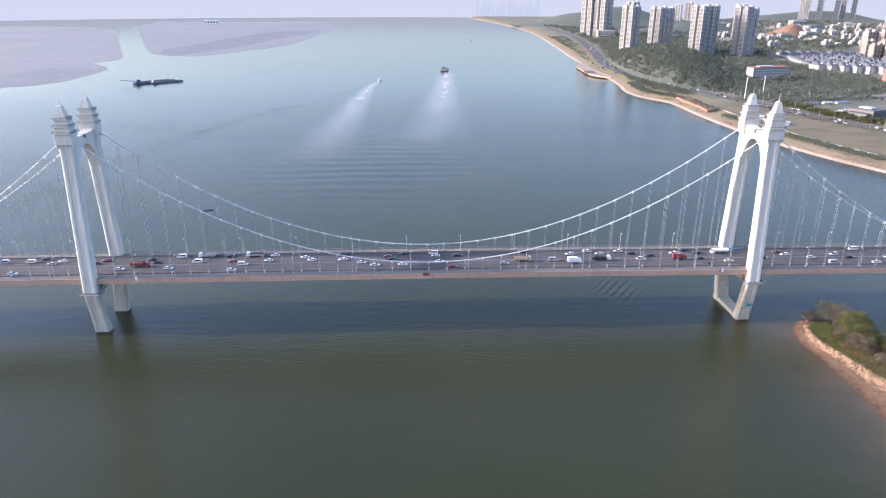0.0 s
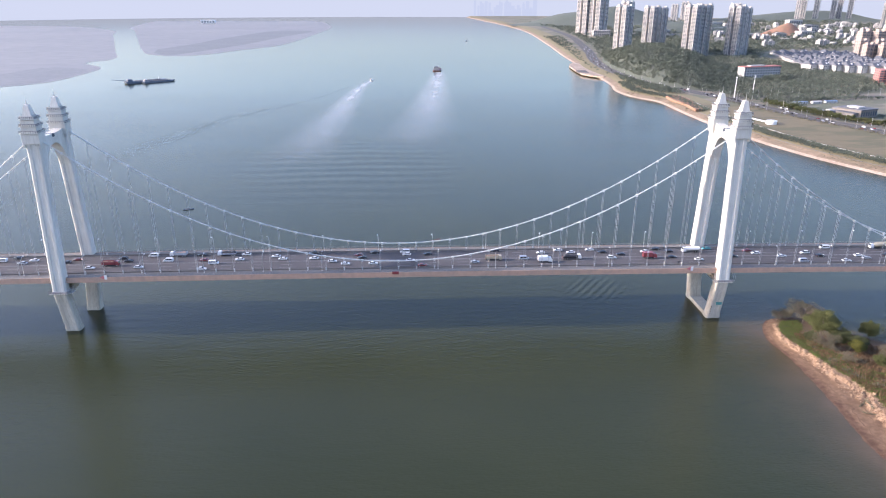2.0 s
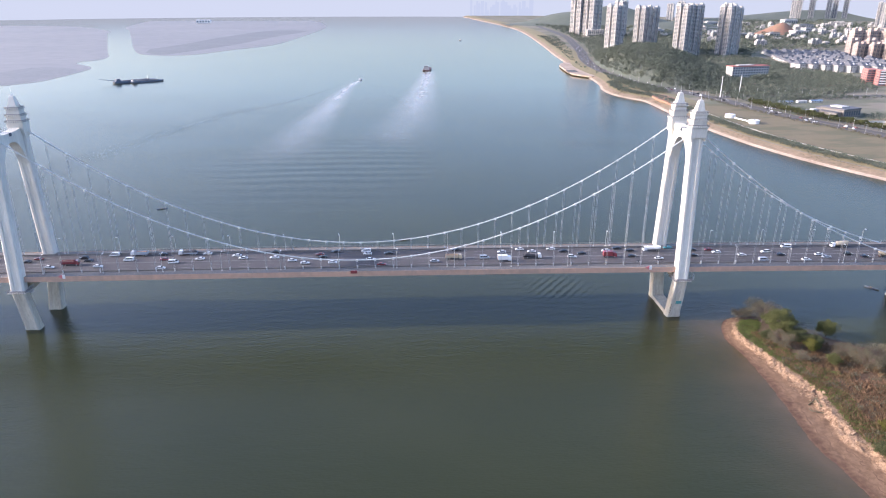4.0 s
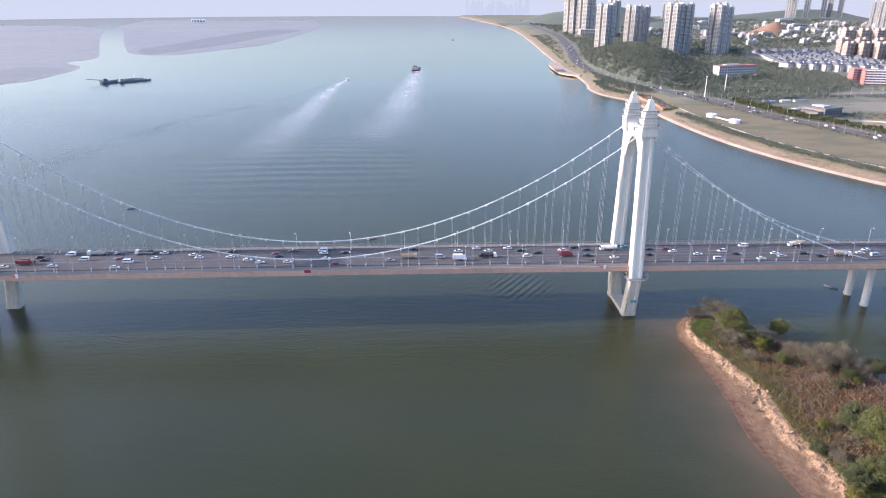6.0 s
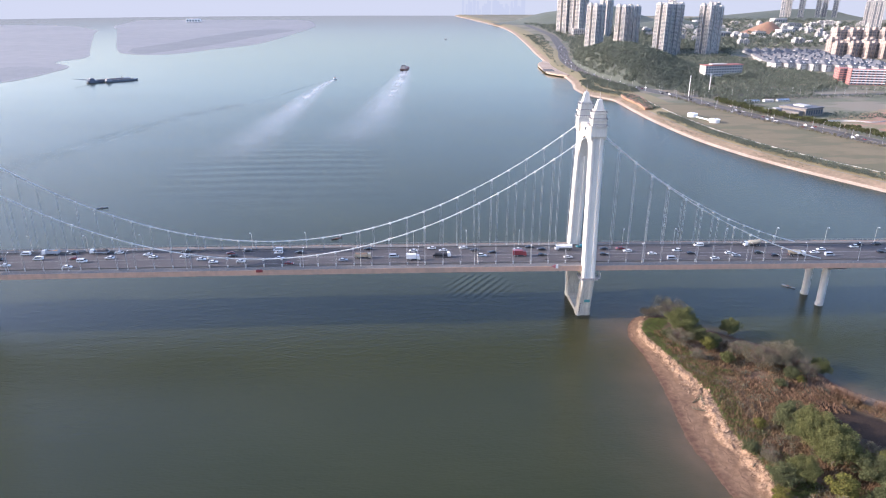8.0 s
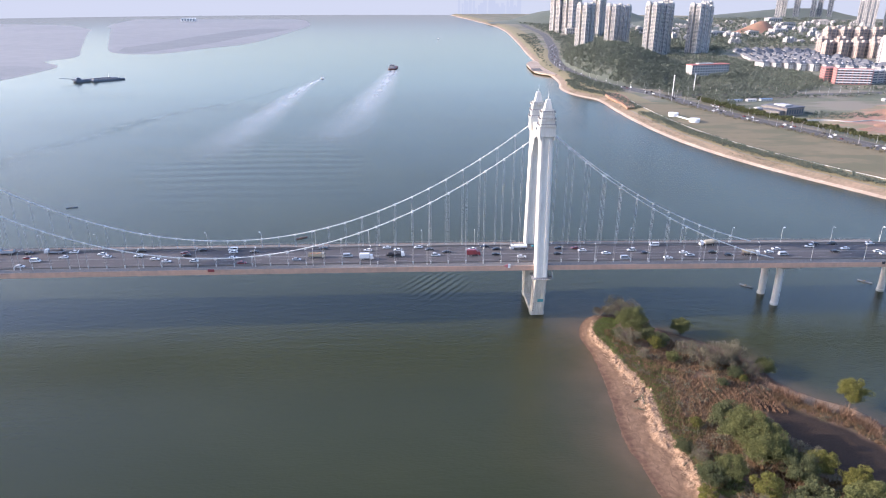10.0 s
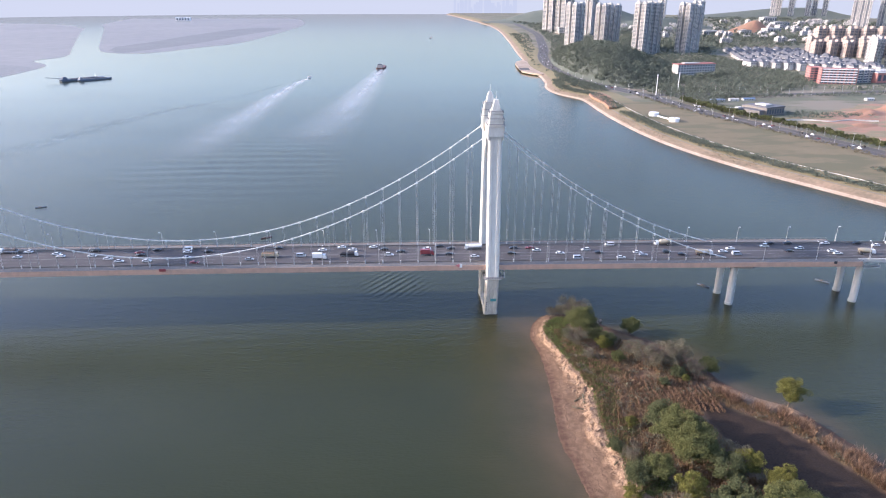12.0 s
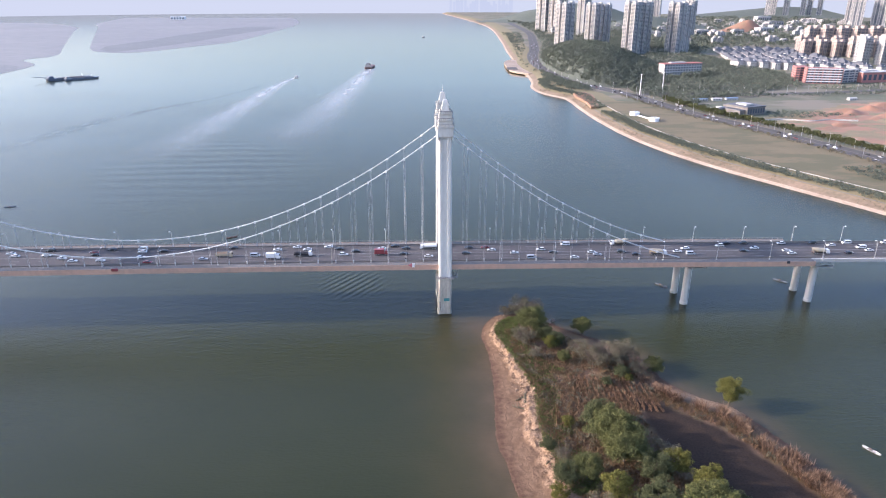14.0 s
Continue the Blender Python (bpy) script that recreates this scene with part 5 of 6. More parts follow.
# towers further off in the haze
far_block = block("distant_tower", 44, 30, 36, "facade", "slender apartment tower far off in the haze", "apartment tower", "distant towers", bays=5, balcony=False, strips=True)
far_block.matrix_basis = pose(1990, 2500, BANK_Z, 0, 0, -35)
for x, y, g in ((2080, 2495, 1.15), (2150, 2600, 1.2), (2040, 2620, 1.0), (1450, 3500, 0.8), (1530, 3560, 0.9)):
    copy_thing(far_block, pose(x, y, BANK_Z - 4, 0, 0, -35) @ Matrix.Scale(g, 4))
for x, y, g in ((2023, 3300, 1.3), (2068, 3330, 1.2), (2118, 3300, 1.25), (2150, 3350, 1.1), (2210, 3300, 1.2), (2262, 3330, 1.3), (2300, 3300, 1.1)):
    copy_thing(far_block, pose(x, y, BANK_Z + 20, 0, 0, -35) @ Matrix.Diagonal((0.55, 0.6, g, 1)))
# tan housing estate
tan = block("tan_apartment_block", 38, 15, 11, "facade_tan", "tan brick apartment block with many small windows", "apartment block", "tan housing estate", bays=6)
tan.matrix_basis = pose(1110, 1312, BANK_Z, 0, 0, 20)
for i in range(5):
    copy_thing(tan, pose(1110 + (i + 1) * 34, 1312 - (i + 1) * 8, BANK_Z, 0, 0, 20))
for i in range(6):
    copy_thing(tan, pose(1150 + i * 40, 1400 - i * 8, BANK_Z, 0, 0, 20) @ Matrix.Scale(1.08, 4))
for i in range(8):
    copy_thing(tan, pose(1310 + i * 44, 1640 - i * 4, BANK_Z, 0, 0, 20) @ Matrix.Scale(1.35, 4))
pale = block("pale_apartment_block", 30, 16, 17, "facade", "pale stepped apartment block beside the tan estate", "apartment block", "pale blocks", bays=6)
pale.matrix_basis = pose(1125, 1120, BANK_Z, 0, 0, 24)
for x, y in ((1165, 1116), (1205, 1100), (1250, 1110), (1160, 1180), (1215, 1190)):
    copy_thing(pale, pose(x, y, BANK_Z, 0, 0, 24))


# villas with pitched roofs
def villa(name, w, d, h, label, rot_seed):
    t = thing(name, (0, 0, 0), label, "house", "villa estate")
    bm = bmesh.new()
    box(bm, -w / 2, w / 2, -d / 2, d / 2, 0, h)
    box(bm, -w * 0.2, w * 0.25, -d / 2 - 1.4, -d / 2, 0, h * 0.75)
    wall_ = part("wall", bm, M["facade"], t)
    bm = bmesh.new()
    e = 1.1
    rh = min(d * 0.5, 6.5)
    for x0, x1, y0, y1, z0 in ((-w / 2 - e, w / 2 + e, -d / 2 - e, d / 2 + e, h),):
        vs = [bm.verts.new(v) for v in ((x0, y0, z0), (x1, y0, z0), (x1, y1, z0), (x0, y1, z0), (x0 + w * 0.28, 0, z0 + rh), (x1 - w * 0.28, 0, z0 + rh))]
        for fc in ((0, 1, 5, 4), (1, 2, 5), (2, 3, 4, 5), (3, 0, 4), (3, 2, 1, 0)):
            bm.faces.new([vs[i] for i in fc])
    part("roof", bm, M["roof"], t)
    bm = bmesh.new()
    box(bm, w * 0.12, w * 0.24, -d * 0.36, -d * 0.1, h + 0.2, h + rh * 0.62)
    part("dormer", bm, M["white"], t)
    bm = bmesh.new()
    n_w = max(2, int(w / 4))
    for k in range(int(h / 3)):
        for i in range(n_w):
            x = -w / 2 + (i + 0.3) * w / n_w
            box(bm, x, x + w / n_w * 0.45, -d / 2 - 0.08, -d / 2 + 0.02, k * 3 + 0.9, k * 3 + 2.4)
            box(bm, x, x + w / n_w * 0.45, d / 2 - 0.02, d / 2 + 0.08, k * 3 + 0.9, k * 3 + 2.4)
    tagged(part("window", bm, M["window"], t), kind="stuff")
    return t


row_house = villa("row_house", 15, 26, 13.5, "cream row house with a dark grey hipped roof", 0)
small_house = villa("villa", 18, 14, 7.0, "small cream villa with a dark grey hipped roof", 1)
first = True
for i in range(7):
    m = pose(826 + i * 21, 1068 - i * 9, BANK_Z, 0, 0, 12)
    if first:
        row_house.matrix_basis, first = m, False
    else:
        copy_thing(row_house, m)
first = True
for j in range(14):
    for i in range(16):
        x, y = 846 + i * 23 + j * 9 + 4 * noise.noise((i * 3.1, j * 2.7, 0)), 1105 + j * 29 - i * 8 + 5 * noise.noise((i * 1.1, j * 5.7, 3))
        if not inside([(832, 1060), (925, 1440), (1000, 1500), (1180, 1560), (1090, 1290), (1100, 1140), (1100, 1010), (950, 1030)], x, y):
            continue
        m = pose(x, y, BANK_Z, 0, 0, 20 + (90 if (i + j) % 3 == 0 else 0)) @ Matrix.Scale(0.9 + 0.3 * abs(noise.noise((i * 2.3, j * 1.9, 7))), 4)
        if first:
            small_house.matrix_basis, first = m, False
        else:
            copy_thing(small_house, m)

# school, sports hall, red-roofed hall, exhibition building
school = block("school_building", 58, 16, 6, "facade_red", "red and white six-storey school building", "school", storey=4.2, bays=9, crown=False, balcony=False)
for k in range(1, 7):
    bm = bmesh.new()
    box(bm, -27.3, 27.3, -8.5, -8.05, k * 4.2 - 1.0, k * 4.2 + 0.5)
    part("band", bm, M["white"], school, "white storey band")
school.matrix_basis = pose(862, 824, BANK_Z, 0, 0, -14)
wing = block("school_wing", 50, 14, 5, "concrete", "grey glazed school wing", "school", storey=4.2, bays=8, crown=False, balcony=False)
wing.matrix_basis = pose(912, 838, BANK_Z, 0, 0, 14)
red_wing = block("school_annex", 20, 26, 6, "facade_red", "narrow red school annex", "school", storey=4.0, bays=3, crown=False, balcony=False)
red_wing.matrix_basis = pose(842, 862, BANK_Z, 0, 0, -14)


def hall(name, w, d, h, wall, roof, label, category, columns=0, rows=1):
    t = thing(name, (0, 0, 0), label, category)
    bm = bmesh.new()
    box(bm, -w / 2, w / 2, -d / 2, d / 2, 0, h, 0.2)
    part("wall", bm, M[wall], t)
    bm = bmesh.new()
    box(bm, -w / 2 - 0.8, w / 2 + 0.8, -d / 2 - 0.8, d / 2 + 0.8, h + 0.01, h + 1.2, 0.2)
    rf = part("roof", bm, M[roof], t)
    bm = bmesh.new()
    box(bm, -w * 0.3, w * 0.1, -d * 0.25, d * 0.25, h + 1.2, h + 3.0, 0.2)
    part("roof_house", bm, M["concrete"], rf)
    for i in range(columns):
        x = -w / 2 + (i + 0.5) * w / columns
        for k in range(rows):
            bm = bmesh.new()
            z0, z1 = h * (k + 0.25) / rows, h * (k + 0.8) / rows
            box(bm, x - w / columns * 0.28, x + w / columns * 0.28, -d / 2 - 0.15, -d / 2 - 0.004, z0, z1)
            part("window", bm, M["window"], t)
    return t


hall("sports_hall", 60, 40, 17, "facade_red", "concrete", "red sports hall with a pale grey roof", "sports hall", 6).matrix_basis = pose(962, 850, BANK_Z, 0, 0, 8)
M["red_roof"] = material("red_tile_roof", (0.40, 0.15, 0.12), (0.32, 0.12, 0.10), rough=0.8, scale=0.1)
hall("white_hall", 80, 18, 22.5, "facade", "red_roof", "long white building with a red roof at the wood's edge", "building", 14, 5).matrix_basis = pose(652, 930, BANK_Z + 0.5, 0, 0, 14)
exhibit = hall("exhibition_hall", 32, 34, 10, "deck_concrete", "roof", "low grey exhibition building with tall windows", "exhibition hall", 7)
for x0, x1, y0, y1, h in ((-25, -16.2, -14, 12, 6.5), (16.2, 27, -6, 17, 7.5), (-12, 12, 17.2, 27, 8)):
    bm = bmesh.new()
    box(bm, x0, x1, y0, y1, 0, h, 0.15)
    wing_ = part("side_wing", bm, M["deck_concrete"], exhibit)
    bm = bmesh.new()
    box(bm, x0 - 0.5, x1 + 0.5, y0 - 0.5, y1 + 0.5, h + 0.01, h + 0.7, 0.1)
    part("wing_roof", bm, M["roof"], wing_)
exhibit.matrix_basis = pose(590, 538, BANK_Z, 0, 0, 22)
hall("site_office", 22, 12, 5, "deck_concrete", "roof", "white site office cabin", "cabin", 4).matrix_basis = pose(560, 545, BANK_Z, 0, 0, 20)
for i, (x, y, w, d, h) in enumerate(((1180, 2100, 120, 40, 18), (1330, 2150, 90, 40, 16), (1480, 2250, 140, 50, 18), (1600, 2400, 90, 50, 22), (1250, 2500, 90, 60, 18), (1750, 2700, 160, 60, 20), (1420, 2900, 120, 50, 24), (1050, 2600, 80, 40, 18), (1900, 3100, 160, 60, 26), (1150, 2250, 60, 30, 20), (990, 2350, 60, 30, 16))):
    hall("town_hall", w * 0.5, d * 0.5, h * 0.8, "facade", "roof" if i % 2 else "concrete", "pale low town building in the haze", "building", 6).matrix_basis = pose(x, y, BANK_Z, 0, 0, 15)
town_house = block("town_block", 26, 13, 6, "facade", "pale low-rise block of the hazy town", "building", "town blocks", bays=5, balcony=False)
trnd = np.random.default_rng(5)
spots = zone_points([(1000, 1620), (1300, 1690), (1900, 2000), (2300, 2500), (2200, 3100), (1300, 3000), (1000, 2700), (900, 2000)], 300, trnd)[:110]
for i, (x, y) in enumerate(spots):
    m = pose(x, y, BANK_Z, 0, 0, float(trnd.uniform(-20, 40))) @ Matrix.Diagonal((float(trnd.uniform(0.6, 1.5)), float(trnd.uniform(0.7, 1.3)), float(trnd.uniform(0.4, 1.1)), 1))
    if i:
        copy_thing(town_house, m)
    else:
        town_house.matrix_basis = m
hill("spoil_hill", 1430, 2300, 120, 70, 38, 10, M["earth"], "scarred red hillside in the town", BANK_Z, 18)
hill("town_hill", 1150, 2550, 320, 160, 40, 10, M["wood"], "low wooded rise in the town")
hill("east_hill", 2300, 3650, 800, 260, 48, 5, M["wood"], "far wooded ridge behind the town")


def water_tank(x, y):
    t = thing("round_tank", (x, y, BANK_Z), "round white concrete tank on the field", "tank", "field tanks")
    bm = bmesh.new()
    loft(bm, [[(r * math.cos(a * 0.2618), r * math.sin(a * 0.2618), z) for a in range(24)] for r, z in ((6.2, 0), (6.2, 3.6), (6.5, 3.7), (6.5, 4.2), (6.1, 4.3))])
    part("shell", bm, M["white"], t)
    bm = bmesh.new()
    box(bm, -1, 1, -1, 1, 4.3, 5.4, 0.1)
    part("hatch", bm, M["concrete"], t)


water_tank(439, 528)
water_tank(450, 486)
bm = bmesh.new()
a, b = Vector((441, 519, 0)), Vector((448, 494, 0))
tube(bm, (441, 519, 9.2), (448, 494, 9.2), 0.9, n=8)
solo("tank_pipe", bm, M["white"], "white pipe between the two tanks", "pipe")


def mast(x, y, h):
    t = thing("light_mast", (x, y, BANK_Z), "tall white floodlight mast by the crossroads", "mast", "masts")
    bm = bmesh.new()
    tube(bm, (0, 0, 0), (0, 0, h), 0.75, 0.45, n=10)
    part("pole", bm, M["white"], t)
    bm = bmesh.new()
    tube(bm, (0, 0, h), (0, 0, h + 0.8), 1.3, 1.3, n=12)
    part("ring", bm, M["white"], t)


mast(503, 703, 30)
mast(556, 752, 27)

# roadside trees in a row
street_tree = tree("street_tree", 2.9, 5.0, 1.6, "leaf_dark", "clipped round street tree beside the road", 31, 16, 34, 0.5, 0.18, group="street trees")
spots = [offsets(road_a, 17)[i] for i in range(0, len(road_a))]
spots = [p for p in spots if 190 < p.y < 640]
spots = [s for a, b in zip(spots, spots[1:]) for s in (a, a.lerp(b, 0.5))]
for i, p in enumerate(spots):
    m = pose(p.x, p.y, BANK_Z, 0, 0, i * 77 % 360) @ Matrix.Scale(1.1 + 0.4 * ((i * 37) % 10) / 10, 4)
    if i == 0:
        street_tree.matrix_basis = m
    else:
        copy_thing(street_tree, m)
# saplings between the carriageways
pts = np.array([(p.x + prng.normal(0, 1.2), p.y + prng.normal(0, 2.5)) for d in (-15, -19) for p in smooth_line([tuple(q[:2]) for q in offsets(road_a, d)], 5) if 180 < p.y < 700])
stuff_mesh("verge_bushes", tree_cloud(pts, np.full(len(pts), BANK_Z - 0.5), 1.7, 3.2, 20, 0.6, prng), M["leaf_grey"], "thin brownish young trees along the road verge", "bushes")
# left bank: belts drawn as flat sheets, haze mixed into their grey-blue colour
M["far_leaf"] = material("hazed_belt", (0.145, 0.157, 0.168), (0.18, 0.19, 0.198), rough=0.9, scale=0.01, island=0.12)
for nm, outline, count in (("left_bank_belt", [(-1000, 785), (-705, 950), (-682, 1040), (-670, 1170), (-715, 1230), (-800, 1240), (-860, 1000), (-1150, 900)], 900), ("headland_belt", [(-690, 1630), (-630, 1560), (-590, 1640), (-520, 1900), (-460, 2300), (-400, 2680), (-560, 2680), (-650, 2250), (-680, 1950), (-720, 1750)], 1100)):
    sheet(nm, [(p.x, p.y) for p in smooth_line(outline, 30)], 0.22, M["far_leaf"], "darker belt along the far shore, haze put into its colour", thick=0.1)
hall("shore_building", 70, 24, 14, "white", "white", "small white building on the hazy far shore", "building", 5).matrix_basis = pose(-1022, 3400, 2)


# lamp posts along the cross road and the riverside road
def road_lamp():
    t = thing("road_lamp", (0, 0, 0), "tall pale street lamp beside the road", "street lamp", "bank street lamps")
    bm = bmesh.new()
    tube(bm, (0, 0, 0), (0, 0, 10.5), 0.16, 0.1, n=6)
    part("post", bm, M["rail"], t)
    for s_ in (-1, 1):
        bm = bmesh.new()
        tube(bm, (0, 0, 10.3), (0, s_ * 1.6, 10.8), 0.09, 0.07, n=5)
        part("arm", bm, M["rail"], t)
    return t


post = road_lamp()
spots = [offsets(road_b, d)[i] for d in (-11, 11) for i in range(1, len(road_b) - 1, 3)] + [offsets(road_a, d)[i] for d in (-13, 13) for i in range(4, 90, 3)]
for i, p in enumerate(spots):
    m = pose(p.x, p.y, BANK_Z, 0, 0, (i * 40) % 180)
    if i:
        copy_thing(post, m)
    else:
        post.matrix_basis = m
# sheds of the building ground
def shed(x, y, w, turn, roof):
    t = thing("site_shed", (0, 0, 0), "long low site shed with a sheet roof", "shed", "site sheds")
    bm = bmesh.new()
    box(bm, -w / 2, w / 2, -3, 3, 0, 2.8)
    part("wall", bm, M["concrete"], t)
    bm = bmesh.new()
    loft(bm, [[(x_, -3.4, 2.8), (x_, 0, 4.0), (x_, 3.4, 2.8), (x_, 3.4, 2.6), (x_, -3.4, 2.6)] for x_ in (-w / 2 - 0.3, w / 2 + 0.3)])
    part("roof", bm, M[roof], t)
    bm = bmesh.new()
    for k_ in range(int(w / 4)):
        box(bm, -w / 2 + 1.2 + k_ * 4, -w / 2 + 2.6 + k_ * 4, -3.06, -2.98, 1.0, 2.0)
    tagged(part("window", bm, M["window"], t), kind="stuff")
    t.matrix_basis = pose(x, y, BANK_Z, 0, 0, turn)


M["blue_sheet"] = material("blue_sheet_roof", (0.20, 0.27, 0.36), (0.15, 0.21, 0.29), rough=0.5, scale=0.3)
for x, y, w, a, rf in ((572, 640, 20, 4, "blue_sheet"), (598, 644, 14, 6, "concrete"), (622, 648, 18, 6, "blue_sheet"), (585, 562, 12, 20, "roof"), (800, 640, 13, 10, "concrete")):
    shed(x, y, w, a, rf)
# boundary wall of the building ground
bm = bmesh.new()
ln = smooth_line([(575, 478), (612, 484), (640, 470), (668, 478), (700, 470)], 6)
a, b = offsets(ln, 0.3), offsets(ln, -0.3)
loft(bm, [[(p.x, p.y, BANK_Z), (q.x, q.y, BANK_Z), (q.x, q.y, BANK_Z + 2.4), (p.x, p.y, BANK_Z + 2.4)] for p, q in zip(a, b)])
solo("site_wall", bm, M["concrete"], "pale boundary wall round the building ground", "wall", kind="structure")

# ---- vehicles ----
def car_paint(name, c):
    m = material(name, c, tuple(v * 0.9 for v in c), rough=0.25, scale=0.8)
    m.node_tree.nodes["Principled BSDF"].inputs["Coat Weight"].default_value = 0.5
    return m


for nm, c in (("w", (0.80, 0.80, 0.79)), ("k", (0.025, 0.026, 0.03)), ("r", (0.24, 0.05, 0.055)), ("s", (0.42, 0.45, 0.49)), ("b", (0.08, 0.32, 0.36)), ("t", (0.45, 0.38, 0.27)), ("y", (0.50, 0.42, 0.30))):
    M["paint_" + nm] = car_paint("vehicle_paint_" + nm, c)
M["tyre"] = material("rubber", (0.02, 0.02, 0.02), rough=0.85, scale=3.0)
M["glass"] = glass_like("vehicle_glass", (0.02, 0.025, 0.03), 0.06)
M["lamp_red"] = material("tail_lamp", (0.35, 0.02, 0.02), rough=0.3, scale=3.0)
M["lamp_clear"] = material("head_lamp", (0.75, 0.76, 0.78), rough=0.15, scale=3.0)


def wheels(t, spots_, r, w):
    for x, y in spots_:
        bm = bmesh.new()
        tube(bm, (x, y - w / 2, r), (x, y + w / 2, r), r, n=14)
        wh = part("wheel", bm, M["tyre"], t)
        bm = bmesh.new()
        s = 1 if y > 0 else -1
        tube(bm, (x, y + s * w / 2, r), (x, y + s * (w / 2 + 0.02), r), r * 0.6, n=12)
        part("rim", bm, M["rail"], wh)


def lights(t, x_front, x_back, half, z):
    for s in (-1, 1):
        bm = bmesh.new()
        box(bm, x_front - 0.12, x_front + 0.03, s * half - 0.22, s * half + 0.22, z - 0.09, z + 0.09, 0.03)
        part("headlight", bm, M["lamp_clear"], t)
        bm = bmesh.new()
        box(bm, x_back - 0.03, x_back + 0.1, s * half - 0.2, s * half + 0.2, z - 0.08, z + 0.1, 0.03)
        part("tail_light", bm, M["lamp_red"], t)


NAMES = {"w": "white", "k": "black", "r": "dark red", "s": "silver", "b": "teal", "t": "tan", "y": "beige"}


def passenger_car(c, tall=0.0, length=4.6):
    t = thing("suv" if tall else "car", (0, 0, 0), NAMES[c] + (" sport utility vehicle" if tall else " passenger car") + " driving on the bridge deck", "car", "traffic")
    L, h = length / 2, 1.42 + tall
    bm = bmesh.new()
    loft(bm, [[(x, s * y, z) for x, z, y in ((-L, 0.35, 0.80), (-L - 0.02, 0.75, 0.82), (-L + 0.15, 0.92, 0.82), (-L + 1.0, 0.96, 0.84), (L - 1.25, 0.93, 0.84), (L - 0.2, 0.72, 0.80), (L, 0.55, 0.72), (L - 0.02, 0.3, 0.74))] for s in (-1, 1)])
    part("body", bm, M["paint_" + c], t)
    bm = bmesh.new()
    loft(bm, [[(x, s * y, z) for x, z, y in ((-L + 0.55 - tall, 0.93, 0.80), (-L + 1.15 - tall, h - 0.03, 0.60), (L - 2.2, h - 0.03, 0.60), (L - 1.25, 0.93, 0.80))] for s in (-1, 1)])
    part("cabin_glass", bm, M["glass"], t)
    bm = bmesh.new()
    loft(bm, [[(x, s * y, z) for x, z, y in ((-L + 1.05 - tall, h - 0.08, 0.63), (-L + 1.15 - tall, h + 0.02, 0.60), (L - 2.15, h + 0.02, 0.60), (L - 2.0, h - 0.08, 0.63))] for s in (-1, 1)])
    part("roof", bm, M["paint_" + c], t)
    wheels(t, [(x, y) for x in (-L + 0.85, L - 0.9) for y in (-0.78, 0.78)], 0.32, 0.22)
    lights(t, L - 0.06, -L + 0.02, 0.58, 0.7)
    return t


def van(c):
    t = thing("van", (0, 0, 0), NAMES[c] + " minivan driving on the bridge deck", "van", "traffic")
    bm = bmesh.new()
    loft(bm, [[(x, s * y, z) for x, z, y in ((-2.5, 0.35, 0.88), (-2.52, 1.1, 0.9), (-2.4, 1.95, 0.8), (1.1, 2.0, 0.8), (1.95, 1.15, 0.86), (2.5, 0.9, 0.84), (2.52, 0.35, 0.84))] for s in (-1, 1)])
    part("body", bm, M["paint_" + c], t)
    for s in (-1, 1):
        bm = bmesh.new()
        loft(bm, [[(x, s * y, z) for x, z, y in ((-2.2, 1.2, 0.885 + o), (-2.15, 1.78, 0.825 + o), (0.95, 1.78, 0.825 + o), (1.5, 1.2, 0.875 + o))] for o in (0, 0.02)])
        part("side_window", bm, M["glass"], t)
    bm = bmesh.new()
    loft(bm, [[(1.16 + o, -0.72, 1.95), (1.93 + o, -0.78, 1.2), (1.93 + o, 0.78, 1.2), (1.16 + o, 0.72, 1.95)] for o in (0.0, 0.04)])
    part("windscreen", bm, M["glass"], t)
    wheels(t, [(x, y) for x in (-1.6, 1.6) for y in (-0.82, 0.82)], 0.33, 0.22)
    lights(t, 2.47, -2.47, 0.65, 0.8)
    return t


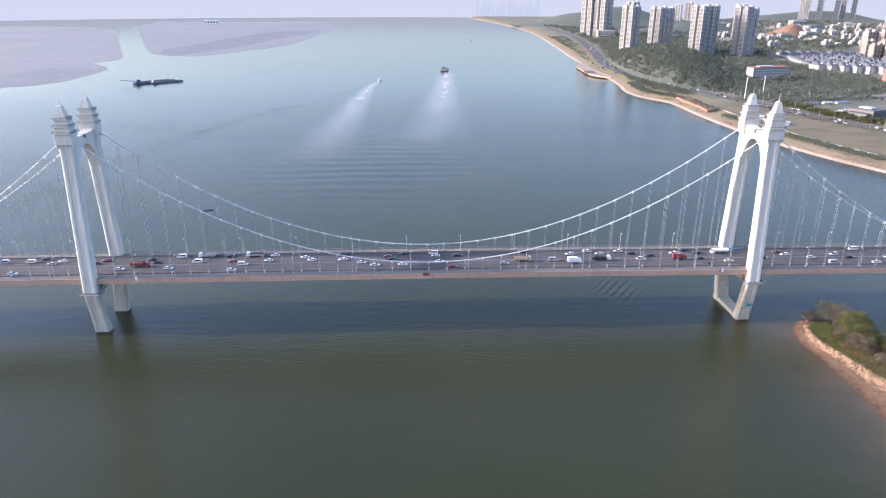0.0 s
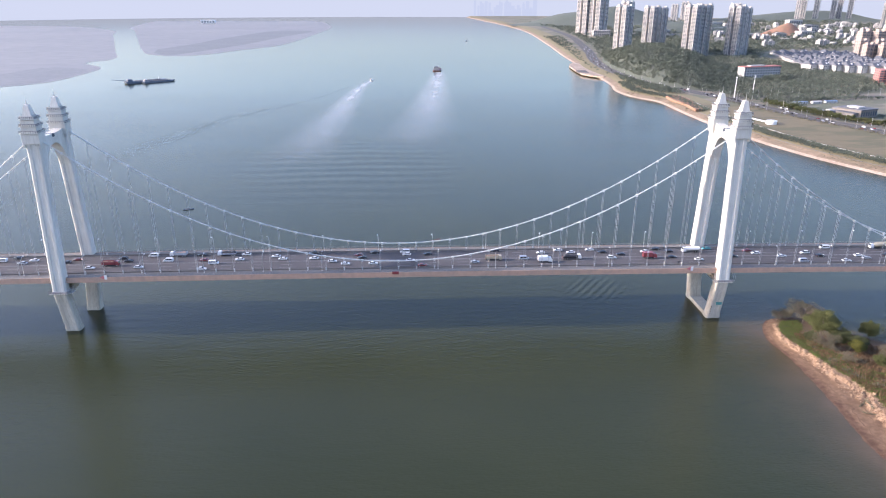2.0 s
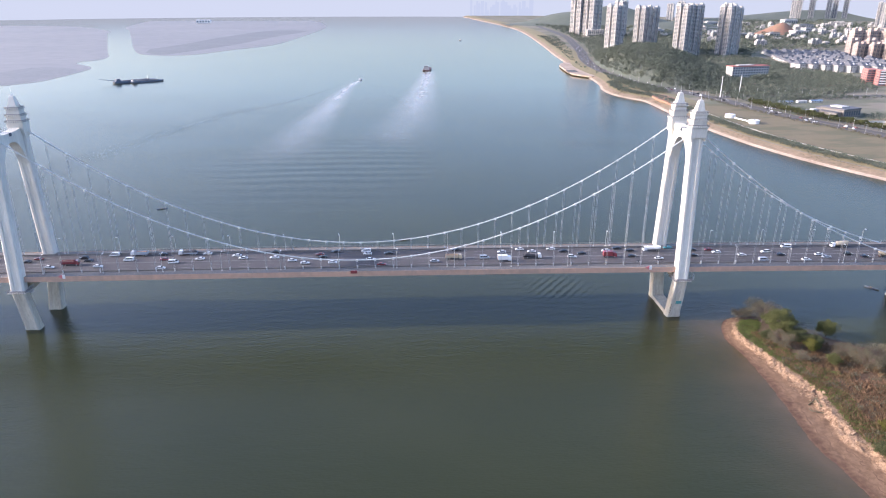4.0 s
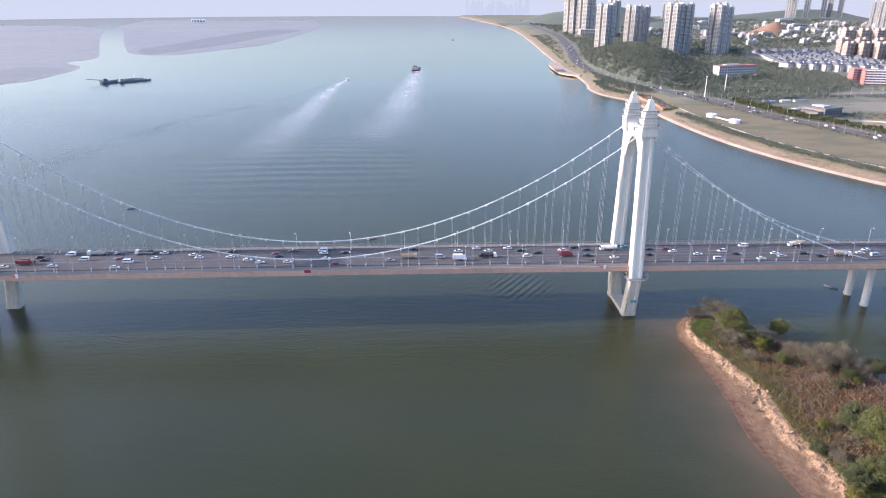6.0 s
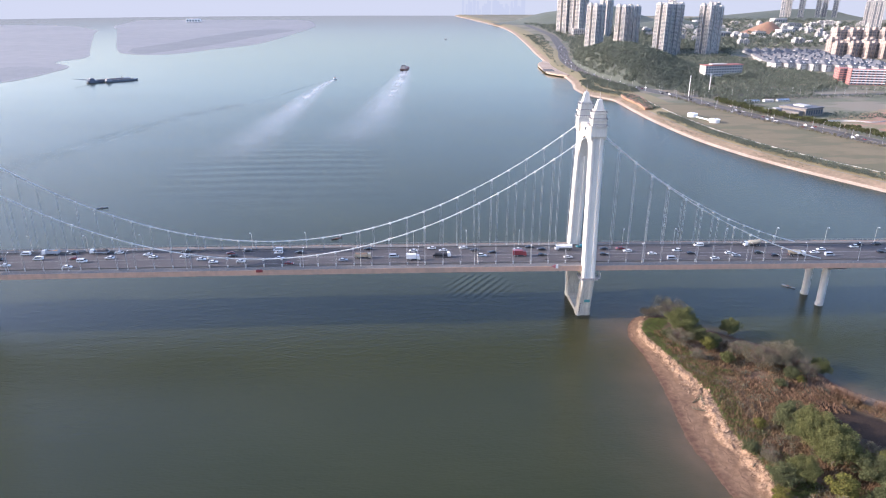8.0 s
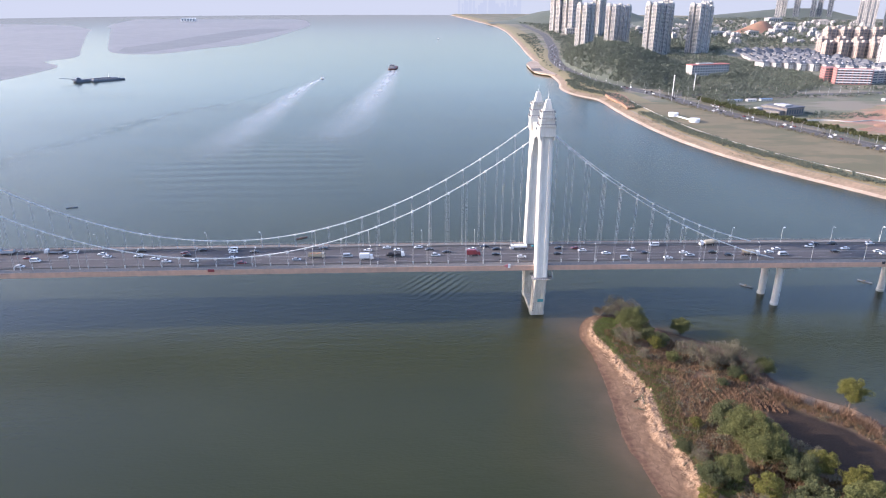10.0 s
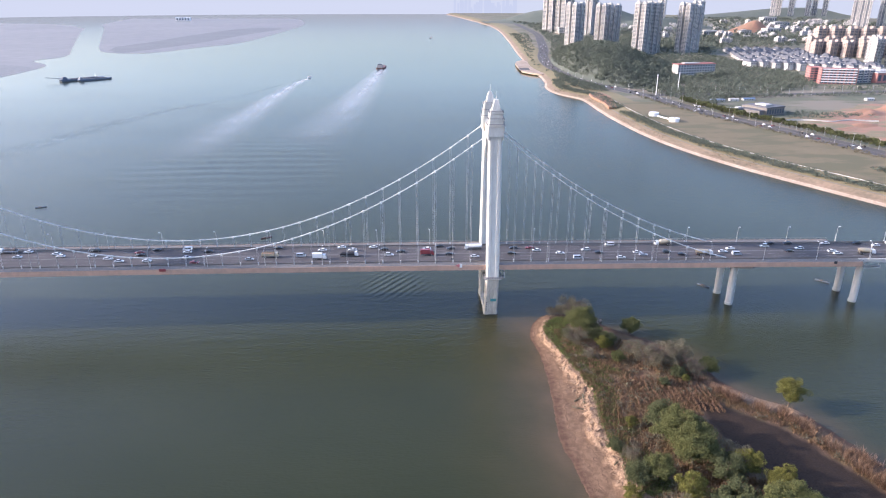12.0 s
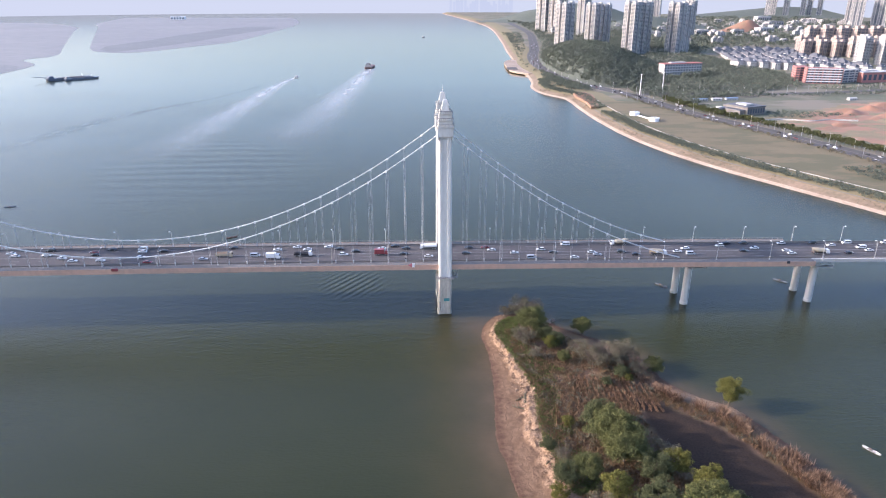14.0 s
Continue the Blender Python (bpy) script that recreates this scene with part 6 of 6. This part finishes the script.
def truck(kind, cab, load, label):
    t = thing("truck", (0, 0, 0), label, "truck", "traffic")
    L = {"box": 3.6, "dump": 4.4, "flat": 4.8, "tank": 4.6, "mixer": 4.6}[kind]
    bm = bmesh.new()
    box(bm, -L, L - 0.2, -0.45, 0.45, 0.6, 0.95, 0.04)
    part("chassis", bm, M["dark"], t)
    bm = bmesh.new()
    loft(bm, [[(x, s * y, z) for x, z, y in ((L - 1.9, 0.6, 1.15), (L - 1.9, 2.6, 1.1), (L - 0.5, 2.65, 1.08), (L - 0.1, 1.7, 1.15), (L, 0.55, 1.15))] for s in (-1, 1)])
    part("cab", bm, M["paint_" + cab], t)
    bm = bmesh.new()
    loft(bm, [[(L - 0.47 + o, -0.98, 2.5), (L - 0.1 + o, -1.0, 1.75), (L - 0.1 + o, 1.0, 1.75), (L - 0.47 + o, 0.98, 2.5)] for o in (0.0, 0.04)])
    part("windscreen", bm, M["glass"], t)
    bm = bmesh.new()
    b0, b1 = -L, L - 2.1
    if kind == "box":
        box(bm, b0, b1, -1.15, 1.15, 0.98, 3.4, 0.06)
    elif kind in ("dump", "flat"):
        hh = 2.5 if kind == "dump" else 1.6
        box(bm, b0, b1, -1.2, 1.2, 0.98, 1.15)
        for s in (-1, 1):
            box(bm, b0, b1, s * 1.2 - 0.06, s * 1.2 + 0.06, 1.15, hh)
            for k in range(6):
                x = b0 + 0.3 + k * (b1 - b0 - 0.6) / 5
                box(bm, x - 0.06, x + 0.06, s * 1.27 - 0.07, s * 1.27 + 0.07, 1.0, hh)
        for x in (b0, b1):
            box(bm, x - 0.05, x + 0.05, -1.14, 1.14, 1.15, hh + (0.5 if x == b1 else 0))
    elif kind == "tank":
        tube(bm, (b0, 0, 2.0), (b1, 0, 2.0), 1.1, n=16)
    else:
        loft(bm, [[(x, r * math.cos(a * 0.5236), 2.3 + dz + r * math.sin(a * 0.5236)) for a in range(12)] for x, r, dz in ((b0 - 0.2, 0.5, 0.75), (b0 + 0.7, 0.95, 0.5), (b0 + 2.4, 1.3, 0.1), (b1 - 1.0, 1.25, -0.2), (b1, 0.7, -0.35))])
    part({"box": "cargo_box", "dump": "dump_body", "flat": "flatbed", "tank": "tank", "mixer": "drum"}[kind], bm, M["paint_" + load], t)
    if kind in ("dump", "flat"):
        bm = bmesh.new()
        rnd = np.random.default_rng(5)
        ring = []
        for k in range(10):
            x = b0 + 0.15 + k * (b1 - b0 - 0.3) / 9
            top = 2.1 + 0.5 * rnd.random() if 0 < k < 9 else 1.6
            ring.append([(x, -1.08, 1.16), (x, 1.08, 1.16), (x, 0.95, top - 0.35), (x, 0.3, top), (x, -0.4, top + 0.1), (x, -0.95, top - 0.3)])
        loft(bm, ring)
        part("load", bm, M["dark"] if kind == "flat" else M["earth"], t)
    if kind == "mixer":
        bm = bmesh.new()
        for s in (-1, 1):
            tube(bm, (b0 + 0.2, s * 0.7, 0.9), (b0 + 0.1, s * 0.4, 3.2), 0.1, n=5)
        box(bm, b0 - 0.5, b0 + 0.1, -0.5, 0.5, 2.9, 3.5, 0.08)
        part("hopper", bm, M["paint_t"], t)
    wheels(t, [(x, y) for x in (-L + 0.9, -L + 2.2, L - 1.2) for y in (-1.0, 1.0)], 0.5, 0.3)
    lights(t, L - 0.05, -L + 0.02, 0.85, 0.85)
    return t


def motorbike():
    t = thing("scooter", (0, 0, 0), "small dark scooter parked in the near lane", "scooter", "traffic")
    wheels(t, [(-0.6, 0.0), (0.6, 0.0)], 0.28, 0.12)
    bm = bmesh.new()
    loft(bm, [[(x, s * y, z) for x, z, y in ((-0.8, 0.5, 0.12), (-0.7, 0.8, 0.15), (0.0, 0.8, 0.15), (0.2, 0.45, 0.18), (0.6, 0.95, 0.08), (0.7, 0.5, 0.08), (0.1, 0.3, 0.15))] for s in (-1, 1)])
    part("body", bm, M["paint_k"], t)
    bm = bmesh.new()
    tube(bm, (0.5, -0.32, 1.05), (0.5, 0.32, 1.05), 0.03, n=6)
    part("handlebar", bm, M["rail"], t)
    return t


MAKERS = {
    "car_w": lambda: passenger_car("w"), "car_k": lambda: passenger_car("k"), "car_r": lambda: passenger_car("r"), "car_s": lambda: passenger_car("s"), "car_b": lambda: passenger_car("b"),
    "suv_k": lambda: passenger_car("k", 0.3, 4.8), "suv_w": lambda: passenger_car("w", 0.3, 4.8), "van_w": lambda: van("w"), "van_s": lambda: van("s"), "moto": motorbike,
    "truck_red": lambda: truck("dump", "r", "r", "dark red dump truck on the bridge"), "truck_t": lambda: truck("dump", "w", "s", "white-cabbed dump truck with a grey load bed"),
    "truck_w": lambda: truck("flat", "w", "s", "white flatbed truck with a dark load"), "dump_t": lambda: truck("dump", "y", "t", "beige dump truck carrying earth"), "box_w": lambda: truck("box", "w", "w", "white box delivery truck on the bridge"),
    "flat_k": lambda: truck("flat", "w", "k", "flatbed truck loaded with dark machinery"), "box_r": lambda: truck("box", "r", "r", "dark red box truck on the bridge"), "tank_w": lambda: truck("tank", "w", "w", "white tanker truck with a round tank"),
    "mixer": lambda: truck("mixer", "w", "t", "concrete mixer truck with a tan drum"),
}
made = {}


def vehicle(kind, m):
    if kind in made:
        return copy_thing(made[kind], m)
    made[kind] = MAKERS[kind]()
    made[kind].matrix_basis = m
    return made[kind]


LANES = {
    -9.2: "-204:car_w -98:car_w 12:car_r 144:moto 210:van_s 233:car_w",
    -5.7: "-154:car_w -130:car_w -27:car_w -13:car_w 39:car_s 75:box_w 156:car_w 246:car_s 267:car_k 279:mixer 297:van_s 353:car_w 369:mixer 385:car_k",
    -2.0: "-145:truck_red -94:van_w -34:car_w 6:car_w 49:dump_t 65:van_s 90:flat_k 111:suv_w 131:box_r 143:car_k 176:car_k 202:car_w 223:car_k 244:car_w 260:suv_k 291:car_w 328:car_k 352:car_w 399:car_w",
    2.4: "-191:car_s -169:car_k -138:car_k -118:van_w -100:car_r -82:car_w -60:car_w -44:car_w -19:car_k 117:car_k 190:car_w 217:suv_w 297:car_w 336:car_w 397:van_w",
    6.1: "-216:van_s -203:van_w -187:car_w -165:car_r -142:suv_k -64:car_w -21:car_r 4:car_w 15:car_k 75:car_w 91:car_w 108:car_k 131:car_w 144:car_k 156:tank_w 178:car_k 187:car_r 318:suv_w 382:car_w",
    9.7: "-197:car_k -128:van_w -115:truck_t -103:car_k -90:truck_w -80:car_w -45:suv_k -13:car_k 3:van_w 51:car_k 85:car_w 102:car_w 138:car_k 166:car_b 232:van_w 262:mixer 323:car_k 333:suv_k 355:car_w 373:suv_k 393:van_w 416:van_w",
}
for lane, row in LANES.items():
    for item in row.split():
        x, kind = item.split(":")
        x = float(x)
        vehicle(kind, pose(x, lane, road_z(x) + 0.085, 0, 0, 0 if lane < 0 else 180))
# traffic on the riverside road: plainer models, seen from afar
def small_car(c, kind):
    t = thing("road_car", (0, 0, 0), NAMES[c] + " " + kind + " on the riverside road", "car", "riverside traffic")
    h = 2.0 if kind == "van" else 1.45
    bm = bmesh.new()
    loft(bm, [[(x, s * y, z) for x, z, y in ((-2.3, 0.35, 0.82), (-2.3, 0.9, 0.84), (2.0, 0.85, 0.84), (2.3, 0.6, 0.78), (2.3, 0.35, 0.78))] for s in (-1, 1)])
    part("body", bm, M["paint_" + c], t)
    bm = bmesh.new()
    loft(bm, [[(x, s * y, z) for x, z, y in ((-2.0, 0.88, 0.8), (-1.6, h, 0.64), (0.3, h, 0.64), (1.1, 0.88, 0.8))] for s in (-1, 1)])
    part("cabin", bm, M["paint_" + c] if kind == "van" else M["glass"], t)
    for x in (-1.4, 1.4):
        for y in (-0.78, 0.78):
            bm = bmesh.new()
            tube(bm, (x, y - 0.1, 0.32), (x, y + 0.1, 0.32), 0.32, n=8)
            part("wheel", bm, M["tyre"], t)
    return t


FAR_CARS = [("w", "car"), ("k", "car"), ("s", "car"), ("k", "van"), ("w", "van"), ("r", "car"), ("s", "van")]
far_made = {}


def far_car(i, m):
    key = FAR_CARS[i % len(FAR_CARS)]
    if key in far_made:
        copy_thing(far_made[key], m)
    else:
        far_made[key] = small_car(*key)
        far_made[key].matrix_basis = m


for side in (-6.5, -2.5, 3.0, 7.0):
    ln = offsets(road_a, side)
    for i in range(len(ln) - 1):
        if not 150 < ln[i].y < 1700 or (i * 7 + int(side * 3)) % 5 > 0:
            continue
        d = ln[i + 1] - ln[i]
        p = ln[i].lerp(ln[i + 1], ((i * 29 + int(side * 10)) % 10) / 10)
        far_car(i * 3 + int(side + 8), pose(p.x, p.y, BANK_Z + 0.11, 0, 0, math.degrees(math.atan2(d.y, d.x)) + (0 if side > 0 else 180)))
# parked cars beside the exhibition hall
for i in range(26):
    far_car(i * 5 + 1, pose(520 + (i % 9) * 3.4 + (i // 9) * 2.5, 590 + (i // 9) * 11 + (i % 9) * 1.2, BANK_Z + 0.02, 0, 0, 75))


# ---- street lamps on the bridge ----
def street_lamp(side):
    t = thing("street_lamp", (0, 0, 0), "slim grey street lamp with a curved arm on the bridge edge", "street lamp", "bridge lamps")
    bm = bmesh.new()
    tube(bm, (0, 0, 0), (0, 0, 8.2), 0.14, 0.09, n=8)
    tube(bm, (0, 0, 8.2), (0.2 * side, 0.5 * side, 9.2), 0.09, 0.08, n=8)
    tube(bm, (0.2 * side, 0.5 * side, 9.2), (0.3 * side, 1.7 * side, 9.6), 0.08, 0.06, n=8)
    part("post", bm, M["rail"], t)
    bm = bmesh.new()
    loft(bm, [[(0.3 * side + x, y * side, z) for x, z in ((-0.22, 9.52), (0.22, 9.52), (0.16, 9.75), (-0.16, 9.75))] for y in (1.6, 2.6)])
    part("lamp_head", bm, M["white"], t)
    bm = bmesh.new()
    box(bm, -0.3, 0.3, -0.3, 0.3, 0, 0.5, 0.05)
    part("base", bm, M["concrete"], t)
    return t


for s in (1, -1):
    lamp = street_lamp(s)
    xs = [336.5 - 28.8 * k for k in range(-4, 24)]
    lamp.matrix_basis = pose(xs[0], -13.6 * s, road_z(xs[0]) + 0.12)
    for x in xs[1:]:
        if abs(abs(x) - 164) > 4:
            copy_thing(lamp, pose(x - (2 if s < 0 else 0), -13.6 * s, road_z(x) + 0.12))


def cctv_post(x, y):
    t = thing("camera_post", (x, y, road_z(x) + 0.1), "short white post with equipment boxes on the bridge edge", "post", "equipment posts")
    bm = bmesh.new()
    tube(bm, (0, 0, 0), (0, 0, 3.4), 0.14, 0.1, n=8)
    part("post", bm, M["rail"], t)
    for z in (1.6, 3.0):
        bm = bmesh.new()
        box(bm, -0.35, 0.35, -0.25, 0.25, z, z + 0.45, 0.04)
        part("cabinet", bm, M["concrete"], t)


cctv_post(364.5, -15.5)
cctv_post(364.5, 15.5)


M["pink_sign"] = material("faded_red_sign", (0.55, 0.16, 0.17), (0.45, 0.14, 0.15), rough=0.6, scale=0.8)


def sign_board(x, y):
    """A red triangular board on the edge railing."""
    t = thing("warning_board", (x, y, road_z(x)), "red and pink warning board on the outer railing", "sign", "edge boards")
    bm = bmesh.new()
    loft(bm, [[(0.6, -0.05, 1.2), (0.6, -0.05, -1.0), (-1.6, -0.05, 0.1)], [(0.6, 0.05, 1.2), (0.6, 0.05, -1.0), (-1.6, 0.05, 0.1)]])
    part("board", bm, M["pink_sign"], t)
    bm = bmesh.new()
    box(bm, 0.62, 1.9, -0.05, 0.05, -1.0, 1.2)
    part("strip", bm, M["white"], t)


sign_board(146.5, -17.12)
sign_board(-143.0, -17.12)
for x, hw in ((-1.5, 1.6), (345.0, 0.8)):
    bm = bmesh.new()
    box(bm, x - hw, x + hw, -17.5, -17.05, road_z(x) - 0.8, road_z(x) + 0.7, 0.1)
    solo("edge_box", bm, M["paint_r"] if x < 0 else M["dark"], "weathered equipment box on the edge beam", "box", "edge boxes")
# depth mark and stripes on the tower's foot
M["sign_teal"] = material("teal_sign", (0.06, 0.26, 0.26), (0.05, 0.20, 0.21), rough=0.5, scale=1.0)
for x0 in (164,):
    t = thing("navigation_sign", (x0, 0, 0), "teal navigation board on the tower foot", "sign", "navigation signs")
    y = -leg_y(9.5) - 2.55
    bm = bmesh.new()
    box(bm, -0.6, 2.4, y - 0.12, y + 0.02, 8.6, 10.2, 0.04)
    part("board", bm, M["sign_teal"], t)
    for k in range(5):
        bm = bmesh.new()
        z = 2.6 + k * 1.15
        yy = -leg_y(z) - 2.5
        loft(bm, [[(-2.7, yy - o, z), (-1.5, yy - o, z + 1.0), (-1.5, yy - o, z + 1.35), (-2.7, yy - o, z + 0.35)] for o in (-0.1, 0.08)])
        part("stripe", bm, M["dark"], t)


# ---- boats ----
def ship(name, L, B, x, y, turn, label, hull, category="ship", house_mat="white", load="earth", bridge=1.0):
    t = thing(name, (0, 0, 0), label, category)
    bm = bmesh.new()
    out = [(-0.5, 0.42), (-0.45, 0.5), (0.3, 0.5), (0.43, 0.3), (0.5, 0.0), (0.43, -0.3), (0.3, -0.5), (-0.45, -0.5), (-0.5, -0.42)]
    h = 0.045 * L
    loft(bm, [[(px * L * k, py * B * k, z) for px, py in out] for k, z in ((0.94, -0.6), (1.0, h * 0.6), (1.01, h))])
    part("hull", bm, M[hull], t)
    bm = bmesh.new()
    box(bm, -0.28 * L, 0.34 * L, -0.36 * B, 0.36 * B, h, h + 0.5, 0.1)
    part("hatch", bm, M[load], t)
    bm = bmesh.new()
    box(bm, -0.46 * L, -0.34 * L, -0.36 * B, 0.36 * B, h, h + 0.055 * L * bridge, 0.1)
    box(bm, -0.44 * L, -0.36 * L, -0.28 * B, 0.28 * B, h + 0.055 * L * bridge, h + 0.09 * L * bridge, 0.1)
    house = part("deckhouse", bm, M[house_mat], t)
    bm = bmesh.new()
    box(bm, -0.443 * L, -0.357 * L, -0.285 * B, 0.285 * B, h + 0.065 * L * bridge, h + 0.08 * L * bridge)
    part("window", bm, M["window"], house)
    bm = bmesh.new()
    tube(bm, (0.3 * L, 0, h), (0.3 * L, 0, h + 0.09 * L), 0.006 * L, 0.003 * L, n=6)
    part("mast", bm, M["rail"], t)
    t.matrix_basis = pose(x, y, 0, 0, 0, turn)
    return t


M["hull_grey"] = material("hull_grey_blue", (0.16, 0.19, 0.24), (0.11, 0.13, 0.17), rough=0.6, scale=0.1)
M["hull_red"] = material("hull_rust", (0.20, 0.09, 0.08), (0.12, 0.07, 0.07), rough=0.6, scale=0.1)
M["coal"] = material("dark_cargo", (0.07, 0.075, 0.085), (0.045, 0.05, 0.06), rough=0.9, scale=0.1)
barge = ship("moored_barge", 78, 15, -483, 990, 42, "long grey barge with a jib moored near the far shore", "hull_grey", "barge", "hull_grey", "coal", 0.6)
bm = bmesh.new()
tube(bm, (-30, 0, 4), (-62, 2, 9), 0.7, 0.4, n=6)
part("jib", bm, M["hull_grey"], barge)
ship("second_barge", 60, 12, -460, 990, 40, "grey barge moored alongside another", "hull_grey", "barge", "facade_core", "coal", 0.7)
ship("cargo_ship", 60, 16, 67, 1176, 84, "rust-coloured cargo ship steaming upriver", "hull_red", "ship", "facade_core", "hull_red", 1.5)
ship("passenger_boat", 22, 6, -66, 1010, 96, "small white passenger boat with a spreading wake", "white", "boat")
ship("distant_boat", 24, 6, 205, 2100, 80, "small boat far up the river", "hull_grey", "boat")


def sampan(x, y, turn, L, paint, label):
    t = thing("sampan", (0, 0, 0), label, "boat", "small boats")
    bm = bmesh.new()
    sec = [(-0.5, 0.25, 0.55), (-0.3, 0.9, 0.32), (0.0, 1.0, 0.28), (0.3, 0.8, 0.34), (0.5, 0.1, 0.7)]
    rings = []
    for fx, w, z in sec:
        b_ = w * L * 0.11
        rings.append([(fx * L, -b_, z), (fx * L, -b_ * 0.7, -0.15), (fx * L, b_ * 0.7, -0.15), (fx * L, b_, z), (fx * L, b_ * 0.82, z), (fx * L, b_ * 0.55, 0.02), (fx * L, -b_ * 0.55, 0.02), (fx * L, -b_ * 0.82, z)])
    loft(bm, rings)
    part("hull", bm, M[paint], t)
    for fx in (-0.2, 0.15):
        bm = bmesh.new()
        box(bm, fx * L - 0.15, fx * L + 0.15, -L * 0.09, L * 0.09, 0.22, 0.3)
        part("thwart", bm, M["bark"], t)
    bm = bmesh.new()
    box(bm, -0.12 * L, 0.02 * L, -0.4, 0.4, 0.2, 0.9, 0.15)
    part("cargo_sack", bm, M["bark"], t)
    t.matrix_basis = pose(x, y, 0.05, 0, 0, turn)


sampan(318, -136, -62, 6.8, "rail", "pale narrow boat drifting by the island")
sampan(292, 16.5, -50, 7.5, "hull_grey", "dark narrow fishing boat under the bridge")
sampan(365, 19.5, -50, 8.0, "hull_grey", "dark narrow fishing boat near a pier")
sampan(-167, 188, 20, 8.0, "hull_grey", "dark small boat out on the river")
sampan(23, 110, 30, 8.0, "hull_red", "small reddish boat beyond the bridge")

# ---- wakes: churned strips that fade into the river ----
def wake_material(name, color, rough):
    m = bpy.data.materials.new(name)
    m.use_nodes = True
    n, l = m.node_tree.nodes, m.node_tree.links
    p = n["Principled BSDF"]
    p.inputs["Base Color"].default_value = (*color, 1)
    p.inputs["Roughness"].default_value = rough
    a = n.new("ShaderNodeAttribute")
    a.attribute_name = "foam"
    geo = n.new("ShaderNodeNewGeometry")
    t = n.new("ShaderNodeTexNoise")
    t.inputs["Scale"].default_value = 0.02
    l.new(geo.outputs["Position"], t.inputs["Vector"])
    mul = n.new("ShaderNodeMath")
    mul.operation = "MULTIPLY"
    l.new(a.outputs["Fac"], mul.inputs[0])
    l.new(t.outputs[0], mul.inputs[1])
    gain = n.new("ShaderNodeMath")
    gain.operation, gain.use_clamp = "MULTIPLY", True
    gain.inputs[1].default_value = 0.85
    l.new(mul.outputs[0], gain.inputs[0])
    l.new(gain.outputs[0], p.inputs["Alpha"])
    return m


M["foam"] = wake_material("churned_water", (0.86, 0.88, 0.90), 0.6)
# The ripples' dark reflection is put into the strip colour.
M["ridge"] = wake_material("wave_ridge_shade", (0.05, 0.06, 0.06), 0.3)


def wake(name, points, w0, w1, strength, mat, label, swelling=False):
    ln = smooth_line(points, 12)
    n_ = len(ln)
    vals = [(1 - abs(f)) * strength * (math.sin(math.pi * i / (n_ - 1)) ** 0.7 if swelling else (1 - i / (n_ - 1)) ** 0.8) for f in (-1, -0.5, 0, 0.5, 1) for i in range(n_)]
    verts = []
    for f in (-1, -0.5, 0, 0.5, 1):
        for i in range(n_):
            a_, b_ = ln[max(i - 1, 0)], ln[min(i + 1, n_ - 1)]
            t_ = (b_ - a_).normalized()
            w = w0 + (w1 - w0) * i / (n_ - 1)
            verts.append((ln[i].x + t_.y * f * w, ln[i].y - t_.x * f * w, 0.02 + 0.06 * (1 - abs(f))))
    faces_ = [(j * n_ + i, (j + 1) * n_ + i, (j + 1) * n_ + i + 1, j * n_ + i + 1) for j in range(4) for i in range(n_ - 1)]
    me_ = raw(name, verts, faces_, M[mat], True)
    me_.attributes.new("foam", "FLOAT", "POINT").data.foreach_set("value", vals)
    return tagged(new(name, me_), label, "wake", "boat wakes", "structure")


wake("boat_wake", [(-67, 990), (-80, 900), (-98, 560), (-112, 330)], 5, 50, 0.9, "foam", "pale churned wake behind the white boat")
wake("ship_wake", [(68, 1140), (62, 1030), (34, 640), (4, 400)], 14, 55, 0.95, "foam", "pale churned wake behind the cargo ship")
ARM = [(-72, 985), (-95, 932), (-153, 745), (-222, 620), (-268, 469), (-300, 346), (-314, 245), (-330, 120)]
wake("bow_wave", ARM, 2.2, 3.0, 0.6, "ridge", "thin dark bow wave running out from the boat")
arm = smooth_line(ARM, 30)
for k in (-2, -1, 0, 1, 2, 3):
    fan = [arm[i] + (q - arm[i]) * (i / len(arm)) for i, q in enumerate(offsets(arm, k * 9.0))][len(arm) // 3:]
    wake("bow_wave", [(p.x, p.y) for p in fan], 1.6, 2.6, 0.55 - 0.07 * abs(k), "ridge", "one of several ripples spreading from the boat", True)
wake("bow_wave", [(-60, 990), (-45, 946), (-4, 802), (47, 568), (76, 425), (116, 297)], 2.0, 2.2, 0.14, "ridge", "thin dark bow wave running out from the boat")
